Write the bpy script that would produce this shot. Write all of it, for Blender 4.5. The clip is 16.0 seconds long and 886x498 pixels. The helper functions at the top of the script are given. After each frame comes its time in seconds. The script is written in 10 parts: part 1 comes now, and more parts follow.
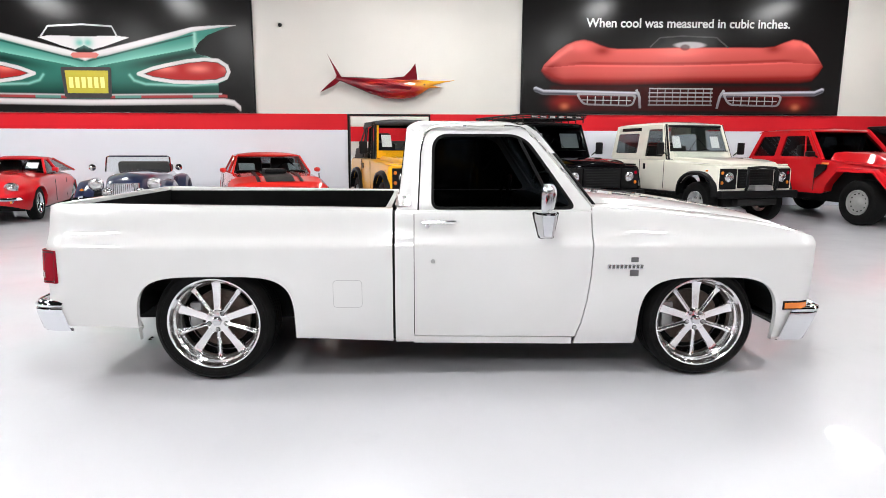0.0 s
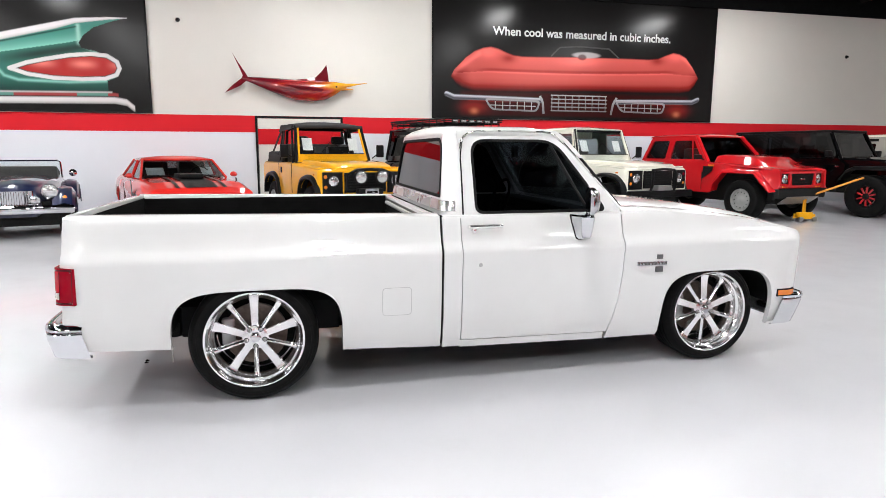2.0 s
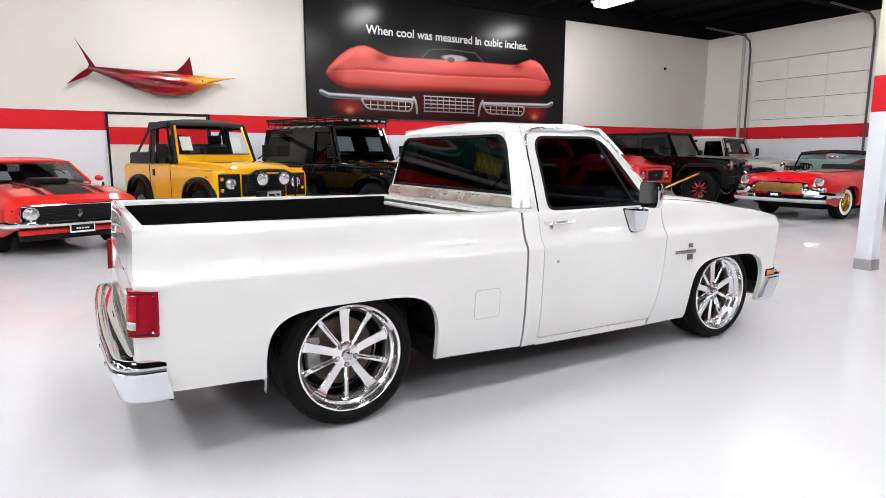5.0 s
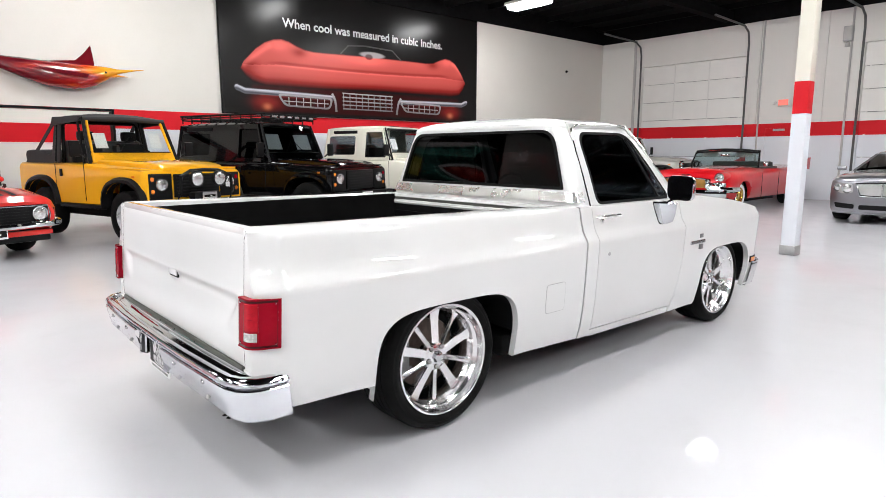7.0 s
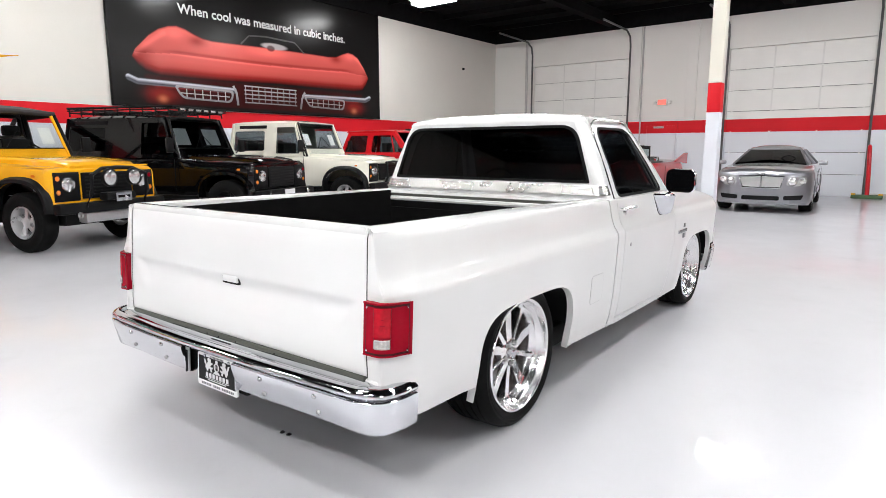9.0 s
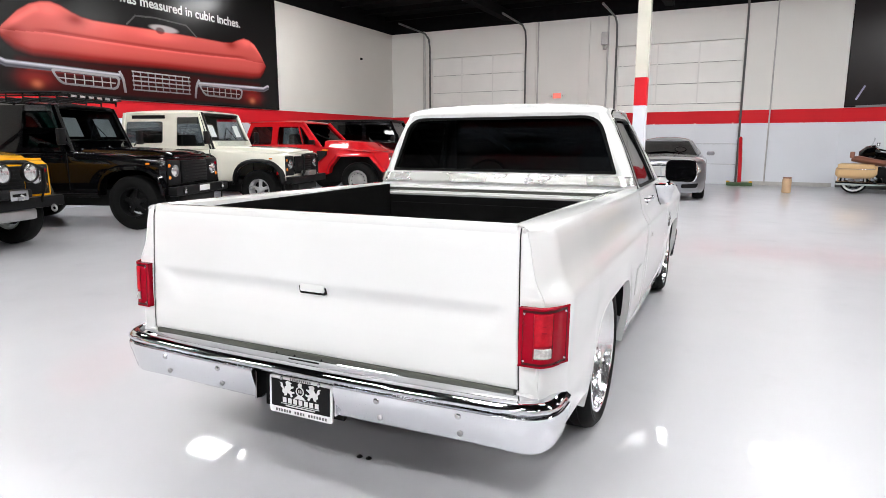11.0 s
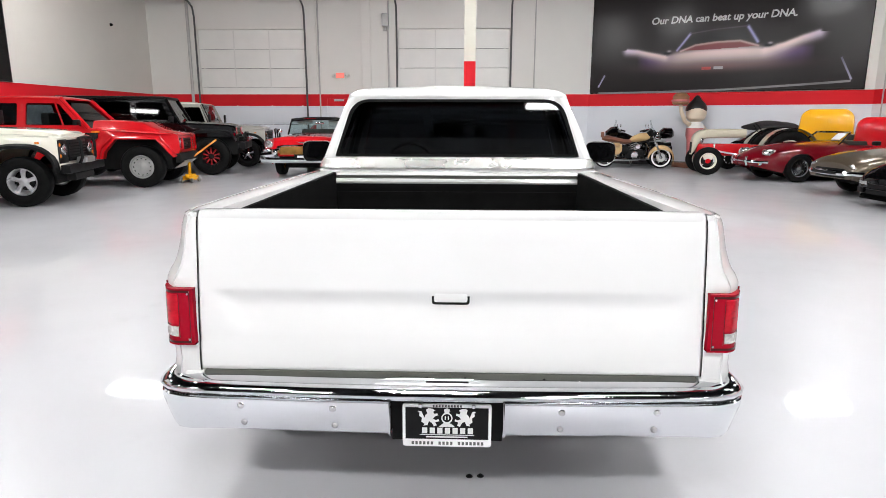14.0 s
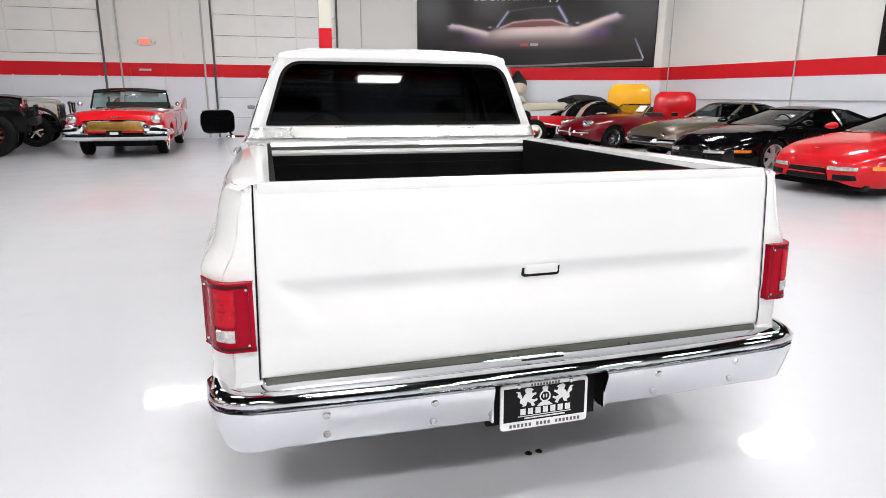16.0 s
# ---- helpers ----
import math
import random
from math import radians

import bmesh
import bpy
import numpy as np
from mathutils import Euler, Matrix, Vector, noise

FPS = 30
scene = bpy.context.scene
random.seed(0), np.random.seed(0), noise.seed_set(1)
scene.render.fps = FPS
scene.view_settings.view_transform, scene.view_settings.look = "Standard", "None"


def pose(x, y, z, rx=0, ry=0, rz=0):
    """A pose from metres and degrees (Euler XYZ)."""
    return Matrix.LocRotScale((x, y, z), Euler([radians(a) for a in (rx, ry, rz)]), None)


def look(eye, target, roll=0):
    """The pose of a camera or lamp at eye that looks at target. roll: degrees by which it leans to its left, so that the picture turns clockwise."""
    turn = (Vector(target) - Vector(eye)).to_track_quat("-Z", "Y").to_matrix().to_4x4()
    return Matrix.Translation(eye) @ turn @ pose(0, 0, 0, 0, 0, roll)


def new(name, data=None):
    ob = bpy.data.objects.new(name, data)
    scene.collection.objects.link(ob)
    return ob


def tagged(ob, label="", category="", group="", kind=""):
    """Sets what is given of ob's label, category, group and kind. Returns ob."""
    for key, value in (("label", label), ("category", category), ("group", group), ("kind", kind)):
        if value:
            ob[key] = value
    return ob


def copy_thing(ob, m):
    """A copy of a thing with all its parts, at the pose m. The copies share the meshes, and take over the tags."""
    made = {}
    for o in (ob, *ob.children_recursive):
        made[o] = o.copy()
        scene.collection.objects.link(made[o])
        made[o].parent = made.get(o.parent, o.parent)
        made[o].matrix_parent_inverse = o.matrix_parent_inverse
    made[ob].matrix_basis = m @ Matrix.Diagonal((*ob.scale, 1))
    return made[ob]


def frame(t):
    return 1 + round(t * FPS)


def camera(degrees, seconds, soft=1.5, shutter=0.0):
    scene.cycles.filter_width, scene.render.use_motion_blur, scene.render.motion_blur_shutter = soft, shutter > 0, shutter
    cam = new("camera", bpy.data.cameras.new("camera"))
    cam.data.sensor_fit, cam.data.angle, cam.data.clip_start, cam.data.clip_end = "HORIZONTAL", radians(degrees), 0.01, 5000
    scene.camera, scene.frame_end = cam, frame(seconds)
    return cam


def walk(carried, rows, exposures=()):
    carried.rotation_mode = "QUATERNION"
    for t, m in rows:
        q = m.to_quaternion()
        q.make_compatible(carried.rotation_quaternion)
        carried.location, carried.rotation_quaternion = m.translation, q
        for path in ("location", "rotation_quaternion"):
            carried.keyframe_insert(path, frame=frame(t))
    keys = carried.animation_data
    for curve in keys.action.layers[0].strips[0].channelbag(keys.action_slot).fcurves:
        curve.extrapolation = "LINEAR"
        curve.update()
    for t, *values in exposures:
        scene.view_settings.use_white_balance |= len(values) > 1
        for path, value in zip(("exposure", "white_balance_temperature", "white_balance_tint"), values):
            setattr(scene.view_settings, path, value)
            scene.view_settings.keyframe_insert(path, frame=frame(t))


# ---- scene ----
cam = camera(72.0, 16.0, soft=0.85)
PATH = [
    (0, (0.108, 0.249, 1.409), (0.154, 2.221, 1.084), 0.19),
    (0.5, (-0.154, 0.240, 1.413), (-0.012, 2.208, 1.088), 0.17),
    (1, (-0.410, 0.252, 1.415), (-0.169, 2.211, 1.094), 0.14),
    (1.5, (-0.654, 0.276, 1.426), (-0.314, 2.221, 1.110), 0.12),
    (2, (-0.909, 0.352, 1.420), (-0.461, 2.275, 1.105), 0.20),
    (2.5, (-1.155, 0.422, 1.415), (-0.598, 2.317, 1.104), 0.27),
    (3, (-1.391, 0.508, 1.414), (-0.739, 2.373, 1.107), 0.15),
    (3.5, (-1.624, 0.624, 1.399), (-0.888, 2.457, 1.092), 0.03),
    (4, (-1.843, 0.753, 1.392), (-1.023, 2.550, 1.085), 0.01),
    (6.5, (-2.883, 1.488, 1.379), (-1.669, 3.047, 1.065), 0.02),
    (7, (-3.078, 1.659, 1.366), (-1.790, 3.157, 1.054), 0.00),
    (7.5, (-3.256, 1.821, 1.363), (-1.895, 3.254, 1.052), -0.01),
    (8, (-3.403, 2.008, 1.363), (-1.974, 3.371, 1.046), -0.13),
    (8.5, (-3.550, 2.202, 1.359), (-2.050, 3.486, 1.040), -0.05),
    (9, (-3.691, 2.394, 1.357), (-2.129, 3.600, 1.033), -0.06),
    (11.5, (-4.084, 3.530, 1.349), (-2.272, 4.297, 0.994), -0.02),
    (12, (-4.163, 3.753, 1.371), (-2.308, 4.408, 1.009), 0.07),
    (12.5, (-4.193, 3.993, 1.377), (-2.300, 4.522, 1.006), -0.04),
    (13, (-4.202, 4.220, 1.374), (-2.279, 4.620, 0.997), -0.05),
    (13.5, (-4.200, 4.454, 1.382), (-2.254, 4.705, 0.991), 0.14),
    (14, (-4.141, 4.705, 1.371), (-2.186, 4.803, 0.960), 0.14),
    (14.5, (-4.102, 4.942, 1.356), (-2.149, 4.888, 0.933), 0.24),
    (15, (-4.065, 5.156, 1.354), (-2.124, 4.952, 0.916), 0.24),
    (15.5, (-3.971, 5.362, 1.331), (-2.058, 5.005, 0.869), 0.35),
    (16, (-3.869, 5.558, 1.309), (-1.995, 5.055, 0.825), 0.35),
]
walk(cam, [(t, look(eye, target, roll)) for t, eye, target, roll in PATH])

# ---- light: a closed showroom lit by rows of high-bay lamps ----
world = bpy.data.worlds.new("world")
scene.world = world
world.use_nodes = True
world.node_tree.nodes["Background"].inputs[0].default_value = (0.9, 0.95, 1.0, 1)
world.node_tree.nodes["Background"].inputs[1].default_value = 0.05
scene.view_settings.exposure = 0.0
LAMP_X = (-14.3, -10.4, -6.7, -0.2, 4.9, 9.9)
LAMP_Y = (2.05, 8.1, 13.2, -3.65)
NO_LAMP = {(-14.3, 8.1), (-14.3, 13.2)}
LAMP_Z = 5.35
LAMP_GLOW = 80.5

# ---- materials ----
def material(name):
    m = bpy.data.materials.new(name)
    m.use_nodes = True
    nt = m.node_tree
    return m, nt, nt.nodes["Principled BSDF"]


def link(nt, a, b):
    nt.links.new(a, b)


def noise_node(nt, scale, detail=4.0, rough=0.55):
    tc = nt.nodes.new("ShaderNodeTexCoord")
    n = nt.nodes.new("ShaderNodeTexNoise")
    n.inputs["Scale"].default_value, n.inputs["Detail"].default_value, n.inputs["Roughness"].default_value = scale, detail, rough
    link(nt, tc.outputs["Object"], n.inputs["Vector"])
    return n


def ramp(nt, src, a, b, ca, cb):
    r = nt.nodes.new("ShaderNodeValToRGB")
    r.color_ramp.elements[0].position, r.color_ramp.elements[1].position = a, b
    r.color_ramp.elements[0].color, r.color_ramp.elements[1].color = (*ca, 1), (*cb, 1)
    link(nt, src, r.inputs[0])
    return r


def bump(nt, bsdf, src, strength, dist):
    b = nt.nodes.new("ShaderNodeBump")
    b.inputs["Strength"].default_value, b.inputs["Distance"].default_value = strength, dist
    link(nt, src, b.inputs["Height"])
    link(nt, b.outputs[0], bsdf.inputs["Normal"])


def surface(name, col, rough=0.5, metal=0.0, vary=0.06, scale=6.0, coat=0.0, relief=0.0, grain=120.0, rvary=0.06, spec=0.5):
    """A plain real surface: colour and gloss that wander a little at a large and a fine scale."""
    m, nt, b = material(name)
    big, fine = noise_node(nt, scale), noise_node(nt, grain, 2.0)
    mix = nt.nodes.new("ShaderNodeMath")
    mix.operation = "MULTIPLY_ADD"
    link(nt, fine.outputs[0], mix.inputs[0])
    mix.inputs[1].default_value = 0.3
    link(nt, big.outputs[0], mix.inputs[2])
    dark = tuple(max(0, c * (1 - vary)) for c in col)
    light = tuple(min(1, c * (1 + vary)) for c in col)
    r = ramp(nt, mix.outputs[0], 0.4, 0.9, dark, light)
    link(nt, r.outputs[0], b.inputs["Base Color"])
    mr = nt.nodes.new("ShaderNodeMapRange")
    mr.inputs["From Min"].default_value, mr.inputs["From Max"].default_value = 0.35, 0.9
    mr.inputs["To Min"].default_value, mr.inputs["To Max"].default_value = max(0.01, rough - rvary), min(1, rough + rvary)
    link(nt, mix.outputs[0], mr.inputs["Value"])
    link(nt, mr.outputs[0], b.inputs["Roughness"])
    b.inputs["Metallic"].default_value = metal
    b.inputs["Specular IOR Level"].default_value = spec
    if coat:
        b.inputs["Coat Weight"].default_value, b.inputs["Coat Roughness"].default_value = coat, 0.03
    if relief:
        bump(nt, b, mix.outputs[0], 0.5, relief)
    return m


def car_paint(name, col, flake=0.0, coat=1.0):
    m, nt, b = material(name)
    peel = noise_node(nt, 90.0, 2.0)
    big = noise_node(nt, 1.3, 3.0)
    r = ramp(nt, big.outputs[0], 0.3, 0.7, tuple(c * 0.96 for c in col), tuple(min(1, c * 1.03) for c in col))
    link(nt, r.outputs[0], b.inputs["Base Color"])
    b.inputs["Roughness"].default_value = 0.32 if coat == 1 else 0.12
    b.inputs["Metallic"].default_value = flake
    b.inputs["Coat Weight"].default_value, b.inputs["Coat Roughness"].default_value = coat, 0.025
    b.inputs["Coat IOR"].default_value = 1.5 if max(col) - min(col) < 0.1 else 1.4
    b.inputs["Specular IOR Level"].default_value = 0.12 if coat < 1 else 0.06 if max(col) - min(col) > 0.1 else 0.4
    bump(nt, b, peel.outputs[0], 0.05, 0.0006)
    return m


def pane(name, tint, gloss_rough=0.02, base=0.04):
    """Thin glass: tinted see-through with a mirror coat that grows at grazing angles."""
    m = bpy.data.materials.new(name)
    m.use_nodes = True
    nt = m.node_tree
    nt.nodes.clear()
    out = nt.nodes.new("ShaderNodeOutputMaterial")
    mix, tr, gl, lw, pw, ma = (nt.nodes.new(k) for k in ("ShaderNodeMixShader", "ShaderNodeBsdfTransparent", "ShaderNodeBsdfGlossy", "ShaderNodeLayerWeight", "ShaderNodeMath", "ShaderNodeMath"))
    tr.inputs[0].default_value = (*tint, 1)
    gl.inputs["Roughness"].default_value = gloss_rough
    lw.inputs[0].default_value = 0.5
    pw.operation, ma.operation = "POWER", "MULTIPLY_ADD"
    link(nt, lw.outputs["Facing"], pw.inputs[0])
    pw.inputs[1].default_value = 5.0
    link(nt, pw.outputs[0], ma.inputs[0])
    ma.inputs[1].default_value, ma.inputs[2].default_value = 0.9, base
    link(nt, ma.outputs[0], mix.inputs[0])
    link(nt, tr.outputs[0], mix.inputs[1])
    link(nt, gl.outputs[0], mix.inputs[2])
    link(nt, mix.outputs[0], out.inputs[0])
    return m


def glow(name, col, strength):
    m = bpy.data.materials.new(name)
    m.use_nodes = True
    nt = m.node_tree
    nt.nodes.clear()
    out, em = nt.nodes.new("ShaderNodeOutputMaterial"), nt.nodes.new("ShaderNodeEmission")
    em.inputs[0].default_value, em.inputs[1].default_value = (*col, 1), strength
    link(nt, em.outputs[0], out.inputs[0])
    return m


def epoxy_floor():
    m, nt, b = material("white_epoxy")
    big, mid, fine = noise_node(nt, 0.35, 5.0), noise_node(nt, 2.2, 5.0), noise_node(nt, 60.0, 3.0)
    r = ramp(nt, big.outputs[0], 0.3, 0.72, (0.497, 0.498, 0.525), (0.551, 0.552, 0.580))
    scuff = ramp(nt, mid.outputs[0], 0.62, 0.8, (1, 1, 1), (0.93, 0.93, 0.93))
    mul = nt.nodes.new("ShaderNodeMix")
    mul.data_type, mul.blend_type = "RGBA", "MULTIPLY"
    mul.inputs[0].default_value = 1.0
    link(nt, r.outputs[0], mul.inputs[6])
    link(nt, scuff.outputs[0], mul.inputs[7])
    link(nt, mul.outputs[2], b.inputs["Base Color"])
    rr = ramp(nt, mid.outputs[0], 0.3, 0.8, (0.30, 0.30, 0.30), (0.42, 0.42, 0.42))
    link(nt, rr.outputs[0], b.inputs["Roughness"])
    b.inputs["Specular IOR Level"].default_value = 0.45
    b.inputs["Coat Weight"].default_value, b.inputs["Coat IOR"].default_value = 0.55, 1.45
    cr = ramp(nt, mid.outputs[0], 0.35, 0.75, (0.03, 0.03, 0.03), (0.075, 0.075, 0.075))
    link(nt, cr.outputs[0], b.inputs["Coat Roughness"])
    wave = nt.nodes.new("ShaderNodeMath")
    wave.operation = "MULTIPLY_ADD"
    link(nt, mid.outputs[0], wave.inputs[0])
    wave.inputs[1].default_value = 0.16
    link(nt, big.outputs[0], wave.inputs[2])
    bump(nt, b, wave.outputs[0], 0.075, 0.012)
    link(nt, b.inputs["Normal"].links[0].from_socket, b.inputs["Coat Normal"])
    return m


MAT_FLOOR = epoxy_floor()
MAT_TRUCK = car_paint("white_paint", (0.675, 0.675, 0.672))
MAT_CREAM_WALL = surface("cream_wall_paint", (0.66, 0.64, 0.597), 0.7, vary=0.04, scale=0.6, relief=0.003, grain=40)
MAT_WALL = surface("white_wall_paint", (0.71, 0.695, 0.665), 0.7, vary=0.03, scale=0.6, relief=0.003, grain=40)
MAT_GREY = surface("grey_wall_paint", (0.68, 0.70, 0.75), 0.6, vary=0.03, scale=0.6, relief=0.003, grain=40)
MAT_BAND = surface("red_wall_paint", (0.62, 0.014, 0.022), 0.55, vary=0.05, scale=1.0, relief=0.003, grain=40, spec=0.15)
MAT_BLACK_CEIL = surface("black_ceiling_paint", (0.006, 0.006, 0.0065), 0.9, vary=0.3, spec=0.05)
MAT_CHROME = surface("chrome", (0.66, 0.67, 0.69), 0.05, 1.0, vary=0.02, rvary=0.02)
MAT_FACE_BAR = surface("bright_chrome", (0.74, 0.75, 0.775), 0.12, 1.0, vary=0.02, rvary=0.02)
MAT_POLISHED = surface("polished_aluminium", (0.92, 0.92, 0.925), 0.17, 1.0, vary=0.04, rvary=0.05, scale=20)
MAT_BRUSHED = surface("brushed_aluminium", (0.66, 0.66, 0.635), 0.27, 1.0, vary=0.08, rvary=0.02, scale=2, grain=5)
MAT_TYRE = surface("tyre_rubber", (0.007, 0.007, 0.007), 0.55, vary=0.25, scale=20, relief=0.002, grain=150, spec=0.06)
MAT_BLACK = surface("black_plastic", (0.007, 0.007, 0.0075), 0.42, vary=0.2, spec=0.1)
MAT_LINER = surface("bed_liner", (0.006, 0.006, 0.006), 0.75, vary=0.3, relief=0.004, grain=200, spec=0.03)
MAT_DARK = surface("dark_underbody", (0.012, 0.012, 0.012), 0.8, vary=0.3, spec=0.2)
MAT_GAP = surface("shadow_gap_rubber", (0.005, 0.005, 0.005), 0.8, spec=0.15)
MAT_SILL = surface("olive_grey_paint", (0.062, 0.064, 0.055), 0.5, vary=0.12, scale=8)
MAT_RECESS = surface("grey_recess", (0.10, 0.10, 0.10), 0.5, vary=0.2)
MAT_STEEL = surface("grey_steel", (0.42, 0.42, 0.42), 0.42, 0.9, vary=0.1)
MAT_RED_LENS = surface("red_lens", (0.27, 0.002, 0.012), 0.15, vary=0.12, coat=0.12, spec=0.06)
MAT_LENS_LINE = surface("dark_lens_line", (0.045, 0.002, 0.003), 0.3, spec=0.2)
MAT_RED_INNER = surface("bright_red_lens", (0.40, 0.004, 0.014), 0.15, vary=0.25, scale=40, coat=0.3, spec=0.1)
MAT_CLEAR_LENS = surface("clear_lens", (0.62, 0.62, 0.62), 0.16, 0.75, vary=0.35, scale=25, coat=0.6, rvary=0.1)
MAT_REVERSE = surface("reverse_lens", (0.42, 0.39, 0.38), 0.25, vary=0.25, scale=60, coat=0.5)
MAT_AMBER = surface("amber_lens", (0.75, 0.20, 0.02), 0.15, vary=0.1, coat=1.0)
MAT_TINT = pane("tinted_glass", (0.022, 0.024, 0.027), base=0.022)
MAT_SIDE_TINT = pane("side_tint", (0.065, 0.075, 0.085), base=0.04)
MAT_GLASS = pane("clear_glass", (0.86, 0.90, 0.90))
MAT_SMOKE = pane("smoked_glass", (0.36, 0.40, 0.41), base=0.06)
MAT_RED = car_paint("red_paint", (0.52, 0.008, 0.013))
MAT_ORANGE_RED = car_paint("orange_red_paint", (0.60, 0.022, 0.017))
MAT_DEEP_RED = car_paint("deep_red_paint", (0.13, 0.002, 0.007))
MAT_NAVY = car_paint("navy_paint", (0.008, 0.014, 0.05))
MAT_YELLOW = car_paint("yellow_paint", (0.78, 0.38, 0.012))
MAT_BLACK_PAINT = car_paint("black_paint", (0.002, 0.002, 0.0024), coat=0.42)
MAT_CREAM = car_paint("cream_paint", (0.76, 0.735, 0.64))
MAT_SILVER = car_paint("silver_paint", (0.25, 0.25, 0.275), 0.85)
MAT_BRONZE = car_paint("bronze_paint", (0.115, 0.088, 0.06), 0.5)
MAT_STONE = car_paint("stone_grey_paint", (0.34, 0.33, 0.30))
MAT_TEAL_GLASS = pane("teal_glass", (0.48, 0.60, 0.58), base=0.12)
MAT_TAN = car_paint("tan_paint", (0.60, 0.40, 0.20))
MAT_CANVAS = surface("black_canvas", (0.02, 0.02, 0.022), 0.85, vary=0.2, relief=0.004)
MAT_LEATHER = surface("dark_leather", (0.03, 0.028, 0.026), 0.5, vary=0.2, relief=0.003)
MAT_RED_RIM = surface("red_rim", (0.55, 0.02, 0.03), 0.3, vary=0.1, coat=0.6)
MAT_GOLD = surface("gold_rim", (0.75, 0.52, 0.16), 0.2, 1.0)
MAT_POSTER = surface("poster_black", (0.008, 0.0075, 0.0075), 0.22, vary=0.05, scale=0.5, spec=0.3, rvary=0.01)
MAT_PAPER = surface("white_paper", (0.75, 0.75, 0.75), 0.7)
MAT_LAMP = glow("lamp_diffuser", (0.985, 0.985, 0.985), LAMP_GLOW)
MAT_WHEEL = surface("silver_wheel_paint", (0.55, 0.55, 0.56), 0.3, 0.55, vary=0.08)
MAT_EXIT = glow("exit_sign_glow", (1.0, 0.25, 0.2), 1.1)
MAT_WOOD = surface("brown_wood", (0.20, 0.08, 0.05), 0.5, vary=0.2)

# ---- mesh tools ----
def part(name, bm, mat, parent=None, label="", smooth=True, angle=35):
    """Links a bmesh as one mesh object, under its thing where one is given."""
    me = bpy.data.meshes.new(name)
    bmesh.ops.remove_doubles(bm, verts=bm.verts, dist=1e-5)
    bmesh.ops.recalc_face_normals(bm, faces=bm.faces)
    if smooth:
        for f in bm.faces:
            f.smooth = True
        lim = radians(angle)
        for e in bm.edges:
            if len(e.link_faces) == 2 and e.calc_face_angle(0) > lim:
                e.smooth = False
    bm.to_mesh(me)
    bm.free()
    for mm in (mat if isinstance(mat, (list, tuple)) else [mat]):
        me.materials.append(mm)
    ob = new(name, me)
    if parent:
        ob.parent = parent
    if label:
        ob["label"] = label
    return ob


def thing(name, m, label, category, group="", kind=""):
    ob = new(name)
    ob.matrix_world = m
    return tagged(ob, label, category, group, kind)


def add_box(bm, x0, x1, y0, y1, z0, z1, bev=0.0, m=None):
    r = bmesh.ops.create_cube(bm, size=1.0)
    vs = r["verts"]
    for v in vs:
        v.co = Vector(((x0 + x1) / 2 + v.co.x * (x1 - x0), (y0 + y1) / 2 + v.co.y * (y1 - y0), (z0 + z1) / 2 + v.co.z * (z1 - z0)))
    if bev:
        es = list({e for v in vs for e in v.link_edges})
        r = bmesh.ops.bevel(bm, geom=es, offset=bev, segments=2, affect="EDGES", profile=0.6)
        vs = list({v for f in r["faces"] for v in f.verts} | {v for v in vs if v.is_valid})
    if m:
        bmesh.ops.transform(bm, matrix=m, verts=vs)
    return vs


def box(x0, x1, y0, y1, z0, z1, bev=0.0):
    bm = bmesh.new()
    add_box(bm, x0, x1, y0, y1, z0, z1, bev)
    return bm


def add_grid(bm, rows, close_u=False, close_v=False, caps=False):
    """Faces over a grid of points, rows[i][j]."""
    vs = [[bm.verts.new(p) for p in r] for r in rows]
    n, k = len(vs), len(vs[0])
    for i in range(n if close_v else n - 1):
        for j in range(k if close_u else k - 1):
            q = [vs[i][j], vs[i][(j + 1) % k], vs[(i + 1) % n][(j + 1) % k], vs[(i + 1) % n][j]]
            if len({tuple(round(c, 5) for c in v.co) for v in q}) > 2:
                bm.faces.new(q)
    if caps:
        for r in (vs[0], vs[-1]):
            try:
                bm.faces.new(r)
            except ValueError:
                pass
    return vs


def add_tube(bm, pts, r, seg=8, caps=True, flat=1.0):
    pts = [Vector(p) for p in pts]
    rows = []
    for i, p in enumerate(pts):
        d = (pts[min(i + 1, len(pts) - 1)] - pts[max(i - 1, 0)]).normalized()
        ref = Vector((0, 0, 1)) if abs(d.z) < 0.9 else Vector((1, 0, 0))
        a = d.cross(ref).normalized()
        b = a.cross(d)
        rr = r[i] if isinstance(r, (list, tuple)) else r
        rows.append([p + a * math.cos(2 * math.pi * k / seg) * rr + b * math.sin(2 * math.pi * k / seg) * rr * flat for k in range(seg)])
    add_grid(bm, rows, close_u=True, caps=caps)


def tube(pts, r, seg=8, flat=1.0):
    bm = bmesh.new()
    add_tube(bm, pts, r, seg, flat=flat)
    return bm


def add_lathe(bm, prof, seg=32, axis="y", at=(0, 0, 0), closed=False):
    """Turns a profile of (radius, along) about an axis."""
    rows = []
    for k in range(seg):
        a = 2 * math.pi * k / seg
        c, s = math.cos(a), math.sin(a)
        if axis == "y":
            rows.append([(at[0] + r * c, at[1] + h, at[2] + r * s) for r, h in prof])
        elif axis == "z":
            rows.append([(at[0] + r * c, at[1] + r * s, at[2] + h) for r, h in prof])
        else:
            rows.append([(at[0] + h, at[1] + r * c, at[2] + r * s) for r, h in prof])
    add_grid(bm, rows, close_v=True, close_u=closed)


def lathe(prof, seg=32, axis="y", at=(0, 0, 0), closed=False):
    bm = bmesh.new()
    add_lathe(bm, prof, seg, axis, at, closed)
    return bm


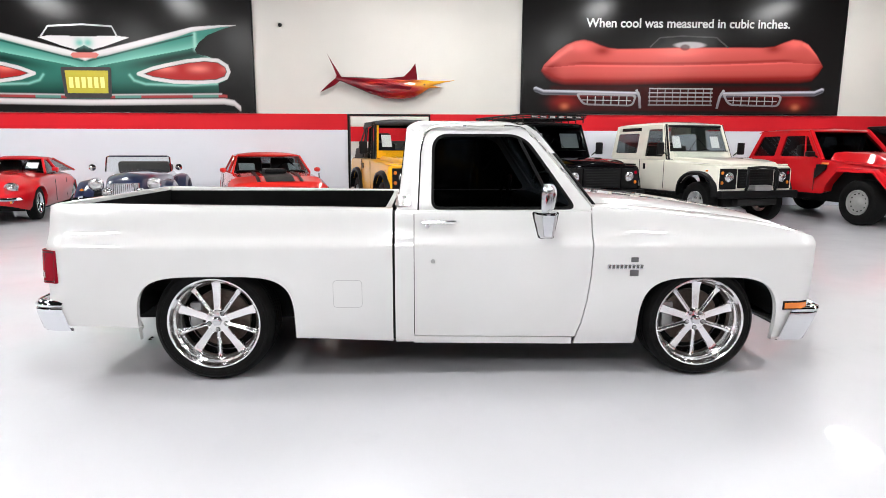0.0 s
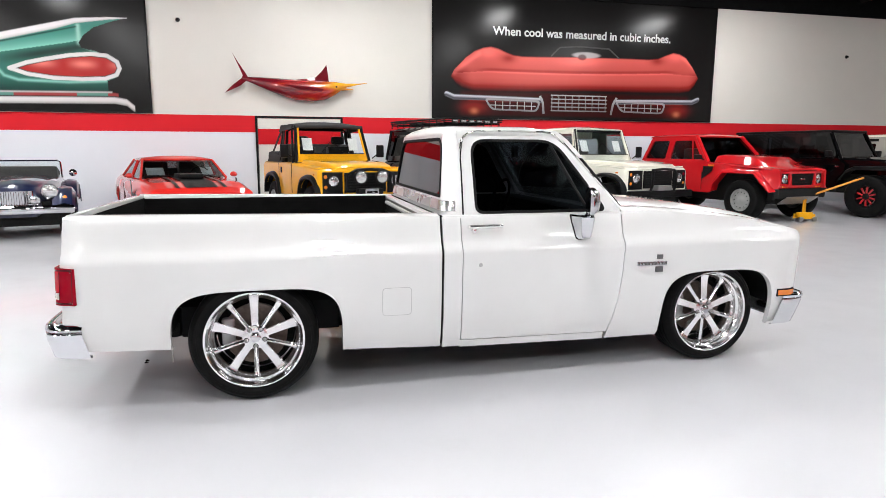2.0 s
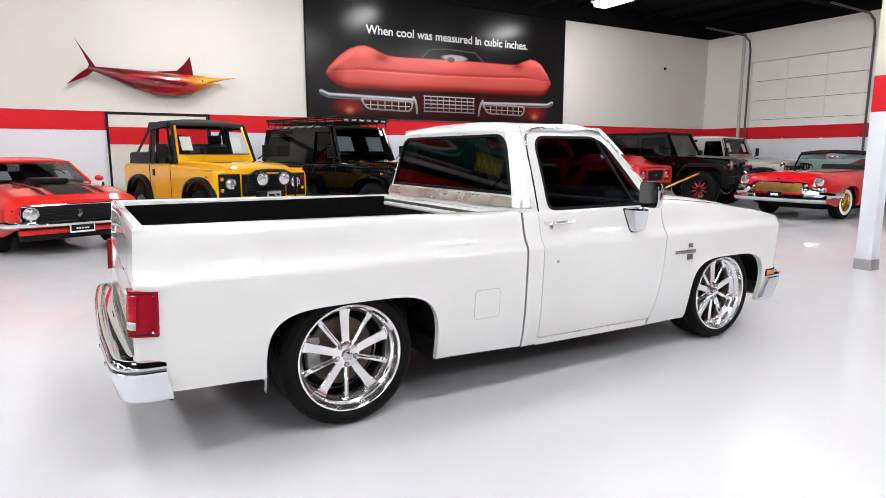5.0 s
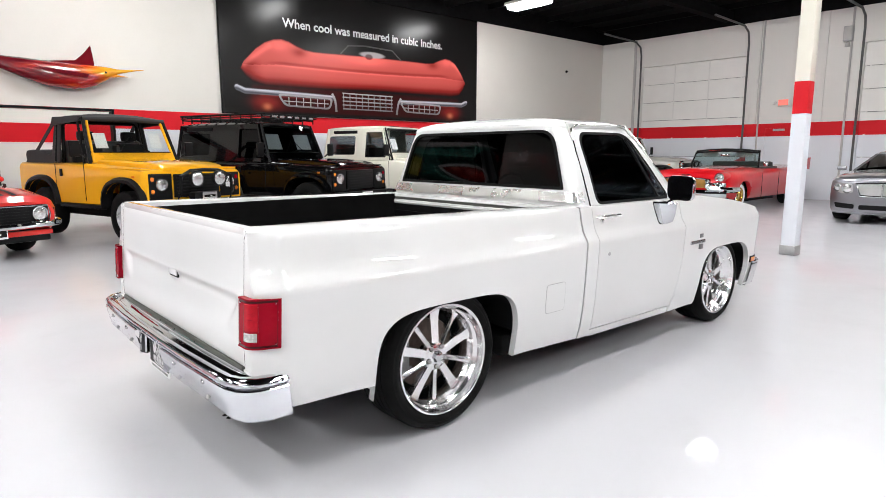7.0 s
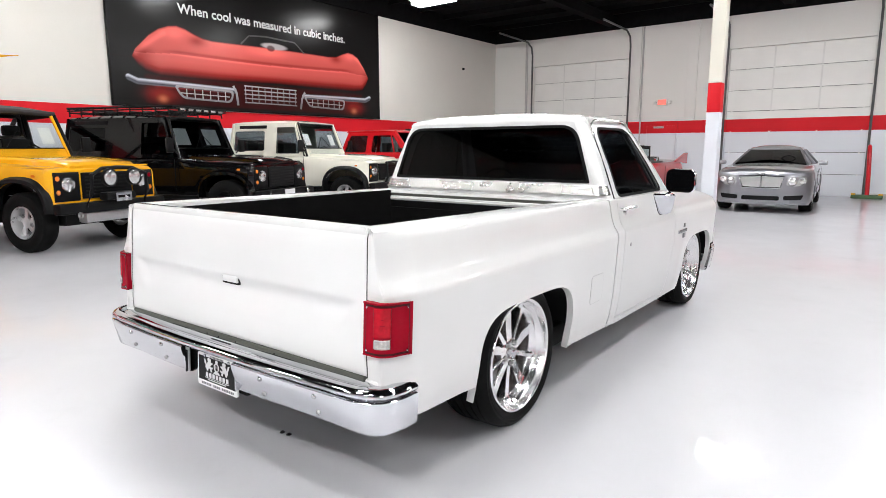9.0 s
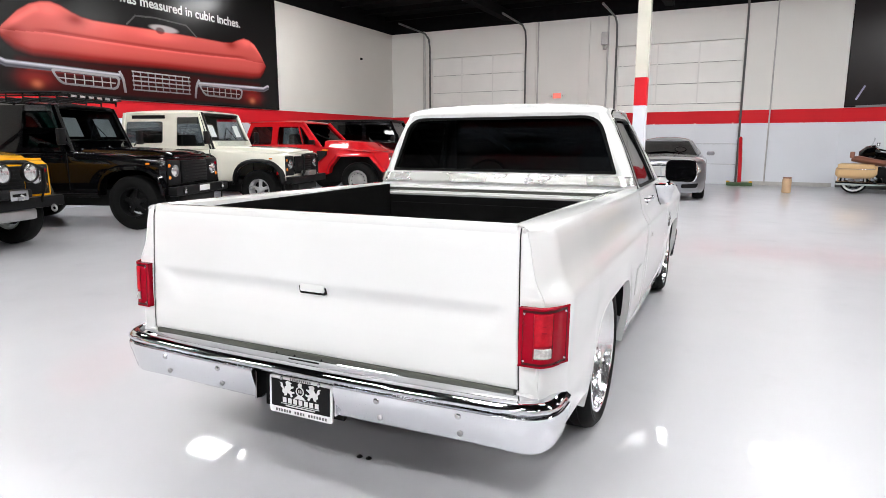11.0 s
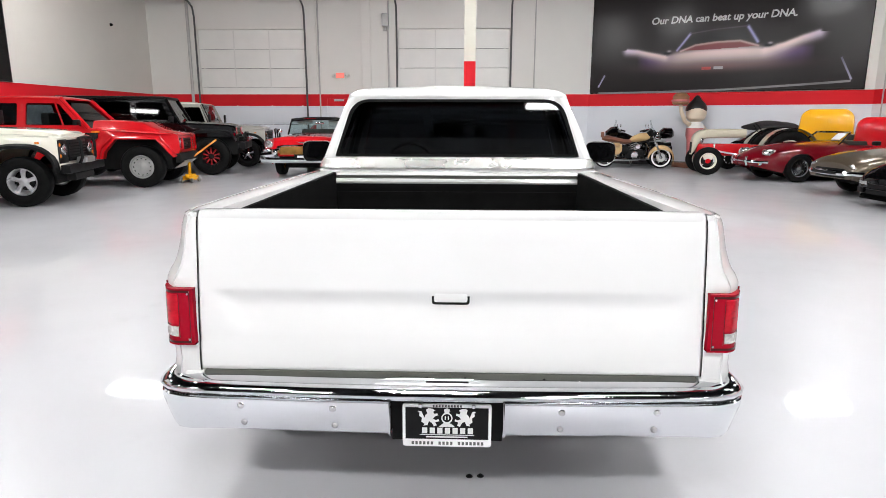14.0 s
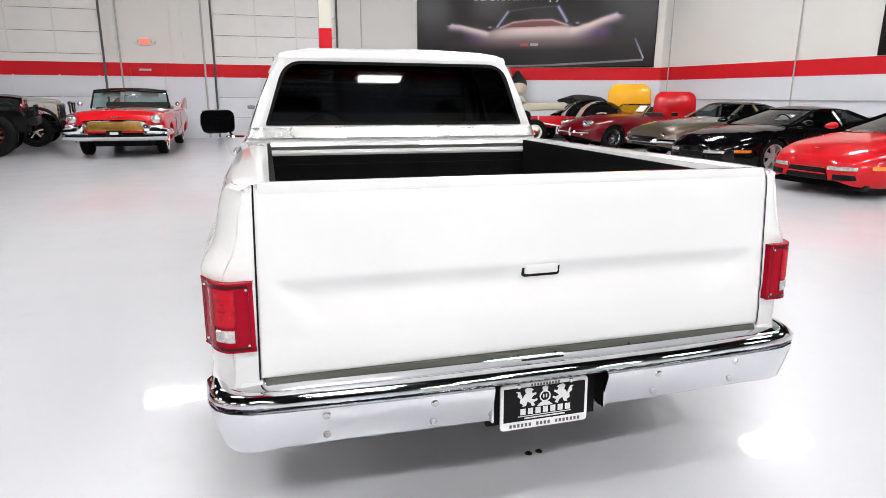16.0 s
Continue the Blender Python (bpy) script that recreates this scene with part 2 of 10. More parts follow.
def rounded(pts, r, seg=5):
    """Rounds the corners of a closed outline; r is one radius or one a corner."""
    out, n = [], len(pts)
    for i, p in enumerate(pts):
        p = Vector(p)
        a, b = Vector(pts[i - 1]), Vector(pts[(i + 1) % n])
        rr = r[i] if isinstance(r, (list, tuple)) else r
        da, db = (a - p), (b - p)
        d = min(rr, da.length * 0.48, db.length * 0.48)
        if d < 1e-4:
            out.append(tuple(p))
            continue
        s, e = p + da.normalized() * d, p + db.normalized() * d
        for k in range(seg + 1):
            t = k / seg
            out.append(tuple(s * (1 - t) ** 2 + p * 2 * t * (1 - t) + e * t * t))
    return out


def add_panel(bm, outer, holes=(), place=None, thick=0.01, back=None):
    """A sheet cut to an outline with holes, laid in space by place(u, v), with a back thick behind it."""
    tmp = bmesh.new()
    for loop in (outer, *holes):
        vs = [tmp.verts.new((u, v, 0)) for u, v in loop]
        for i in range(len(vs)):
            tmp.edges.new((vs[i - 1], vs[i]))
    bmesh.ops.triangle_fill(tmp, use_beauty=True, use_dissolve=False, edges=list(tmp.edges), normal=(0, 0, 1))
    tmp.verts.index_update()
    uv = [(v.co.x, v.co.y) for v in tmp.verts]
    faces = [[v.index for v in f.verts] for f in tmp.faces]
    tmp.free()
    off = Vector(back or (0, 0, 0))
    front = [bm.verts.new(place(u, v)) for u, v in uv]
    for f in faces:
        bm.faces.new([front[i] for i in f])
    if thick:
        rear = [bm.verts.new(Vector(place(u, v)) + off * thick) for u, v in uv]
        for f in faces:
            bm.faces.new([rear[i] for i in reversed(f)])
        k = 0
        for loop in (outer, *holes):
            n = len(loop)
            for i in range(n):
                a, b = k + i, k + (i + 1) % n
                bm.faces.new((front[a], front[b], rear[b], rear[a]))
            k += n


def panel(outer, holes=(), place=None, thick=0.01, back=None):
    bm = bmesh.new()
    add_panel(bm, outer, holes, place, thick, back)
    return bm


def blob(stations, seg=12):
    """A closed loft of ellipses (x, z, half width, half height)."""
    bm = bmesh.new()
    add_grid(bm, [[(x, w * math.cos(2 * math.pi * k / seg), z + h * math.sin(2 * math.pi * k / seg)) for k in range(seg)] for x, z, w, h in stations], close_u=True, caps=True)
    return bm


def smoothstep(a, b, x):
    t = min(1, max(0, (x - a) / (b - a)))
    return t * t * (3 - 2 * t)


def poly(pts, x):
    """Reads a broken line of (x, value)."""
    if x <= pts[0][0]:
        return pts[0][1]
    for (a, va), (b, vb) in zip(pts, pts[1:]):
        if x <= b:
            return va + (vb - va) * (x - a) / (b - a)
    return pts[-1][1]


def arch(x, xc, a, z0, top, n=3.0):
    u = abs((x - xc) / a)
    return z0 + (top - z0) * (1 - u ** n) ** (1 / n) if u < 1 else -9.0


def wheel(parent, x, y, r, rim, width, side, spokes=5, rim_mat=None, dish=0.03, seg=28, spoke_w=0.25, name="wheel", cap=None, hub_r=0.2, ring_mat=None):
    """A wheel with tyre, rim, spokes and hub; side is -1 where its face looks to -y, +1 to +y. Spoke width is a share of the rim radius."""
    w = new(name)
    w.parent = parent
    w.matrix_local = Matrix.Translation((x, y, r)) @ (pose(0, 0, 0) if side < 0 else pose(0, 0, 0, 0, 0, 180))
    h = width / 2
    t = r - rim
    part("tyre", lathe([(rim - 0.01, h * 0.7), (rim + t * 0.25, h * 0.98), (rim + t * 0.6, h), (r - t * 0.12, h * 0.86), (r, h * 0.6), (r, -h * 0.6), (r - t * 0.12, -h * 0.86),
                        (rim + t * 0.6, -h), (rim + t * 0.25, -h * 0.98), (rim - 0.01, -h * 0.72)], seg + 12), MAT_TYRE, w)
    mat = rim_mat or MAT_WHEEL
    lip = 0.035 * rim / 0.27
    part("rim", lathe([(rim + 0.004, -h * 0.80), (rim + 0.002, -h * 0.90), (rim - lip * 0.4, -h * 0.90), (rim - lip * 0.6, -h * 0.78), (rim - lip, -h * 0.5), (rim - lip * 1.2, h * 0.5), (rim, h * 0.75)], seg + 8), ring_mat or mat, w)
    yf = -h * 0.85 + dish
    for k in range(spokes):
        bm = bmesh.new()
        a = 2 * math.pi * k / spokes + math.pi / 2
        sw = spoke_w * rim / 2
        rows = []
        for rr, wv, yy, th in ((rim * hub_r * 0.6, sw * 0.7, yf, 0.03), (rim * 0.5, sw * 0.85, yf + 0.006, 0.03), (rim - lip * 0.9, sw, yf + 0.02, 0.03)):
            c, s = math.cos(a), math.sin(a)
            ring = []
            for u, d in ((-wv, th), (-wv, 0.006), (-wv * 0.6, 0.0), (wv * 0.6, 0.0), (wv, 0.006), (wv, th)):
                ring.append((rr * c - u * s, yy + d, rr * s + u * c))
            rows.append(ring)
        add_grid(bm, rows, close_u=True, caps=True)
        part("spoke", bm, mat, w)
    part("hub", lathe([(0, yf - 0.012), (rim * hub_r * 0.45, yf - 0.012), (rim * hub_r * 0.62, yf - 0.004), (rim * hub_r, yf), (rim * hub_r, yf + 0.04)], 20), cap or mat, w)
    part("brake_disc", lathe([(0, yf + 0.07), (rim * 0.66, yf + 0.07), (rim * 0.66, yf + 0.09), (0, yf + 0.09)], 24), MAT_DARK, w)
    return w

# ---- the showroom ----
NORTH, EAST = 15.78, 17.0
BAND0, BAND1, WALL_TOP, CEIL = 1.86, 2.25, 5.33, 5.9


def wall(name, p0, p1, label, openings=(), thick=0.2, inside=1, upper=None):
    """A straight wall from p0 to p1, painted grey, red and white in level bands; openings are (from, to, bottom, top) along it."""
    a, b = Vector((*p0, 0)), Vector((*p1, 0))
    d = (b - a).normalized()
    n = Vector((-d.y, d.x, 0)) * inside
    length = (b - a).length
    bm = bmesh.new()
    cuts = sorted({0.0, length, *[o[0] for o in openings], *[o[1] for o in openings]})
    levels = sorted({-0.02, BAND0, BAND1, WALL_TOP, CEIL, *[o[2] for o in openings if o[2] > 0], *[o[3] for o in openings]})
    for u0, u1 in zip(cuts, cuts[1:]):
        for z0, z1 in zip(levels, levels[1:]):
            um, zm = (u0 + u1) / 2, (z0 + z1) / 2
            if any(o[0] < um < o[1] and o[2] < zm < o[3] for o in openings):
                continue
            k = 0 if zm < BAND0 else 1 if zm < BAND1 else 2 if zm < WALL_TOP else 3
            pts = [a + d * u + n * (-thick * s) for u, s in ((u0, 0), (u1, 0), (u1, 1), (u0, 1))]
            lo = [bm.verts.new((p.x, p.y, z0)) for p in pts]
            hi = [bm.verts.new((p.x, p.y, z1)) for p in pts]
            for f in ([lo[3], lo[2], lo[1], lo[0]], hi, *[[lo[i], lo[(i + 1) % 4], hi[(i + 1) % 4], hi[i]] for i in range(4)]):
                bm.faces.new(f).material_index = k
    me = bpy.data.meshes.new(name)
    bmesh.ops.remove_doubles(bm, verts=bm.verts, dist=1e-4)
    bmesh.ops.recalc_face_normals(bm, faces=bm.faces)
    bm.to_mesh(me)
    bm.free()
    for m in (MAT_GREY, MAT_BAND, upper or MAT_WALL, MAT_BLACK_CEIL):
        me.materials.append(m)
    return tagged(new(name, me), label, "wall", kind="structure")


tagged(part("floor", box(-20, 19, -15, 20, -0.12, 0), MAT_FLOOR, smooth=False), "glossy white epoxy showroom floor with soft reflections", "floor", kind="structure")
OPEN0, OPEN1, OPEN_TOP = -1.87, 0.10, 2.20
SW, BEND, CORNER, NE = (-19.0, -12.08), (13.8, -6.3), (EAST, 0.93), (EAST, NORTH)
NW = (-19.0, NORTH)
GATES = ((10.45, 14.08), (3.58, 7.27))
GATE_TOP = 4.36
wall("wall_north", NE, NW, "white wall with a red stripe over grey", [(EAST - OPEN1, EAST - OPEN0, -1, OPEN_TOP)], upper=MAT_CREAM_WALL)
wall("wall_east", CORNER, NE, "white wall with a red stripe over grey and two loading gates", [(g[0] - CORNER[1], g[1] - CORNER[1], -1, GATE_TOP) for g in GATES])
wall("wall_corner", BEND, CORNER, "slanting white wall with a red stripe over grey")
wall("wall_south", SW, BEND, "white wall with a red stripe over grey")
# west wall is never in view; its upper grey sets the bounce onto the tail
wall("wall_west", NW, SW, "unseen wall with a red stripe over grey, upper grey set for bounced light", upper=surface("bounce_grey_wall_paint", (0.40, 0.40, 0.40), 0.7, vary=0.05, scale=0.6))
# the next room behind the doorway
for nm, b in (("wall_annex_back", box(-3.4, 1.6, 18.9, 19.0, -0.02, CEIL)), ("wall_annex_left", box(-3.5, -3.4, NORTH + 0.2, 19.0, -0.02, CEIL)), ("wall_annex_right", box(1.6, 1.7, NORTH + 0.2, 19.0, -0.02, CEIL))):
    tagged(part(nm, b, MAT_WALL, smooth=False), "white wall of the room behind the doorway", "wall", kind="structure")
tagged(part("trim_annex_stripe", box(-3.39, 1.59, 18.892, 18.898, BAND0 - 0.25, BAND1 - 0.2), MAT_BAND, smooth=False), "red stripe on the far wall", "stripe", kind="structure")
bm = box(OPEN0 - 0.045, OPEN0, NORTH - 0.04, NORTH + 0.2, 0, OPEN_TOP + 0.045)
add_box(bm, OPEN1, OPEN1 + 0.045, NORTH - 0.04, NORTH + 0.2, 0, OPEN_TOP + 0.045)
add_box(bm, OPEN0 + 0.002, OPEN1 - 0.002, NORTH - 0.04, NORTH + 0.2, OPEN_TOP, OPEN_TOP + 0.045)
tagged(part("door_frame", bm, MAT_BLACK, smooth=False), "black metal frame round an open doorway", "door frame", kind="structure")

# black ceiling with joists
bm = box(-20, 19, -15, 20, CEIL, CEIL + 0.1)
for k in range(26):
    jx = -18.5 + k * 1.4
    add_box(bm, jx, jx + 0.09, -12, NORTH - 0.01, CEIL - 0.16, CEIL - 0.001)
for jy in (-4.5, 0.6, 5.6, 10.9):
    add_box(bm, -18.9, 16.9, jy, jy + 0.28, CEIL - 0.46, CEIL - 0.161)
tagged(part("ceiling", bm, MAT_BLACK_CEIL, smooth=False), "black painted ceiling with open joists", "ceiling", kind="structure")
bm = bmesh.new()
add_tube(bm, [(9.0, -5, CEIL - 0.30), (9.0, 15.5, CEIL - 0.30)], 0.13, 16)
tagged(part("air_duct", bm, MAT_BLACK_CEIL), "black round air duct under the ceiling", "duct", kind="structure")

# high-bay lamps
lamp_thing = thing("high_bay_lamp", pose(LAMP_X[0], LAMP_Y[0], LAMP_Z), "white linear high-bay lamp hanging under the black ceiling", "lamp", "high-bay lamps")
bm = bmesh.new()
add_grid(bm, [[(sx * k, sy * q, z) for sx, sy in ((-1, -1), (1, -1), (1, 1), (-1, 1))] for k, q, z in ((0.20, 0.62, 0.0), (0.195, 0.615, -0.09), (0.17, 0.59, -0.105))], close_u=True, caps=True)
part("diffuser", bm, MAT_LAMP, lamp_thing, "glowing white drop lens", smooth=False)
part("housing", box(-0.26, 0.26, -0.68, 0.68, 0.004, 0.08, 0.02), MAT_WALL, lamp_thing)
for hx in (-0.45, 0.45):
    part("hanger", tube([(0, hx, 0.078), (0, hx, CEIL - LAMP_Z - 0.02)], 0.006, 6), MAT_STEEL, lamp_thing)
for lx in LAMP_X:
    for ly in LAMP_Y:
        if (lx, ly) != (LAMP_X[0], LAMP_Y[0]) and (lx, ly) not in NO_LAMP:
            copy_thing(lamp_thing, pose(lx, ly, LAMP_Z))

# extra unseen lamps, added to brighten the truck's flank and tail and the east wall
for lx, ly in ((-6.7, 5.1), (-0.2, -0.9), (-3.5, 5.1), (9.9, 5.1)):
    copy_thing(lamp_thing, pose(lx, ly, LAMP_Z))
copy_thing(lamp_thing, pose(-0.9, 17.4, LAMP_Z))
# loading gates in the east wall
MAT_RAIL = surface("dark_rail", (0.09, 0.09, 0.09), 0.5, 0.3, vary=0.1)
MAT_CONDUIT = surface("conduit_grey", (0.45, 0.44, 0.43), 0.5, 0.2, vary=0.1)
MAT_GATE = surface("gate_white", (0.77, 0.76, 0.735), 0.55, vary=0.04, scale=1.5, relief=0.002)
MAT_STILE = surface("gate_stile_paint", (0.69, 0.68, 0.66), 0.6, vary=0.08, scale=2.0)
for gi, (g0, g1) in enumerate(GATES):
    gate = thing("door_%d" % (gi + 1), pose(EAST + 0.09, (g0 + g1) / 2, 0), "closed white sectional loading gate with a red stripe", "gate", "loading gates", "structure")
    w = (g1 - g0) / 2
    for k in range(7):
        z0, z1 = 0.004 + k * 0.6225, 0.004 + (k + 1) * 0.6225 - 0.012
        bm = box(0, 0.05, -w + 0.004, w - 0.004, z0, z1, 0.008)
        part("section", bm, MAT_GREY if k < 3 else MAT_GATE, gate)
        for sy in () if k == 3 else (-w / 3, w / 3):
            part("stile", box(-0.004, -0.0005, sy - 0.022, sy + 0.022, z0 + 0.012, z1 - 0.012), MAT_GREY if k < 3 else MAT_STILE, gate)
        for hy in (-w + 0.15, -w / 3, w / 3, w - 0.15):
            part("hinge", box(-0.012, 0.0, hy - 0.02, hy + 0.02, z1 - 0.025, z1 + 0.025, 0.004), MAT_GATE, gate)
    part("stripe", box(-0.004, -0.001, -w + 0.004, w - 0.004, BAND0, BAND1), MAT_BAND, gate, "red painted stripe")
    for s in (-1, 1):
        rail = [(-0.12, s * (w + 0.05), 0.02), (-0.12, s * (w + 0.05), 4.75), (-0.2, s * (w + 0.05), 5.05), (-0.5, s * (w + 0.05), 5.2), (-2.4, s * (w + 0.05), 5.25)]
        part("rail", tube(rail, 0.032, 8), MAT_RAIL, gate, "dark steel guide rail")

# posts and conduits on the east wall
for cy, w in ((10.12, 0.10), (8.35, 0.16)):
    tagged(part("trim_pilaster", box(EAST - 0.05, EAST - 0.001, cy - w, cy + w, BAND1 + 0.003, WALL_TOP - 0.003, 0.006), MAT_WALL), "flat white pilaster on the wall", "pilaster", kind="structure")
for cy, r, mt in ((9.95, 0.025, MAT_CONDUIT), (7.6, 0.03, MAT_CONDUIT), (2.75, 0.02, MAT_CONDUIT), (14.35, 0.05, MAT_CONDUIT)):
    tagged(part("conduit", tube([(EAST - r - 0.01, cy, 0.0), (EAST - r - 0.01, cy, WALL_TOP)], r, 10), mt), "upright pipe fixed to the wall", "pipe", "wall pipes", "structure")
door = thing("door_3", pose(EAST - 0.02, 9.24, 0), "closed service door painted grey and red like the wall", "door", kind="structure")
part("leaf", box(-0.03, 0.0, -0.46, 0.46, 0.01, BAND0 - 0.002, 0.004), MAT_GREY, door)
part("leaf_top", box(-0.03, 0.0, -0.46, 0.46, BAND0, 2.1, 0.004), MAT_BAND, door)
for hs in (-1, 1):
    part("frame", box(-0.04, 0.01, min(hs * 0.467, hs * 0.53), max(hs * 0.467, hs * 0.53), 0.005, BAND0 - 0.002, 0.004), MAT_GREY, door)
part("frame_top", panel([(-0.53, BAND0), (-0.467, BAND0), (-0.467, 2.107), (0.467, 2.107), (0.467, BAND0), (0.53, BAND0), (0.53, 2.19), (-0.53, 2.19)], (), lambda u, v: (-0.04, u, v), 0.05, (1, 0, 0)), MAT_BAND, door)
part("closer", box(-0.09, -0.031, -0.1, 0.22, 2.02, 2.08, 0.008), MAT_STEEL, door)
part("handle", tube([(-0.03, -0.38, 1.0), (-0.08, -0.38, 1.0), (-0.08, -0.27, 1.0)], 0.012, 6), MAT_STEEL, door)
sign = thing("exit_sign", pose(EAST, 9.24, 2.86), "white lit sign with red letters over the service door", "sign")
part("box", box(-0.07, 0.0, -0.17, 0.17, -0.11, 0.11, 0.01), MAT_WALL, sign)
part("face", box(-0.076, -0.071, -0.14, 0.14, -0.085, 0.085, 0.002), MAT_EXIT, sign, "glowing red sign face")
for s in (-1, 1):
    part("lamp_head", lathe([(0, -0.07), (0.05, -0.06), (0.06, 0.0), (0.04, 0.03), (0, 0.04)], 14, "x", (-0.05, s * 0.26, 0.0)), MAT_WALL, sign)
    part("arm", box(-0.05, -0.03, min(s * 0.165, s * 0.23), max(s * 0.165, s * 0.23), -0.015, 0.015), MAT_STEEL, sign)
heater = thing("wall_box", pose(EAST, 7.68, 4.62), "grey steel control box high on the wall", "box")
part("body", box(-0.18, 0.0, -0.11, 0.11, -0.2, 0.2, 0.015), MAT_STEEL, heater)
part("cover", box(-0.2, -0.181, -0.09, 0.09, -0.17, 0.17, 0.008), MAT_CONDUIT, heater)
part("lamp_shade", lathe([(0.0, 0.0), (0.05, -0.02), (0.07, -0.14), (0.06, -0.14), (0, -0.02)], 14, "z", (-0.1, 0, -0.21)), MAT_CONDUIT, heater)
for sx, sz in ((-3.5, 4.35), (14.84, 4.21)):
    sen = thing("wall_sensor", pose(sx, NORTH, sz), "small black sensor fixed to the white wall", "sensor", "wall sensors")
    part("base", lathe([(0, -0.025), (0.045, -0.022), (0.05, 0.0)], 14, "y"), MAT_BLACK, sen)
    part("eye", lathe([(0, -0.075), (0.03, -0.06), (0.036, -0.024)], 12, "y"), MAT_BLACK, sen)

# the column
col = thing("column", pose(5.82, 4.79, 0), "square steel column painted grey, red and cream", "column", kind="structure")
part("base", box(-0.099, 0.099, -0.099, 0.099, 0.001, 0.13, 0.006), MAT_STEEL, col, "dark grey base")
part("lower_shaft", box(-0.09, 0.09, -0.09, 0.09, 0.13, 1.87, 0.008), MAT_GREY, col)
part("stripe", box(-0.09, 0.09, -0.09, 0.09, 1.87, 2.28, 0.008), MAT_BAND, col, "red painted stripe")
part("upper_shaft", box(-0.09, 0.09, -0.09, 0.09, 2.28, CEIL - 0.16, 0.008), MAT_CREAM, col)
cb = Vector(BEND) - Vector(CORNER)
cn = Vector((cb.y, -cb.x)).normalized()
bm = box(0.03, cb.length - 0.03, 0.003, 0.02, 0.002, 0.13, 0.004)
bmesh.ops.transform(bm, matrix=pose(CORNER[0], CORNER[1], 0, 0, 0, math.degrees(math.atan2(cb.y, cb.x))) @ Matrix.Scale(-1, 4, (0, 1, 0)), verts=bm.verts)
tagged(part("baseboard", bm, MAT_RAIL), "dark rubber skirting along the slanting wall", "baseboard", kind="structure")
bs = tagged(part("baseboard", box(EAST - 0.02, EAST - 0.002, 1.0, 3.5, 0.002, 0.12, 0.004), MAT_CONDUIT), "grey rubber skirting", "baseboard", kind="structure")

# ---- the white pickup ----
# its own axes: x ahead, y to its left, z up, origin on the floor midway between the axles
TRUCK = pose(0.2862, 4.8273, 0, 0, 0, 0.95)
HALF = [(0.20, 0.945), (0.26, 0.962), (0.33, 0.980), (0.45, 0.996), (0.60, 1.006), (0.72, 1.012), (0.80, 1.016), (0.835, 1.016), (0.86, 1.004), (0.88, 0.990), (0.91, 0.975), (0.96, 0.963), (1.01, 0.954), (1.045, 0.944), (1.062, 0.930), (1.072, 0.905)]
LEVELS = [0.20, 0.225, 0.25, 0.28, 0.32, 0.36, 0.40, 0.45, 0.50, 0.55, 0.60, 0.64, 0.68, 0.72, 0.76, 0.80, 0.82, 0.835, 0.848, 0.862, 0.88, 0.90, 0.93, 0.96, 0.985, 1.01, 1.03, 1.045, 1.055, 1.062, 1.068, 1.072]
REAR_ARCH = (-1.464, 0.465, 0.28, 0.662, 4.4)
FRONT_ARCH = (1.522, 0.434, 0.235, 0.645, 4.0)


def half_width(x, z):
    w = poly(HALF, z)
    if x < -2.27:
        w -= 0.07 * ((-2.27 - x) / 0.13) ** 2 * (1 - 0.35 * smoothstep(1.045, 1.072, z))
    if x > 1.95:
        w -= 0.06 * max(0.0, (x - 2.06) / 0.13) ** 2
    for a in (REAR_ARCH, FRONT_ARCH):
        lip = arch(x, a[0], a[1] + 0.05, a[2], a[3] + 0.05, a[4])
        if z < lip:
            w += 0.006 * smoothstep(0, 0.05, lip - z)
    return w


def spread(a, b, n):
    return [a + (b - a) * i / n for i in range(n + 1)]


def arch_columns(a, n=26):
    return [a[0] - a[1] * math.cos(math.pi * i / n) for i in range(n + 1)]


def skin(us, bottom, top, shift=None, levels=LEVELS):
    """One side panel: columns u with a bottom and a top edge, on the body's outer shape."""
    rows = []
    for u in us:
        lo, hi = bottom(u), top(u)
        row = []
        for z in levels:
            zz = min(max(z, lo), hi)
            x = u + (shift(u, zz) if shift else 0)
            row.append((x, -half_width(x, zz), zz))
        rows.append(row)
    bm = bmesh.new()
    add_grid(bm, rows)
    bmesh.ops.remove_doubles(bm, verts=bm.verts, dist=1e-4)
    bmesh.ops.recalc_face_normals(bm, faces=bm.faces)
    if sum(f.normal.y for f in bm.faces) > 0:
        bmesh.ops.reverse_faces(bm, faces=bm.faces)
    bmesh.ops.solidify(bm, geom=list(bm.faces), thickness=0.02)
    return bm


def both_sides(name, make, mat, parent, label=""):
    """The same part on the truck's right and, mirrored, on its left."""
    obs = []
    for s in (1, -1):
        bm = make()
        if s < 0:
            bmesh.ops.scale(bm, vec=(1, -1, 1), verts=bm.verts)
            bmesh.ops.reverse_faces(bm, faces=bm.faces)
        obs.append(part(name, bm, mat, parent, label))
    return obs


truck = thing("pickup_truck", TRUCK, "lowered white short-bed pickup truck on polished ten-spoke wheels", "truck")

# bed sides
BED_REAR, BED_FRONT = -2.398, -0.412
def bed_bottom(u):
    base = poly([(-2.40, 0.50), (-2.335, 0.49), (-2.30, 0.365), (-2.2, 0.358), (-1.9295, 0.345), (-1.9285, 0.27), (-0.985, 0.27), (-0.41, 0.242)], u)
    return max(base, arch(u, *REAR_ARCH))
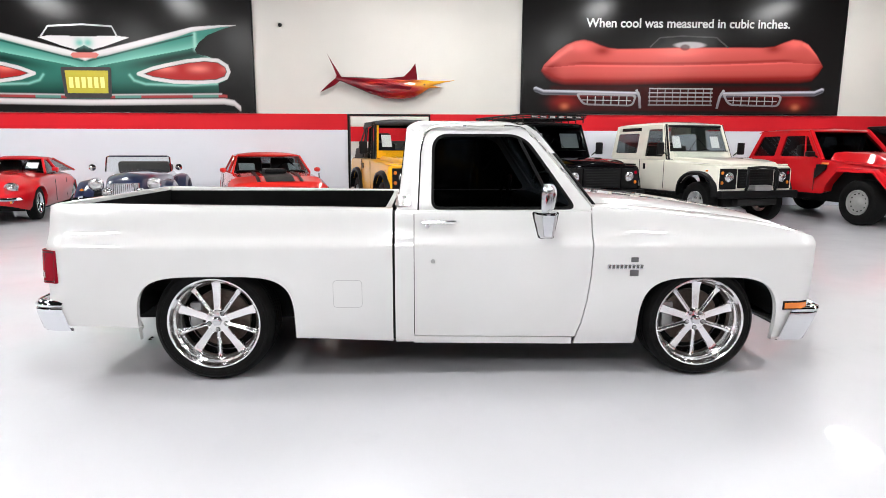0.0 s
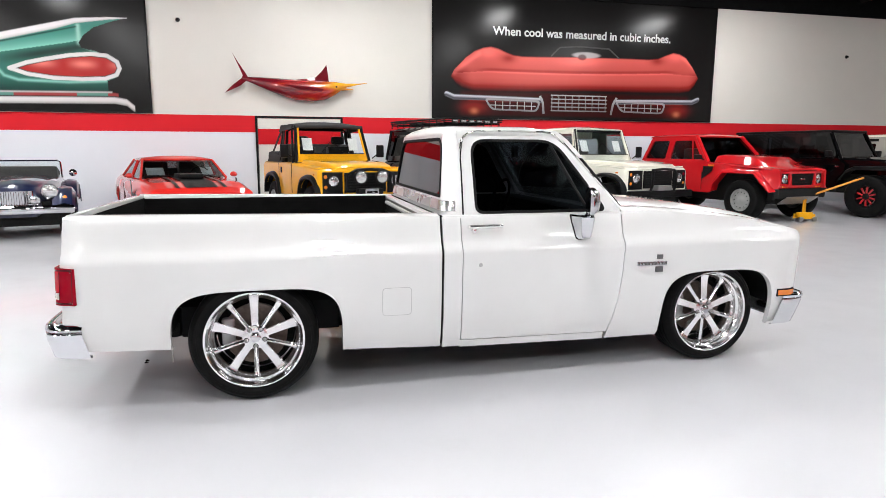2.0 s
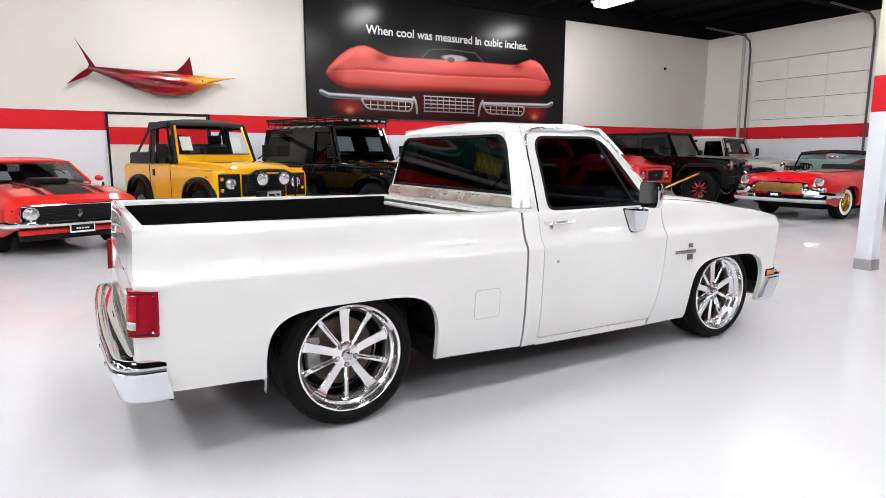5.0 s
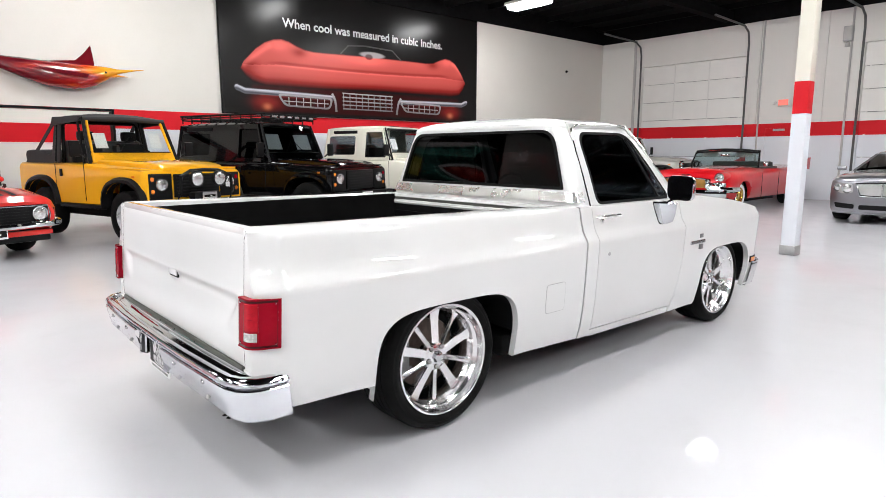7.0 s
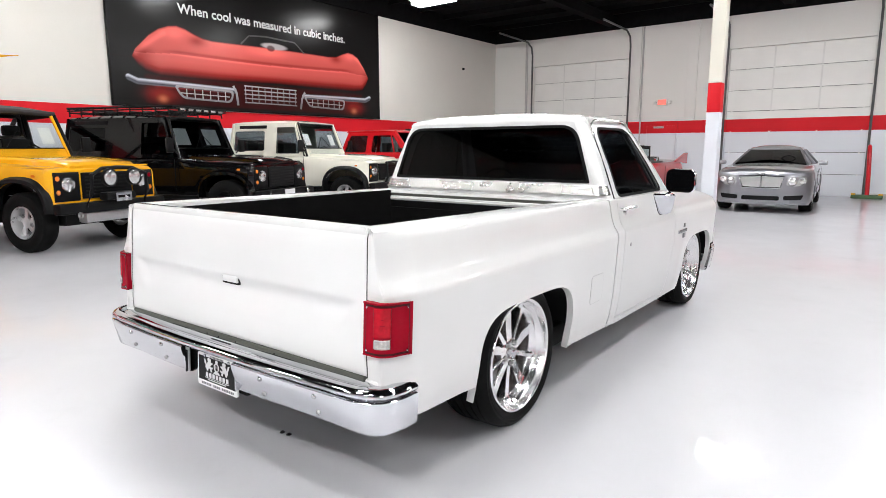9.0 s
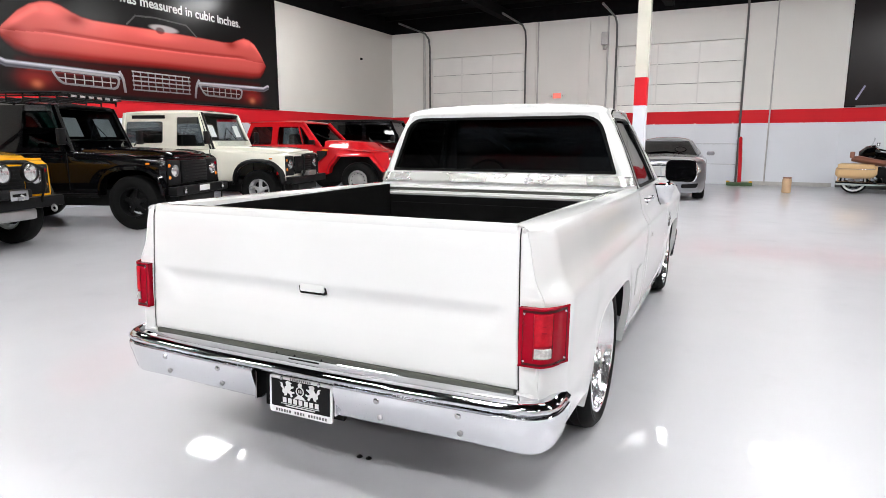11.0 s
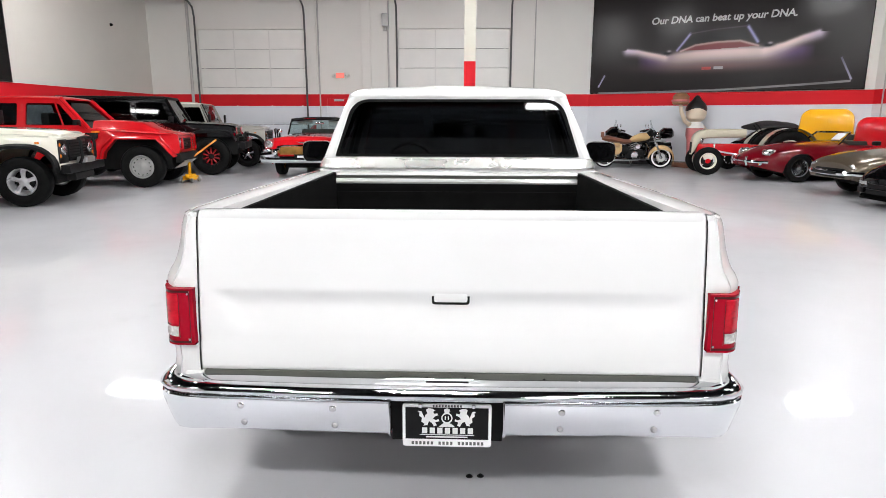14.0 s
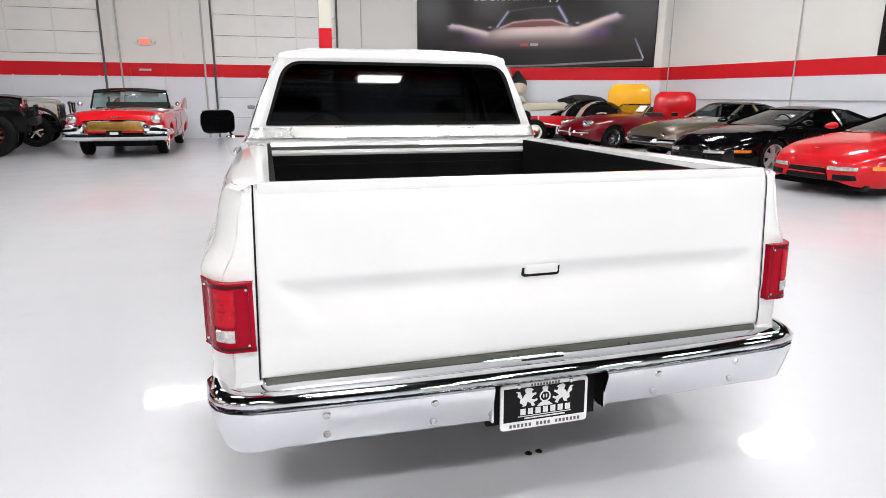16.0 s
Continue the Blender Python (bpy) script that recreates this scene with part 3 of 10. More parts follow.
def bed_side():
    us = spread(BED_REAR, -2.25, 9) + spread(-2.2, -1.95, 3) + [-1.9296] + arch_columns(REAR_ARCH) + spread(-0.975, BED_FRONT, 8)
    return skin(us, bed_bottom, lambda u: 1.072 - 0.028 * (u + 2.4) / 2.0)
both_sides("bed_side", bed_side, MAT_TRUCK, truck)
# top rails of the bed
def bed_rail():
    rows = []
    for u in spread(-2.39, -0.415, 20):
        zt = 1.072 - 0.028 * (u + 2.4) / 2.0
        w = half_width(u, zt) if u > -2.27 else 0.905 - 0.0455 * ((-2.27 - u) / 0.13) ** 2
        rows.append([(u, -w, zt - 0.002), (u, -w + 0.03, zt + 0.006), (u, -0.83, zt + 0.008), (u, -0.80, zt), (u, -0.795, zt - 0.03)])
    bm = bmesh.new()
    add_grid(bm, rows)
    return bm
both_sides("bed_rail", bed_rail, MAT_TRUCK, truck)
# black liner of the bed
liner = part("bed_liner", box(-2.37, -0.47, -0.78, 0.78, 0.53, 0.55), MAT_LINER, truck, "black bed liner")
for nm, b in (("liner_side", (-2.37, -0.47, -0.80, -0.78, 0.55, 1.045)), ("liner_side", (-2.37, -0.47, 0.78, 0.80, 0.55, 1.045)), ("liner_front", (-0.47, -0.452, -0.80, 0.80, 0.53, 0.985)), ("liner_gate", (-2.352, -2.346, -0.80, 0.80, 0.53, 1.05))):
    part(nm, box(*b), MAT_LINER, liner)
for k in range(9):
    part("liner_rib", box(-2.36, -0.48, -0.73 + k * 0.175, -0.67 + k * 0.175, 0.55, 0.562), MAT_LINER, liner)
for s in (-1, 1):
    part("wheel_box", box(-1.85, -1.05, min(s * 0.55, s * 0.78), max(s * 0.55, s * 0.78), 0.551, 0.80, 0.03), MAT_LINER, liner)
for zz in (0.74, 0.90):
    part("liner_rib", box(-0.478, -0.47, -0.78, 0.78, zz, zz + 0.02), MAT_LINER, liner)
# front header of the bed: a folded white sill, its groove's shade laid in as a dark strip
rows = []
for y in spread(-0.80, 0.80, 8):
    rows.append([(-0.47, y, 0.972), (-0.478, y, 0.985), (-0.475, y, 1.0), (-0.46, y, 1.004), (-0.452, y, 1.008), (-0.455, y, 1.02), (-0.468, y, 1.026), (-0.462, y, 1.044), (-0.425, y, 1.047)])
bm = bmesh.new()
add_grid(bm, rows)
part("bed_header", bm, MAT_TRUCK, truck)
part("header_groove", box(-0.4605, -0.45, -0.80, 0.80, 1.003, 1.0225), MAT_SILL, truck)

# tailgate
def tail_x(z):
    """The tailgate's face: a raised upper field, a recessed field below the crease."""
    return -2.402 + poly([(0.50, 0.02), (0.53, 0.004), (0.60, 0.0), (0.64, 0.004), (0.665, 0.0), (1.03, 0.006), (1.065, 0.014), (1.078, 0.03)], z)
def joint_y(z):
    """Half the tailgate's width: its joints spread a little towards the bottom."""
    return 0.857 - 0.0235 * (z - 0.535)
bm = bmesh.new()
zs = [0.525, 0.529, 0.54, 0.56, 0.59, 0.62, 0.645, 0.665, 0.69, 0.70, 0.72, 0.735, 0.75, 0.765, 0.78, 0.79, 0.797, 0.802, 0.807, 0.812, 0.82, 0.835, 0.86, 0.92, 0.98, 1.03, 1.05, 1.065, 1.074, 1.078]
rows = []
for y in [-0.838, -0.835] + [-0.83 + k * 0.02 for k in range(12)] + [-0.5 + k * 0.1 for k in range(11)] + [0.61 + k * 0.02 for k in range(12)] + [0.835, 0.838]:
    row = []
    for z in zs:
        inset = min(1.0, max(0.0, (z - 0.645) / 0.15)) ** 0.8 * (1 - smoothstep(0.752, 0.816, z)) * smoothstep(0.0, 0.06, 0.815 - 0.75 * max(0.0, 0.80 - z) - abs(y))
        edge = 0.003 if abs(y) > 0.836 else 0.0005 if abs(y) > 0.83 else 0.0
        row.append((tail_x(z) + 0.024 * inset + edge, y * (joint_y(z) - 0.0015) / 0.838, z))
    rows.append(row)
add_grid(bm, rows)
bmesh.ops.recalc_face_normals(bm, faces=bm.faces)
if sum(f.normal.x for f in bm.faces) > 0:
    bmesh.ops.reverse_faces(bm, faces=bm.faces)
bmesh.ops.solidify(bm, geom=list(bm.faces), thickness=0.008)
add_box(bm, -2.392, -2.352, -0.835, 0.835, 1.045, 1.079, 0.006)
tailgate = part("tailgate", bm, MAT_TRUCK, truck, "white tailgate with a long recessed crease")
hb = panel(rounded([(-0.073, 0.761), (0.055, 0.761), (0.055, 0.806), (-0.073, 0.806)], 0.012), (), lambda u, v: (-2.3885 - (v - 0.759) * 0.12, u, v), 0.006, (1, 0, 0))
part("handle_recess", hb, MAT_GAP, tailgate)
part("handle", box(-2.3985, -2.370, -0.066, 0.048, 0.770, 0.803, 0.008), MAT_TRUCK, tailgate)
# corner posts between bed side and tailgate, with the dark joint
def corner_post():
    rows = []
    for z in LEVELS:
        if z < 0.37:
            continue
        w = half_width(-2.398, z)
        g = joint_y(z) + 0.0032
        xf = tail_x(max(z, 0.53)) - 0.001
        rows.append([(-2.392, -w, z), (xf, -w + 0.012, z), (xf, -g - 0.004, z), (xf + 0.003, -g, z), (-2.37, -g, z)])
    bm = bmesh.new()
    add_grid(bm, rows)
    return bm
both_sides("corner_post", corner_post, MAT_TRUCK, truck)
def tailgate_joint():
    bm = bmesh.new()
    add_grid(bm, [[(tail_x(z) + 0.0006, -joint_y(z) - 0.0036, z), (tail_x(z) + 0.0006, -joint_y(z) + 0.0004, z)] for z in (0.516, 0.53, 0.6, 0.64, 0.665, 0.85, 1.03, 1.055)])
    return bm
both_sides("tailgate_joint", tailgate_joint, MAT_GAP, truck)
part("sill", box(-2.405, -2.35, -0.845, 0.845, 0.44, 0.524, 0.006), MAT_SILL, truck, "olive-grey sill under the tailgate")
for y in (-0.06, 0.07, 0.16, -0.33):
    part("sill_hole", lathe([(0, -0.0015), (0.004, -0.0015), (0.004, 0.0)], 8, "x", (-2.4055, y, 0.508)), MAT_GAP, truck)
both_sides("lower_corner", lambda: box(-2.405, -2.30, -0.925, -0.848, 0.40, 0.52, 0.015), MAT_TRUCK, truck)

# tail lamps that wrap round the corners
def lamp_place(u, v):
    """u runs round the corner from the tailgate joint, v is the height."""
    if u < 0.075:
        return (-2.413, -(0.862 + u), v)
    a = min(1.0, (u - 0.075) / 0.11)
    th = a * 1.25
    more = max(0.0, u - 0.185)
    return (-2.413 + 0.075 * (1 - math.cos(th)) + 0.02 * a + more, -(0.937 + 0.050 * math.sin(th) + 0.55 * more), v)
def lamp_grid(u0, u1, v0, v1, proud, n=12):
    v0, v1 = (0.622 + (v - 0.603) * 0.905 for v in (v0, v1))
    rows = []
    for u in sorted({u0, u1, *[k * 0.012 for k in range(20) if u0 + 0.001 < k * 0.012 < u1 - 0.001]}):
        p0, p1 = Vector(lamp_place(u, 0)), Vector(lamp_place(u + 0.002, 0))
        d = (p1 - p0).normalized()
        nrm = Vector((d.y, -d.x, 0))
        nrm = nrm if nrm.y < 0 or nrm.x < 0 else -nrm
        rows.append([tuple(p0 + nrm * q + Vector((0, 0, v))) for q, v in ((-0.03, v0), (proud - 0.004, v0), (proud, v0 + 0.005), (proud, v1 - 0.005), (proud - 0.004, v1), (-0.03, v1))])
    bm = bmesh.new()
    add_grid(bm, rows, caps=True)
    return bm
for s in (1, -1):
    def side(bm):
        if s < 0:
            bmesh.ops.scale(bm, vec=(1, -1, 1), verts=bm.verts)
            bmesh.ops.reverse_faces(bm, faces=bm.faces)
        return bm
    tl = part("tail_lamp", side(lamp_grid(0.0, 0.218, 0.603, 0.815, 0.012, 18)), MAT_RED_LENS, truck, "red tail lamp with a thin chrome bezel")
    part("reverse_lens", side(lamp_grid(0.062, 0.128, 0.632, 0.672, 0.0155)), MAT_REVERSE, tl, "clear reversing lens")
    part("reflector", side(lamp_grid(0.086, 0.108, 0.722, 0.738, 0.0142, 3)), MAT_RED_LENS, tl)
    part("reflector", side(lamp_grid(0.090, 0.104, 0.750, 0.758, 0.0142, 3)), MAT_RED_LENS, tl)
    part("inner_lens", side(lamp_grid(0.0585, 0.1315, 0.676, 0.80, 0.0138, 6)), MAT_RED_INNER, tl, "brighter red inner lens")
    part("lens_bar", side(lamp_grid(0.132, 0.133, 0.63, 0.80, 0.0142, 3)), MAT_LENS_LINE, tl)
    part("lens_bar", side(lamp_grid(0.057, 0.058, 0.625, 0.80, 0.0140, 3)), MAT_LENS_LINE, tl)
    part("bezel", side(lamp_grid(-0.001, 0.2175, 0.812, 0.8165, 0.0135, 18)), MAT_RED_LENS, tl)
    for a0, a1, b0, b1 in ((0.012, 0.207, 0.8045, 0.8065), (0.012, 0.207, 0.611, 0.613), (0.205, 0.207, 0.613, 0.8045), (0.012, 0.0138, 0.613, 0.8045)):
        part("lens_line", side(lamp_grid(a0, a1, b0, b1, 0.0132)), MAT_LENS_LINE, tl)
    part("bezel", side(lamp_grid(-0.001, 0.2175, 0.6015, 0.606, 0.0135, 18)), MAT_RED_LENS, tl)
    for u in (0.018, 0.20):
        for v in (0.622, 0.797):
            p = lamp_place(u, 0.622 + (v - 0.603) * 0.905)
            q = lathe([(0, -0.004), (0.004, -0.003), (0.005, 0.0)], 8, "x", (p[0] - 0.012 if u < 0.1 else p[0] - 0.006, p[1] - (0.0 if u < 0.1 else 0.011), p[2]))
            part("screw", side(q), MAT_CHROME, tl)

# rear bumper
BUMP_PATH = [(-2.285, -1.014), (-2.36, -1.012), (-2.405, -1.003), (-2.445, -0.983), (-2.476, -0.946), (-2.497, -0.888), (-2.506, -0.80), (-2.513, -0.65), (-2.522, -0.45), (-2.526, -0.19)]
def sweep(path, prof, upright=0.0):
    """Sweeps a profile of (inward, z) along a path in plan."""
    pts = [Vector((x, y, 0)) for x, y in path]
    rows = []
    for i, p in enumerate(pts):
        d = (pts[min(i + 1, len(pts) - 1)] - pts[max(i - 1, 0)]).normalized()
        n = Vector((d.y, -d.x, 0))
        k = 1 - upright * smoothstep(0.6, 0.95, abs(p.y))
        rows.append([tuple(p + n * q * k + Vector((0, 0, z))) for q, z in prof])
    bm = bmesh.new()
    add_grid(bm, rows)
    return bm
TOP_PROF = [(0.125, 0.455), (0.125, 0.500), (0.121, 0.505), (0.117, 0.505), (0.113, 0.499), (0.110, 0.500), (0.106, 0.509), (0.101, 0.511), (0.096, 0.510), (0.058, 0.500), (0.054, 0.497), (0.051, 0.499), (0.047, 0.509), (0.041, 0.514), (0.033, 0.515), (0.022, 0.514), (0.011, 0.510), (0.004, 0.502), (0.001, 0.492), (0.004, 0.483), (0.010, 0.477), (0.014, 0.472), (0.03, 0.470)]
LOW_PROF = [(0.03, 0.4695), (0.012, 0.4695), (0.006, 0.466), (0.005, 0.458), (0.010, 0.440), (0.040, 0.352), (0.047, 0.342), (0.060, 0.337), (0.075, 0.338), (0.09, 0.348)]
whole = BUMP_PATH + [(x, -y) for x, y in reversed(BUMP_PATH)]
bumper = part("rear_bumper", sweep(whole, TOP_PROF), MAT_CHROME, truck, "chrome step bumper")
def face_bar():
    """The lower face; its ends hang lower and are cut on a slant."""
    bm = sweep(BUMP_PATH, LOW_PROF, 0.25)
    for v in bm.verts:
        e, f = smoothstep(0.80, 0.97, abs(v.co.y)), (0.47 - v.co.z) / 0.135
        v.co.z -= 0.014 * e * f
        v.co.x += 0.035 * e * f * smoothstep(-2.50, -2.36, v.co.x)
    return bm
both_sides("face_bar", face_bar, MAT_FACE_BAR, bumper)
for s in (1, -1):
    part("notch_side", box(-2.500, -2.43, s * 0.19 - 0.003, s * 0.19 + 0.003, 0.345, 0.468), MAT_CHROME, bumper)
    for y in (0.375, 0.685):
        for z, r in ((0.444, 0.012), (0.374, 0.011)):
            xx = poly([(-b, a) for a, b in reversed(BUMP_PATH)], y) + (0.007 if z > 0.4 else 0.031 * (1 - 0.25 * smoothstep(0.6, 0.95, y)))
            part("bolt", lathe([(0, -0.006), (r * 0.6, -0.005), (r, 0.0), (r, 0.006)], 12, "x", (xx, s * y, z)), MAT_STEEL if z < 0.4 else MAT_CLEAR_LENS, bumper)
for x, y0, y1, z in ((-2.466, -0.072, 0.072, 0.501), (-2.440, -0.072, 0.072, 0.508)):
    part("step_grip", box(x - 0.002, x + 0.002, y0, y1, z - 0.004, z + 0.003, 0.001), MAT_BLACK, bumper)
part("bumper_bracket", box(-2.41, -2.2, -0.5, 0.5, 0.36, 0.44), MAT_DARK, truck)
plate = part("plate", panel(rounded([(-0.150, 0.289), (0.150, 0.289), (0.150, 0.440), (-0.150, 0.440)], 0.012, 4), (), lambda u, v: (-2.462, u, v), 0.007, (1, 0, 0)), MAT_PAPER, truck, "dealer plate with a pale frame")
part("plate_face", box(-2.4635, -2.4622, -0.140, 0.140, 0.316, 0.428), MAT_BLACK, plate)
PLATE_WHITE = surface("white_plate_print", (0.62, 0.62, 0.62), 0.5)
def plate_print(name, pts, holes=()):
    part(name, panel(pts, holes, lambda u, v: (-2.4645, u, v), 0.0008, (1, 0, 0)), PLATE_WHITE, plate)
for sg in (-1, 1):
    # a rearing beast: body, head, raised paws, tail
    for pts in ([(0.034, 0.366), (0.044, 0.362), (0.050, 0.374), (0.060, 0.380), (0.066, 0.366), (0.078, 0.364), (0.074, 0.374), (0.078, 0.388), (0.072, 0.402), (0.062, 0.410), (0.052, 0.412), (0.042, 0.406), (0.032, 0.408), (0.030, 0.402), (0.042, 0.396), (0.048, 0.388), (0.036, 0.384), (0.028, 0.388), (0.026, 0.381), (0.040, 0.376)],
                [(0.044, 0.408), (0.052, 0.404), (0.066, 0.408), (0.070, 0.420), (0.062, 0.426), (0.050, 0.424), (0.040, 0.419), (0.046, 0.414)],
                [(0.074, 0.370), (0.086, 0.378), (0.084, 0.392), (0.094, 0.400), (0.092, 0.410), (0.099, 0.416), (0.086, 0.415), (0.078, 0.396)]):
        plate_print("emblem_shape", [(sg * a, b) for a, b in pts])
    part("plate_screw", lathe([(0, -0.006), (0.007, -0.004), (0.008, 0.0)], 8, "x", (-2.4622, sg * 0.09, 0.433)), MAT_CHROME, plate)
part("emblem_ring", lathe([(0.015, -0.0022), (0.019, -0.0022), (0.019, 0.0), (0.015, 0.0)], 20, "x", (-2.4636, 0, 0.392)), PLATE_WHITE, plate)
plate_print("emblem_shape", [(-0.007, 0.386), (-0.003, 0.386), (-0.003, 0.398), (-0.007, 0.398)])
plate_print("emblem_shape", [(0.003, 0.386), (0.007, 0.386), (0.007, 0.398), (0.003, 0.398)])
plate_print("emblem_shape", [(-0.028, 0.360), (0.028, 0.360), (0.014, 0.372), (0.0, 0.376), (-0.014, 0.372)])
plate_print("emblem_shape", [(-0.008, 0.411), (0.008, 0.411), (0.010, 0.422), (0.0, 0.427), (-0.010, 0.422)])
for k in range(7):
    # a row of plain blocks
    a = -0.088 + k * 0.0257
    plate_print("emblem_bar", [(a, 0.3365), (a + 0.0175, 0.3365), (a + 0.0175, 0.357), (a, 0.357)])
plate_print("emblem_bar", [(-0.092, 0.3305), (0.092, 0.3305), (0.092, 0.333), (-0.092, 0.333)])
plate_print("emblem_bar", [(-0.07, 0.322), (0.07, 0.322), (0.07, 0.3265), (-0.07, 0.3265)])
for k in range(19):
    if k not in (7, 12):
        part("frame_bar", box(-2.4632, -2.4622, -0.124 + k * 0.0131, -0.116 + k * 0.0131, 0.2955, 0.3065), MAT_RECESS, plate)
for k in range(10):
    part("frame_bar", box(-2.4632, -2.4622, -0.050 + k * 0.0102, -0.044 + k * 0.0102, 0.4295, 0.4375), MAT_RECESS, plate)
part("plate_pocket", box(-2.44, -2.42, -0.188, 0.188, 0.30, 0.46), MAT_GAP, truck)

# cab lower corner, door, fender
def door_front(z):
    return poly([(0.20, 0.700), (0.28, 0.717), (0.36, 0.741), (0.50, 0.768), (0.65, 0.785), (0.85, 0.792), (1.07, 0.788)], z)
CAB_REAR, DOOR_REAR = -0.397, -0.283
both_sides("cab_corner", lambda: skin(spread(CAB_REAR, DOOR_REAR - 0.0025, 3), lambda u: 0.236, lambda u: 1.038), MAT_TRUCK, truck)
both_sides("rocker", lambda: skin(spread(DOOR_REAR - 0.003, 0.69, 10), lambda u: 0.228 - 0.018 * (u + 0.28), lambda u: 0.272 - 0.016 * (u + 0.28)), MAT_TRUCK, truck)
def door_skin():
    us = [DOOR_REAR + 0.002 + (0.785 - DOOR_REAR - 0.002) * i / 16 for i in range(17)]
    return skin(us, lambda u: 0.278 - 0.016 * (u + 0.28), lambda u: 1.038, lambda u, z: (door_front(z) - 0.0045 - 0.785) * (u - DOOR_REAR) / (0.785 - DOOR_REAR))
doors = both_sides("door", door_skin, MAT_TRUCK, truck, "white cab door")
def fender_top(u):
    return poly([(0.7, 1.066), (0.9, 1.058), (1.2, 1.035), (1.5, 1.005), (1.8, 0.965), (2.0, 0.928), (2.1, 0.905), (2.165, 0.888), (2.183, 0.878), (2.19, 0.855)], u)
def fender():
    us = spread(0.787, 1.08, 6) + arch_columns(FRONT_ARCH) + [1.958, 1.98, 2.01, 2.04, 2.052, 2.058, 2.09, 2.12, 2.15, 2.17, 2.19]
    base = lambda u: poly([(0.787, 0.212), (1.1, 0.212), (1.3, 0.235), (1.956, 0.235), (1.958, 0.243), (2.052, 0.25), (2.058, 0.43), (2.19, 0.455)], u)
    return skin(us, lambda u: max(base(u), arch(u, *FRONT_ARCH)), fender_top, lambda u, z: (door_front(z) - 0.785) * max(0, (1.08 - u) / 0.293))
both_sides("fender", fender, MAT_TRUCK, truck)
# rolled lips round the wheel openings
def wheel_lip(a, base):
    rows = []
    for u in arch_columns(a, 40):
        z = max(base, arch(u, *a))
        w = half_width(u, z)
        rows.append([(u, -w - 0.0005, z + 0.010), (u, -w - 0.003, z + 0.003), (u, -w - 0.002, z - 0.003), (u, -w + 0.006, z - 0.005), (u, -w + 0.035, z - 0.002)])
    bm = bmesh.new()
    add_grid(bm, rows)
    return bm
both_sides("wheel_lip", lambda: wheel_lip(REAR_ARCH, 0.27), MAT_TRUCK, truck)
both_sides("wheel_lip", lambda: wheel_lip(FRONT_ARCH, 0.215), MAT_TRUCK, truck)
# dark backing so that the joints read as joints
both_sides("joint_backing", lambda: box(-0.45, 0.86, -0.905, -0.89, 0.24, 1.04), MAT_GAP, truck)
def bed_gap():
    bm = bmesh.new()
    add_grid(bm, [[(x, -half_width(x, z) + 0.016, z) for z in LEVELS if 0.24 < z < 1.05] for x in (-0.414, -0.395)])
    return bm
both_sides("bed_gap", bed_gap, MAT_GAP, truck)
# hood and cowl
rows = []
for u in spread(0.80, 2.19, 20):
    zt = fender_top(u)
    w = half_width(u, zt)
    c = 0.050 * (1 - smoothstep(2.0, 2.2, u))
    rows.append([(u, s * yy, zz) for s, yy, zz in [(-1, w - 0.004, zt - 0.004), (-1, w - 0.03, zt + 0.008), (-1, 0.80, zt + 0.018), (-1, 0.775, zt + 0.014), (-1, 0.76, zt + 0.022), (-1, 0.55, zt + c), (-1, 0.3, zt + c + 0.004), (1, 0.0, zt + c + 0.008),
                 (1, 0.3, zt + c + 0.004), (1, 0.55, zt + c), (1, 0.76, zt + 0.022), (1, 0.775, zt + 0.014), (1, 0.80, zt + 0.018), (1, w - 0.03, zt + 0.008), (1, w - 0.004, zt - 0.004)]])
bm = bmesh.new()
add_grid(bm, rows)
part("hood", bm, MAT_TRUCK, truck)
part("nose", box(2.10, 2.185, -0.90, 0.90, 0.45, 0.83, 0.03), MAT_TRUCK, truck)
grille = part("grille", box(2.186, 2.20, -0.85, 0.85, 0.52, 0.78, 0.004), MAT_BLACK, truck, "black grille")
for k in range(5):
    part("grille_bar", box(2.20, 2.212, -0.84, 0.84, 0.54 + k * 0.05, 0.552 + k * 0.05), MAT_CHROME, grille)
FRONT_PATH = [(-2.05, -1.003), (-2.112, -1.004), (-2.18, -1.001), (-2.230, -0.985), (-2.262, -0.945), (-2.277, -0.87), (-2.286, -0.5), (-2.291, -0.2)]
def front_sweep(prof):
    bm = sweep(FRONT_PATH + [(x, -y) for x, y in reversed(FRONT_PATH)], prof)
    for v in bm.verts:
        v.co.x = -v.co.x - (0.43 - v.co.z) * 0.33
    bmesh.ops.reverse_faces(bm, faces=bm.faces)
    return bm
front_bumper = part("front_bumper", front_sweep([(0.10, 0.437), (0.05, 0.448), (0.03, 0.444), (0.022, 0.448), (0.008, 0.443), (0.0, 0.434), (0.0, 0.424), (0.006, 0.414), (0.012, 0.412)]), MAT_CHROME, truck, "chrome front bumper")
part("face_bar", front_sweep([(0.012, 0.4118), (0.003, 0.410), (0.001, 0.402), (0.004, 0.36), (0.012, 0.28), (0.018, 0.240), (0.026, 0.230), (0.05, 0.228)]), MAT_FACE_BAR, front_bumper)
def bar_block(x0, x1, z0, z1, out, deep):
    """A low block that follows the rounded front corner."""
    rows = []
    for i in range(9):
        x = x0 + (x1 - x0) * i / 8
        w = half_width(x, (z0 + z1) / 2)
        rows.append([(x, -w - out, z0), (x, -w - out, z1), (x, -w + deep, z1), (x, -w + deep, z0)])
    bm = bmesh.new()
    add_grid(bm, rows, close_u=True, caps=True)
    return bm
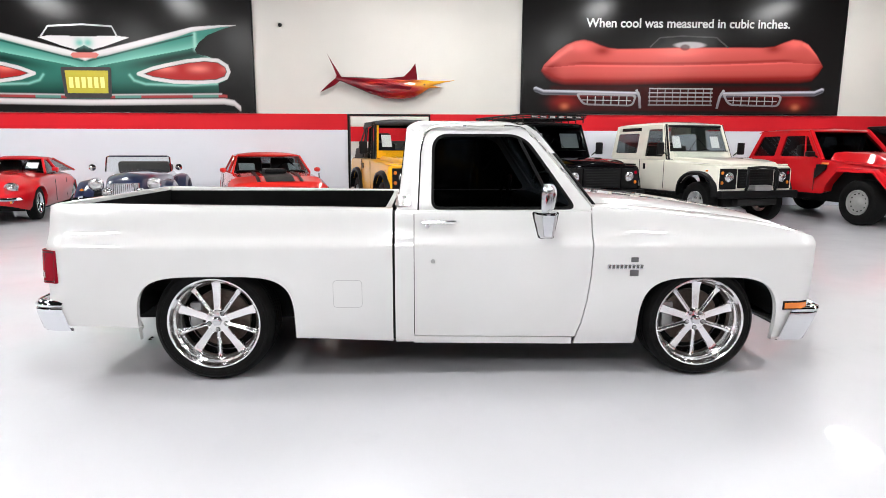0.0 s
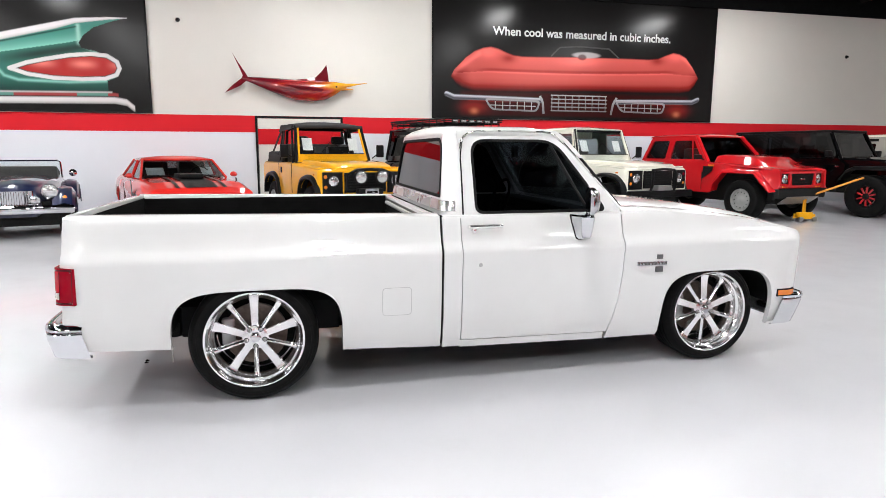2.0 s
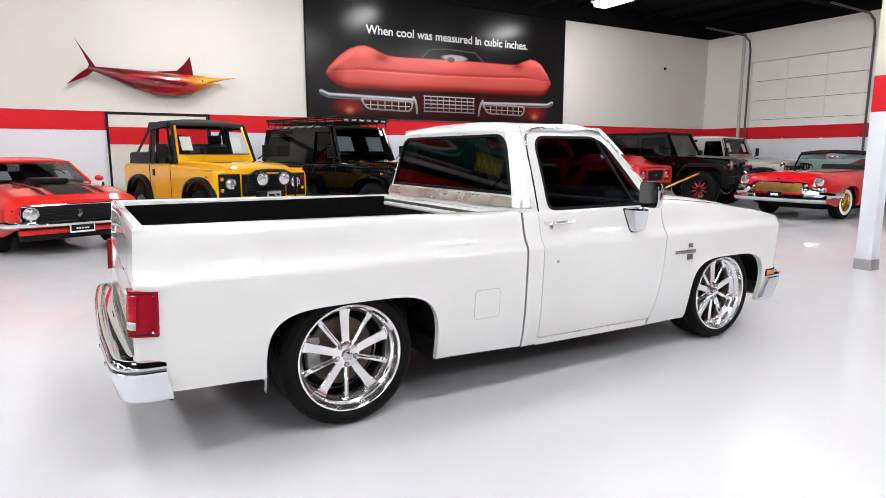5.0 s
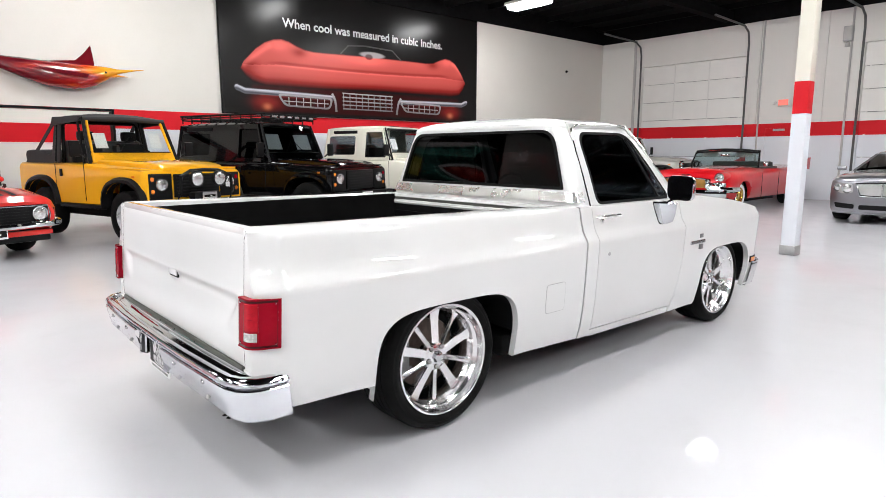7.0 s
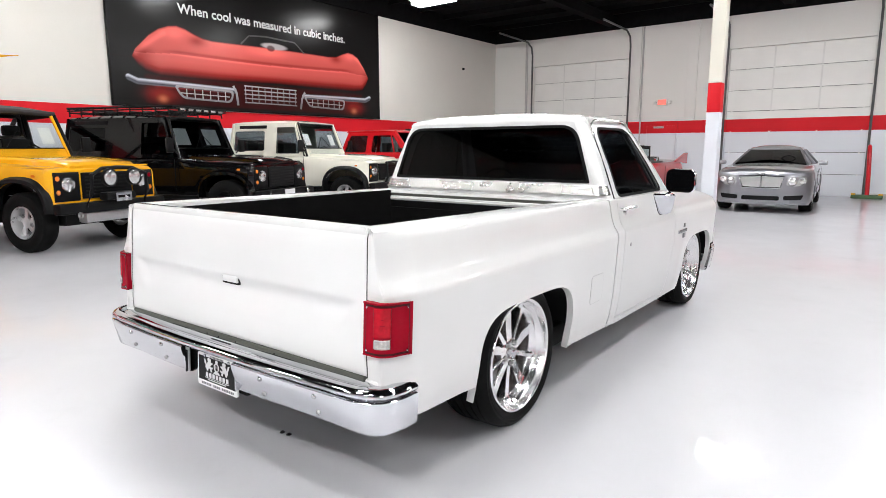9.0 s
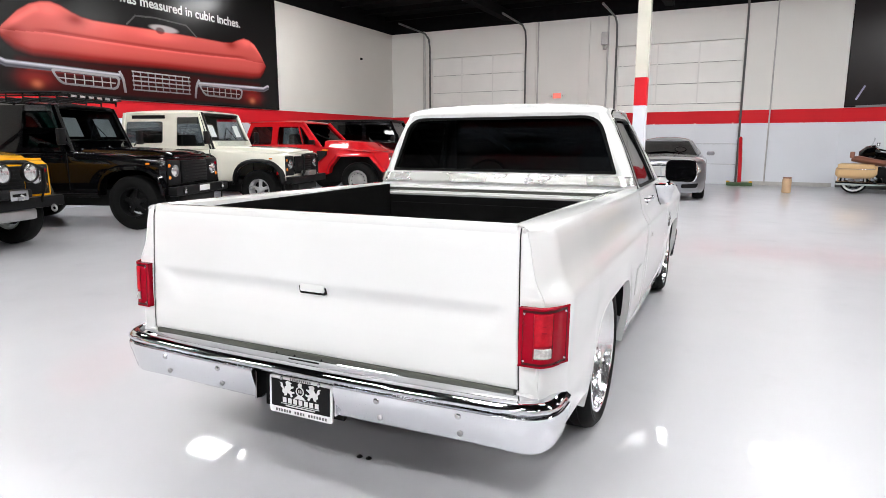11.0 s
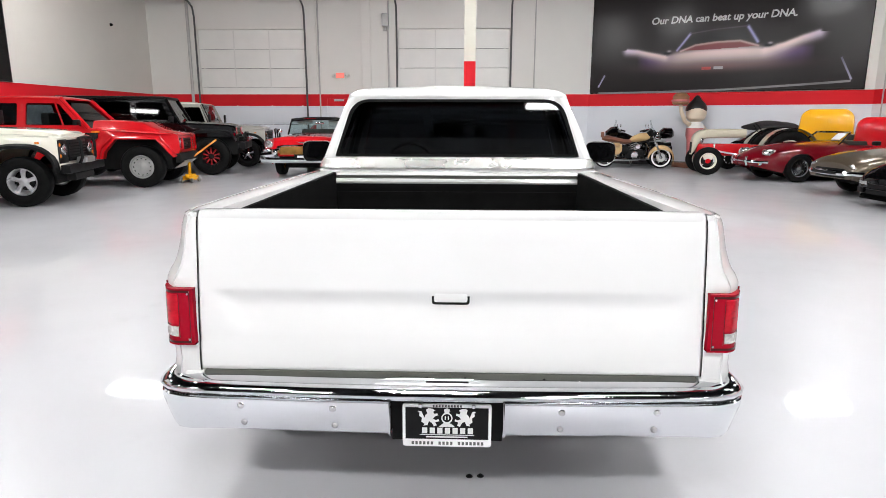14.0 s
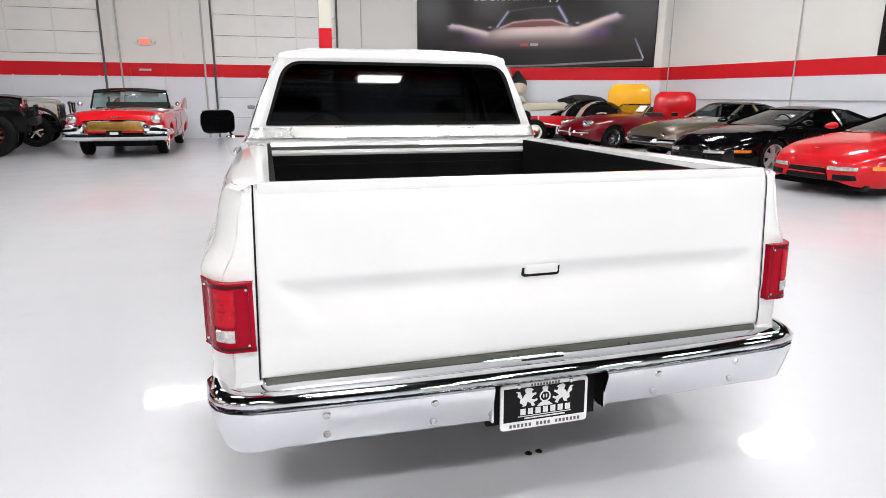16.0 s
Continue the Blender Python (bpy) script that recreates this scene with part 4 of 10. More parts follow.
both_sides("side_marker", lambda: bar_block(1.998, 2.148, 0.442, 0.478, 0.012, 0.01), MAT_AMBER, truck, "amber side marker")
both_sides("marker_bezel", lambda: bar_block(1.989, 2.157, 0.4335, 0.4865, 0.008, 0.01), MAT_GAP, truck)

# upper cab
def cab_w(z):
    return poly([(1.0, 0.936), (1.30, 0.822), (1.47, 0.742), (1.52, 0.712), (1.545, 0.690), (1.575, 0.62)], z)
def cab_back(z):
    return -0.392 + poly([(1.0, 0.0), (1.08, 0.008), (1.14, 0.020), (1.48, 0.060), (1.53, 0.064), (1.56, 0.075)], z)
def on_side(u, v):
    return (u, -cab_w(v), v)
WINDOW = rounded([(-0.174, 1.053), (0.696, 1.053), (0.395, 1.493), (-0.164, 1.493)], [0.05, 0.06, 0.10, 0.10], 6)
def sub_sides(outline, n=3):
    out = []
    for i, p in enumerate(outline):
        q = outline[(i + 1) % len(outline)]
        for k in range(n):
            out.append((p[0] + (q[0] - p[0]) * k / n, p[1] + (q[1] - p[1]) * k / n))
    return out
FRAME_OUT = sub_sides(rounded([(-0.260, 1.03), (0.825, 1.03), (0.44, 1.536), (-0.236, 1.536)], [0.0, 0.0, 0.10, 0.13], 6), 2)
both_sides("door_frame", lambda: panel(FRAME_OUT, [sub_sides(WINDOW, 2)], on_side, 0.011, (0, 1, 0)), MAT_TRUCK, truck)
RUBBER_OUT = rounded([(-0.181, 1.046), (0.709, 1.046), (0.401, 1.500), (-0.171, 1.500)], [0.055, 0.065, 0.105, 0.105], 6)
RUBBER_IN = rounded([(-0.164, 1.063), (0.677, 1.063), (0.388, 1.484), (-0.155, 1.484)], [0.045, 0.055, 0.095, 0.095], 6)
both_sides("window_rubber", lambda: panel(sub_sides(RUBBER_OUT, 2), [sub_sides(RUBBER_IN, 2)], lambda u, v: (u, -cab_w(v) - 0.003, v), 0.004, (0, 1, 0)), MAT_GAP, truck)
both_sides("side_glass", lambda: panel(sub_sides(WINDOW, 2), (), lambda u, v: (u, -cab_w(v) + 0.012, v), 0, None), MAT_SIDE_TINT, truck, "dark tinted side window")
both_sides("vent_bar", lambda: tube([(0.372, -cab_w(1.465) + 0.004, 1.465), (0.575, -cab_w(1.045) + 0.004, 1.045)], 0.010, 6), MAT_BLACK, truck)
def belt_ledge():
    bm = bmesh.new()
    add_grid(bm, [[(u, -half_width(u, 1.026) - 0.0006, 1.026), (u, -half_width(u, 1.034) - 0.0006, 1.034), (u, -half_width(u, 1.040) + 0.0025, 1.0405), (u, -0.930, 1.0438), (u, -0.912, 1.0455)] for u in spread(-0.392, 0.84, 12)])
    return bm
both_sides("belt_ledge", belt_ledge, MAT_TRUCK, truck)
# drip rail over the door, and the joint beneath it
DRIP = [(-0.261, 1.04), (-0.252, 1.22), (-0.245, 1.38), (-0.240, 1.44), (-0.228, 1.485), (-0.206, 1.517), (-0.170, 1.538), (-0.12, 1.547), (0.1, 1.550), (0.33, 1.548), (0.38, 1.541), (0.43, 1.520), (0.475, 1.482), (0.56, 1.378), (0.70, 1.205), (0.82, 1.055)]
def rail_y(z):
    return -max(cab_w(z), 0.716 if z > 1.515 else 0.0)
both_sides("drip_rail", lambda: tube([(x - 0.012 * smoothstep(0.40, 0.5, x), rail_y(z) - 0.006 + 0.004 * smoothstep(0.40, 0.5, x), z) for x, z in DRIP[3:]], 0.0065, 6), MAT_BRUSHED, truck, "thin bright drip rail")
both_sides("door_joint", lambda: tube([(x + (0.002 + 0.007 * smoothstep(1.36, 1.46, z) if x < 0.2 else -0.009), -cab_w(z) - 0.0015, z - 0.013 * smoothstep(1.40, 1.53, z)) for x, z in DRIP], 0.0050, 6), MAT_GAP, truck)
# sail panels round the rear corners
def sail():
    rows = []
    for z in (1.04, 1.06, 1.10, 1.2, 1.3, 1.4, 1.48, 1.52, 1.545):
        w, xb = cab_w(z), cab_back(z)
        edge = -0.262 + 0.026 * (z - 1.03) / 0.506
        row = [(edge, -w, z)]
        x1 = xb + 0.05
        row.append((min(x1, edge - 0.003), -w, z))
        for k in range(1, 6):
            a = math.pi / 2 * k / 5
            row.append((x1 - (x1 - xb) * math.sin(a), -w + 0.07 * (1 - math.cos(a)), z))
        rows.append(row)
    bm = bmesh.new()
    add_grid(bm, rows)
    return bm
both_sides("sail_panel", sail, MAT_TRUCK, truck)
# webs that fill the rounded upper corners between door and roof
REAR_WEB = [(-0.2500, 1.36), (-0.2455, 1.385), (-0.2405, 1.443), (-0.2285, 1.489), (-0.2065, 1.521), (-0.170, 1.541), (-0.12, 1.549), (-0.12, 1.556), (-0.2500, 1.556)]
FRONT_WEB = [(0.33, 1.551), (0.382, 1.545), (0.433, 1.524), (0.479, 1.486), (0.56, 1.383), (0.59, 1.383), (0.50, 1.500), (0.455, 1.535), (0.42, 1.556), (0.33, 1.556)]
for web in (REAR_WEB, FRONT_WEB):
    both_sides("corner_web", lambda: panel(web, (), lambda u, v: (u, rail_y(v) + 0.002, v), 0.02, (0, 1, 0)), MAT_TRUCK, truck)
BACK_OUT = sub_sides(rounded([(-0.875, 1.04), (0.875, 1.04), (0.655, 1.545), (-0.655, 1.545)], [0, 0, 0.03, 0.03], 3), 4)
BACK_GLASS = rounded([(-0.790, 1.150), (0.790, 1.150), (0.668, 1.500), (-0.668, 1.500)], [0.03, 0.03, 0.10, 0.10], 6)
part("cab_back", panel(BACK_OUT, [sub_sides(BACK_GLASS, 2)], lambda u, v: (cab_back(v), u, v), 0.02, (1, 0, 0)), MAT_TRUCK, truck)
part("rear_glass", panel(BACK_GLASS, (), lambda u, v: (-0.366 + (v - 1.15) * 0.12, u, v), 0, None), MAT_TINT, truck, "dark tinted rear window")
RUB_IN = rounded([(-0.780, 1.158), (0.780, 1.158), (0.659, 1.492), (-0.659, 1.492)], [0.012, 0.012, 0.09, 0.09], 6)
RUB_OUT = rounded([(-0.803, 1.140), (0.803, 1.140), (0.679, 1.510), (-0.679, 1.510)], [0.014, 0.014, 0.11, 0.11], 6)
part("rear_glass_rubber", panel(RUB_OUT, [RUB_IN], lambda u, v: (cab_back(v) - 0.006, u, v), 0.012, (1, 0, 0)), MAT_GAP, truck)
# bright band under the rear window, wrapped to the door
part("belt_trim", panel([(-0.840, 1.068), (0.840, 1.068), (0.815, 1.129), (-0.815, 1.129)], (), lambda u, v: (cab_back(v) - 0.014, u, v), 0.012, (1, 0, 0)), MAT_BRUSHED, truck, "brushed aluminium belt trim")
def trim_corner():
    rows = []
    for z in (1.068, 1.129):
        w, xb = cab_w(z) + 0.006, cab_back(z) - 0.013
        row = [(-0.305, -w, z)]
        for k in range(6):
            a = math.pi / 2 * k / 5
            row.append((xb + 0.055 * (1 - math.sin(a)), -w + 0.075 * (1 - math.cos(a)), z))
        rows.append(row)
    bm = bmesh.new()
    add_grid(bm, rows)
    return bm
both_sides("trim_corner", trim_corner, MAT_BRUSHED, truck)
# roof
rows = []
for u in [-0.3315, -0.3312, -0.3302, -0.328, -0.3245, -0.319, -0.311, -0.300, -0.287, -0.27, -0.25, -0.225, -0.17, -0.1, 0.0, 0.15, 0.26, 0.34, 0.40, 0.445, 0.475, 0.495]:
    front = 0.050 * smoothstep(0.26, 0.51, u) ** 1.4
    rear = 0.072 * (1 - math.sqrt(max(0.0, 1 - (max(0.0, -0.225 - u) / 0.1067) ** 2)))
    pull = 0.03 * smoothstep(0.26, 0.51, u)
    turn = 0.07 * (1 - math.sqrt(max(0.0, 1 - (max(0.0, -0.282 - u) / 0.0505) ** 2)))
    half = [(0.712 - pull, 1.522), (0.711 - pull, 1.537), (0.698 - pull, 1.556), (0.655 - pull, 1.573), (0.54, 1.586), (0.3, 1.595), (0.12, 1.598)]
    line = [(u, -y * (1 - turn / 0.712), z - front * (0.4 + 0.6 * (z - 1.52) / 0.07) - rear * (z - 1.522) / 0.076) for y, z in half]
    rows.append(line + [(u, -y, z) for u, y, z in reversed(line)])
bm = bmesh.new()
add_grid(bm, rows, caps=True)
part("roof", bm, MAT_TRUCK, truck)
# windscreen and its pillars
SCREEN = rounded([(-0.80, 0.0), (0.80, 0.0), (0.655, 1.0), (-0.655, 1.0)], 0.04, 4)
part("windscreen", panel(SCREEN, (), lambda u, v: (0.865 - 0.372 * v - 0.10 * (u / 0.8) ** 2, u, 1.065 + 0.46 * v), 0, None), MAT_SMOKE, truck, "tinted windscreen")
def pillar():
    rows = []
    for k in range(7):
        v = k / 6
        z = 1.045 + 0.49 * v
        xo = 0.80 - 0.365 * v
        rows.append([(xo - 0.035, -cab_w(z), z), (xo + 0.0, -cab_w(z) + 0.004, z), (xo + 0.045, -cab_w(z) + 0.07, z), (xo + 0.02, -cab_w(z) + 0.09, z), (xo - 0.03, -cab_w(z) + 0.05, z)])
    bm = bmesh.new()
    add_grid(bm, rows, close_u=True, caps=True)
    return bm
both_sides("pillar", pillar, MAT_TRUCK, truck)
both_sides("screen_trim", lambda: tube([(0.84 - 0.365 * k / 8, -cab_w(1.045 + 0.49 * k / 8) + 0.052, 1.052 + 0.49 * k / 8) for k in range(9)], 0.009, 6), MAT_BLACK, truck)
part("cowl", box(0.70, 0.90, -0.90, 0.90, 1.02, 1.058, 0.012), MAT_TRUCK, truck)
# inside of the cab
part("bench_seat", box(-0.20, 0.30, -0.72, 0.72, 0.60, 0.86, 0.06), MAT_LEATHER, truck)
part("seat_back", box(-0.30, -0.16, -0.72, 0.72, 0.84, 1.12, 0.05), MAT_LEATHER, truck)
part("dashboard", box(0.56, 0.82, -0.80, 0.80, 0.82, 1.05, 0.05), MAT_BLACK, truck)
bm = bmesh.new()
add_lathe(bm, [(0.185 + 0.012 * math.cos(a), 0.012 * math.sin(a)) for a in [k * math.pi / 4 for k in range(8)]], 24, "x", (0, 0, 0), True)
add_tube(bm, [(0, 0, 0), (0.2, 0, 0)], 0.02, 6)
bmesh.ops.transform(bm, matrix=pose(0.42, 0.38, 1.02, 0, 20, 0), verts=bm.verts)
part("steering_wheel", bm, MAT_BLACK, truck)
part("cab_floor", box(-0.38, 0.84, -0.86, 0.86, 0.36, 0.42), MAT_DARK, truck)
part("headliner", box(-0.28, 0.42, -0.60, 0.60, 1.515, 1.535), MAT_DARK, truck)

# mirrors, door handles, locks, fuel door, badge
def mirror_arm():
    bm = bmesh.new()
    rows = []
    for z, x0, x1, y0, y1 in ((0.885, 0.47, 0.545, 1.0, 1.03), (0.90, 0.458, 0.557, 0.985, 1.055), (0.95, 0.448, 0.566, 0.97, 1.07), (0.995, 0.436, 0.578, 0.955, 1.075), (1.025, 0.432, 0.582, 0.94, 1.08), (1.035, 0.437, 0.577, 0.93, 1.07)):
        rows.append([(x0 + (x1 - x0) * u, -(y0 + (y1 - y0) * (1 - abs(2 * u - 1) ** 3)), z) for u in (0, 0.04, 0.12, 0.25, 0.4, 0.5, 0.6, 0.75, 0.88, 0.96, 1)])
    add_grid(bm, rows, close_u=True, caps=True)
    return bm
def mirror_head():
    out = rounded([(-0.116, -0.081), (0.116, -0.081), (0.116, 0.081), (-0.116, 0.081)], 0.055, 6)
    rows = []
    for dx, k in ((-0.012, 0.96), (-0.014, 1.0), (0.0, 1.02), (0.014, 0.98), (0.031, 0.85), (0.044, 0.62), (0.052, 0.30)):
        rows.append([(0.478 + dx, -1.122 + u * k, 1.133 + v * k) for u, v in out])
    bm = bmesh.new()
    add_grid(bm, rows, close_u=True, caps=True)
    return bm
for arm, head in zip(both_sides("mirror", mirror_arm, MAT_CHROME, truck, "chrome door mirror"), (0, 1)):
    bm = mirror_head()
    glass = panel(rounded([(-0.110, -0.075), (0.110, -0.075), (0.110, 0.075), (-0.110, 0.075)], 0.05, 6), (), lambda u, v: (0.4625, -1.122 + u, 1.133 + v), 0, None)
    stalk = tube([(0.50, -1.02, 1.03), (0.497, -1.06, 1.06), (0.49, -1.085, 1.10)], 0.009, 6)
    for b in (bm, glass):
        bmesh.ops.rotate(b, cent=(0.478, -1.122, 1.133), matrix=Matrix.Rotation(radians(-20), 3, "Z"), verts=b.verts)
    if head:
        for b in (bm, glass, stalk):
            bmesh.ops.scale(b, vec=(1, -1, 1), verts=b.verts)
            bmesh.ops.reverse_faces(b, faces=b.faces)
    part("mirror_shell", bm, MAT_CHROME, arm)
    part("mirror_glass", glass, surface("mirror_glass", (0.003, 0.003, 0.0035), 0.03, 0.0, spec=0.12), arm)
    part("mirror_stalk", stalk, MAT_CHROME, arm)
def handle():
    bm = bmesh.new()
    add_tube(bm, [(-0.240, -0.96, 0.974), (-0.232, -0.990, 0.976), (-0.14, -0.996, 0.978), (-0.035, -0.992, 0.979), (-0.018, -0.962, 0.978)], [0.009, 0.0095, 0.009, 0.009, 0.009], 8, flat=1.2)
    add_lathe(bm, [(0, -0.016), (0.014, -0.014), (0.016, 0.0)], 12, "y", (-0.205, -0.968, 0.952))
    return bm
both_sides("mirror_gasket", lambda: panel(rounded([(0.459, 0.879), (0.552, 0.879), (0.590, 1.036), (0.424, 1.036)], 0.014, 3), (), lambda u, v: (u, -half_width(u, v) - 0.002, v), 0.004, (0, 1, 0)), MAT_BLACK, truck)
both_sides("door_handle", handle, MAT_POLISHED, truck)
both_sides("door_lock", lambda: lathe([(0, -0.004), (0.010, -0.004), (0.014, 0.002), (0.014, 0.01)], 14, "y", (-0.171, -1.014, 0.748)), MAT_STEEL, truck)
def fuel_ring():
    o = rounded([(-0.768, 0.464), (-0.594, 0.464), (-0.594, 0.634), (-0.768, 0.634)], 0.025, 4)
    i = rounded([(-0.7655, 0.4665), (-0.5965, 0.4665), (-0.5965, 0.6315), (-0.7655, 0.6315)], 0.023, 4)
    return panel(o, [i], lambda u, v: (u, -half_width(u, v) - 0.0012, v), 0.004, (0, 1, 0))
part("fuel_door_joint", fuel_ring(), MAT_STEEL, truck)
part("fuel_door", panel(rounded([(-0.765, 0.467), (-0.597, 0.467), (-0.597, 0.631), (-0.765, 0.631)], 0.022, 4), (), lambda u, v: (u, -half_width(u, v) - 0.002, v), 0.004, (0, 1, 0)), MAT_TRUCK, truck)
MAT_BADGE = surface("badge_grey", (0.16, 0.16, 0.165), 0.35, 0.7)
for s in (1, -1):
    y0, y1 = min(-s * 1.020, -s * 1.006), max(-s * 1.020, -s * 1.006)
    badge = part("badge", box(1.022, 1.066, y0, y1, 0.738, 0.768, 0.003), MAT_BADGE, truck, "small grey and chrome badge")
    part("badge_emblem", box(1.018, 1.070, y0, y1, 0.652, 0.690, 0.003), MAT_BADGE, badge)
    for k in range(9):
        x0 = 0.880 + k * 0.0245
        lb = part("badge_letter_bar", box(x0, x0 + 0.0205, min(-s * 1.0225, -s * 1.0095), max(-s * 1.0225, -s * 1.0095), 0.697, 0.724, 0.003), MAT_CHROME, badge)
        part("bar_face", box(x0 + 0.004, x0 + 0.0165, min(-s * 1.0232, -s * 1.0222), max(-s * 1.0232, -s * 1.0222), 0.702, 0.719), MAT_RECESS, lb)

# chassis under the body, with an added pan that deepens the floor shadow
bm = bmesh.new()
for s in (-1, 1):
    add_box(bm, -2.3, 2.1, min(s * 0.38, s * 0.46), max(s * 0.38, s * 0.46), 0.27, 0.38)
add_box(bm, -1.6, -1.36, -0.68, 0.68, 0.30, 0.44, 0.05)
add_box(bm, 1.38, 1.6, -0.68, 0.68, 0.24, 0.36, 0.04)
# unseen belly pan, put in only to block light under the cab
add_box(bm, -0.95, 1.05, -0.84, 0.84, 0.215, 0.34, 0.02)
add_box(bm, -2.28, -1.95, -0.55, 0.55, 0.28, 0.40, 0.03)
add_tube(bm, [(0.6, 0.2, 0.25), (-0.9, 0.2, 0.25), (-1.0, 0.3, 0.27)], 0.05, 8)
part("chassis", bm, MAT_DARK, truck)
for a in (REAR_ARCH, FRONT_ARCH):
    def well(a=a):
        rows = []
        for i in range(21):
            t = -1 + 2 * i / 20
            x = a[0] + (a[1] + 0.005) * math.sin(t * math.pi / 2)
            z = max(0.26, arch(x, a[0], a[1] + 0.006, 0.26, a[3] + 0.012, a[4]))
            rows.append([(x, -0.985, z), (x, -0.62, z + 0.02), (x, -0.60, 0.3)])
        bm = bmesh.new()
        add_grid(bm, rows)
        return bm
    both_sides("wheel_well", well, MAT_BLACK, truck)

def truck_wheel(x, s, r):
    """A deep polished wheel: a stepped barrel, five broad and five narrow spokes set back in it."""
    rim, h = 0.277, 0.135
    w = new("wheel")
    w.parent = truck
    w.matrix_local = Matrix.Translation((x, s * 0.835, r)) @ (pose(0, 0, 0) if s < 0 else pose(0, 0, 0, 0, 0, 180))
    t = r - rim
    tread = [(r, h * (0.62 - 0.31 * k) + dz) for k in range(5) for dz in (0.004, 0.0021, -0.0021, -0.004)]
    tread = [(r - (0.006 if i % 4 in (1, 2) else 0.0), hh) for i, (_, hh) in enumerate(tread)]
    part("tyre", lathe([(rim - 0.012, h * 0.7), (rim + t * 0.25, h * 0.98), (rim + t * 0.6, h), (r - t * 0.12, h * 0.86), (r - 0.003, h * 0.72), *tread, (r - 0.003, -h * 0.72), (r - t * 0.12, -h * 0.86),
                        (rim + t * 0.6, -h), (rim + t * 0.45, -h * 1.0), (rim + t * 0.43, -h * 1.012), (rim + t * 0.36, -h * 1.008), (rim + t * 0.22, -h * 0.98), (rim + 0.004, -h * 0.90), (rim - 0.012, -h * 0.80)], 64), MAT_TYRE, w)
    part("rim", lathe([(rim + 0.003, -h * 0.80), (rim + 0.004, -h * 0.93), (rim + 0.001, -h * 0.965), (rim - 0.006, -h * 0.97), (rim - 0.011, -h * 0.94), (rim - 0.014, -h * 0.86), (rim - 0.018, -h * 0.74), (rim - 0.024, -h * 0.64), (rim - 0.031, -h * 0.60),
                       (rim - 0.034, -h * 0.55), (rim - 0.038, -h * 0.44), (rim - 0.046, -h * 0.37), (rim - 0.050, -h * 0.28), (rim - 0.050, h * 0.6), (rim - 0.02, h * 0.75)], 72), MAT_POLISHED, w)
    for k in range(10):
        a = math.pi / 2 + 2 * math.pi * k / 10
        c, n = math.cos(a), math.sin(a)
        wide = k % 2 == 0
        rows = []
        for rr, wv, yy in ((0.045, 0.020 if wide else 0.012, -0.062), (0.080, 0.022 if wide else 0.0125, -0.060), (0.150, 0.024 if wide else 0.013, -0.055), (0.205, 0.0265 if wide else 0.0145, -0.053), (0.232, 0.030 if wide else 0.018, -0.056), (0.242, 0.034 if wide else 0.022, -0.062)):
            ring = [(-wv, 0.034), (-wv, 0.005), (-wv + 0.004, 0.0), (0, 0.0 if wide else -0.005), (wv - 0.004, 0.0), (wv, 0.005), (wv, 0.034)]
            rows.append([(rr * c - u * n, yy + d, rr * n + u * c) for u, d in ring])
        bm = bmesh.new()
        add_grid(bm, rows, close_u=True, caps=True)
        part("spoke", bm, MAT_POLISHED, w)
    part("hub", lathe([(0, -0.066), (0.034, -0.066), (0.040, -0.064), (0.066, -0.063), (0.074, -0.058), (0.076, -0.03)], 30), MAT_POLISHED, w)
    cap = part("cap", lathe([(0, -0.092), (0.020, -0.091), (0.027, -0.087), (0.029, -0.080), (0.032, -0.066)], 6), MAT_CHROME, w, "six-sided chrome cap")
    for k in range(5):
        a = math.pi / 2 + 2 * math.pi * (k + 0.5) / 5
        at = (0.054 * math.cos(a), -0.063, 0.054 * math.sin(a))
        part("lug_seat", lathe([(0.0105, -0.0005), (0.0145, -0.0015), (0.0155, 0.002)], 14, "y", at), MAT_GAP, w)
        part("lug_nut", lathe([(0, -0.020), (0.007, -0.019), (0.0095, -0.014), (0.0105, 0.0)], 6, "y", at), MAT_STEEL, w)
    part("brake_disc", lathe([(0.05, 0.020), (0.178, 0.020), (0.180, 0.024), (0.180, 0.042), (0.05, 0.042)], 40), surface("worn_brake_steel", (0.13, 0.10, 0.085), 0.45, 0.7, vary=0.3, scale=30), w, "worn brake disc")
    part("caliper", box(-0.19, -0.115, 0.0, 0.06, -0.07, 0.10, 0.02), MAT_STEEL, w)
    part("wheel_back", lathe([(0, 0.075), (0.222, 0.075), (0.224, 0.080), (0, 0.082)], 32), MAT_GAP, w)
for s in (-1, 1):
    truck_wheel(-1.4925, s, 0.360)
    truck_wheel(1.4925, s, 0.347)


# the tail leans: the bed runs out a little further towards the bottom
def lengthen(ob):
    for ch in ob.children:
        if ch.type == "MESH":
            for v in ch.data.vertices:
                k = smoothstep(1.95, 2.25, -v.co.x)
                if 0.5 < v.co.z and abs(v.co.y) > 0.87:
                    v.co.y -= math.copysign(0.011, v.co.y) * k * smoothstep(0.87, 0.95, abs(v.co.y))
                v.co.x -= k * (0.040 + 0.05 * (1.05 - v.co.z))
            lengthen(ch)
lengthen(truck)

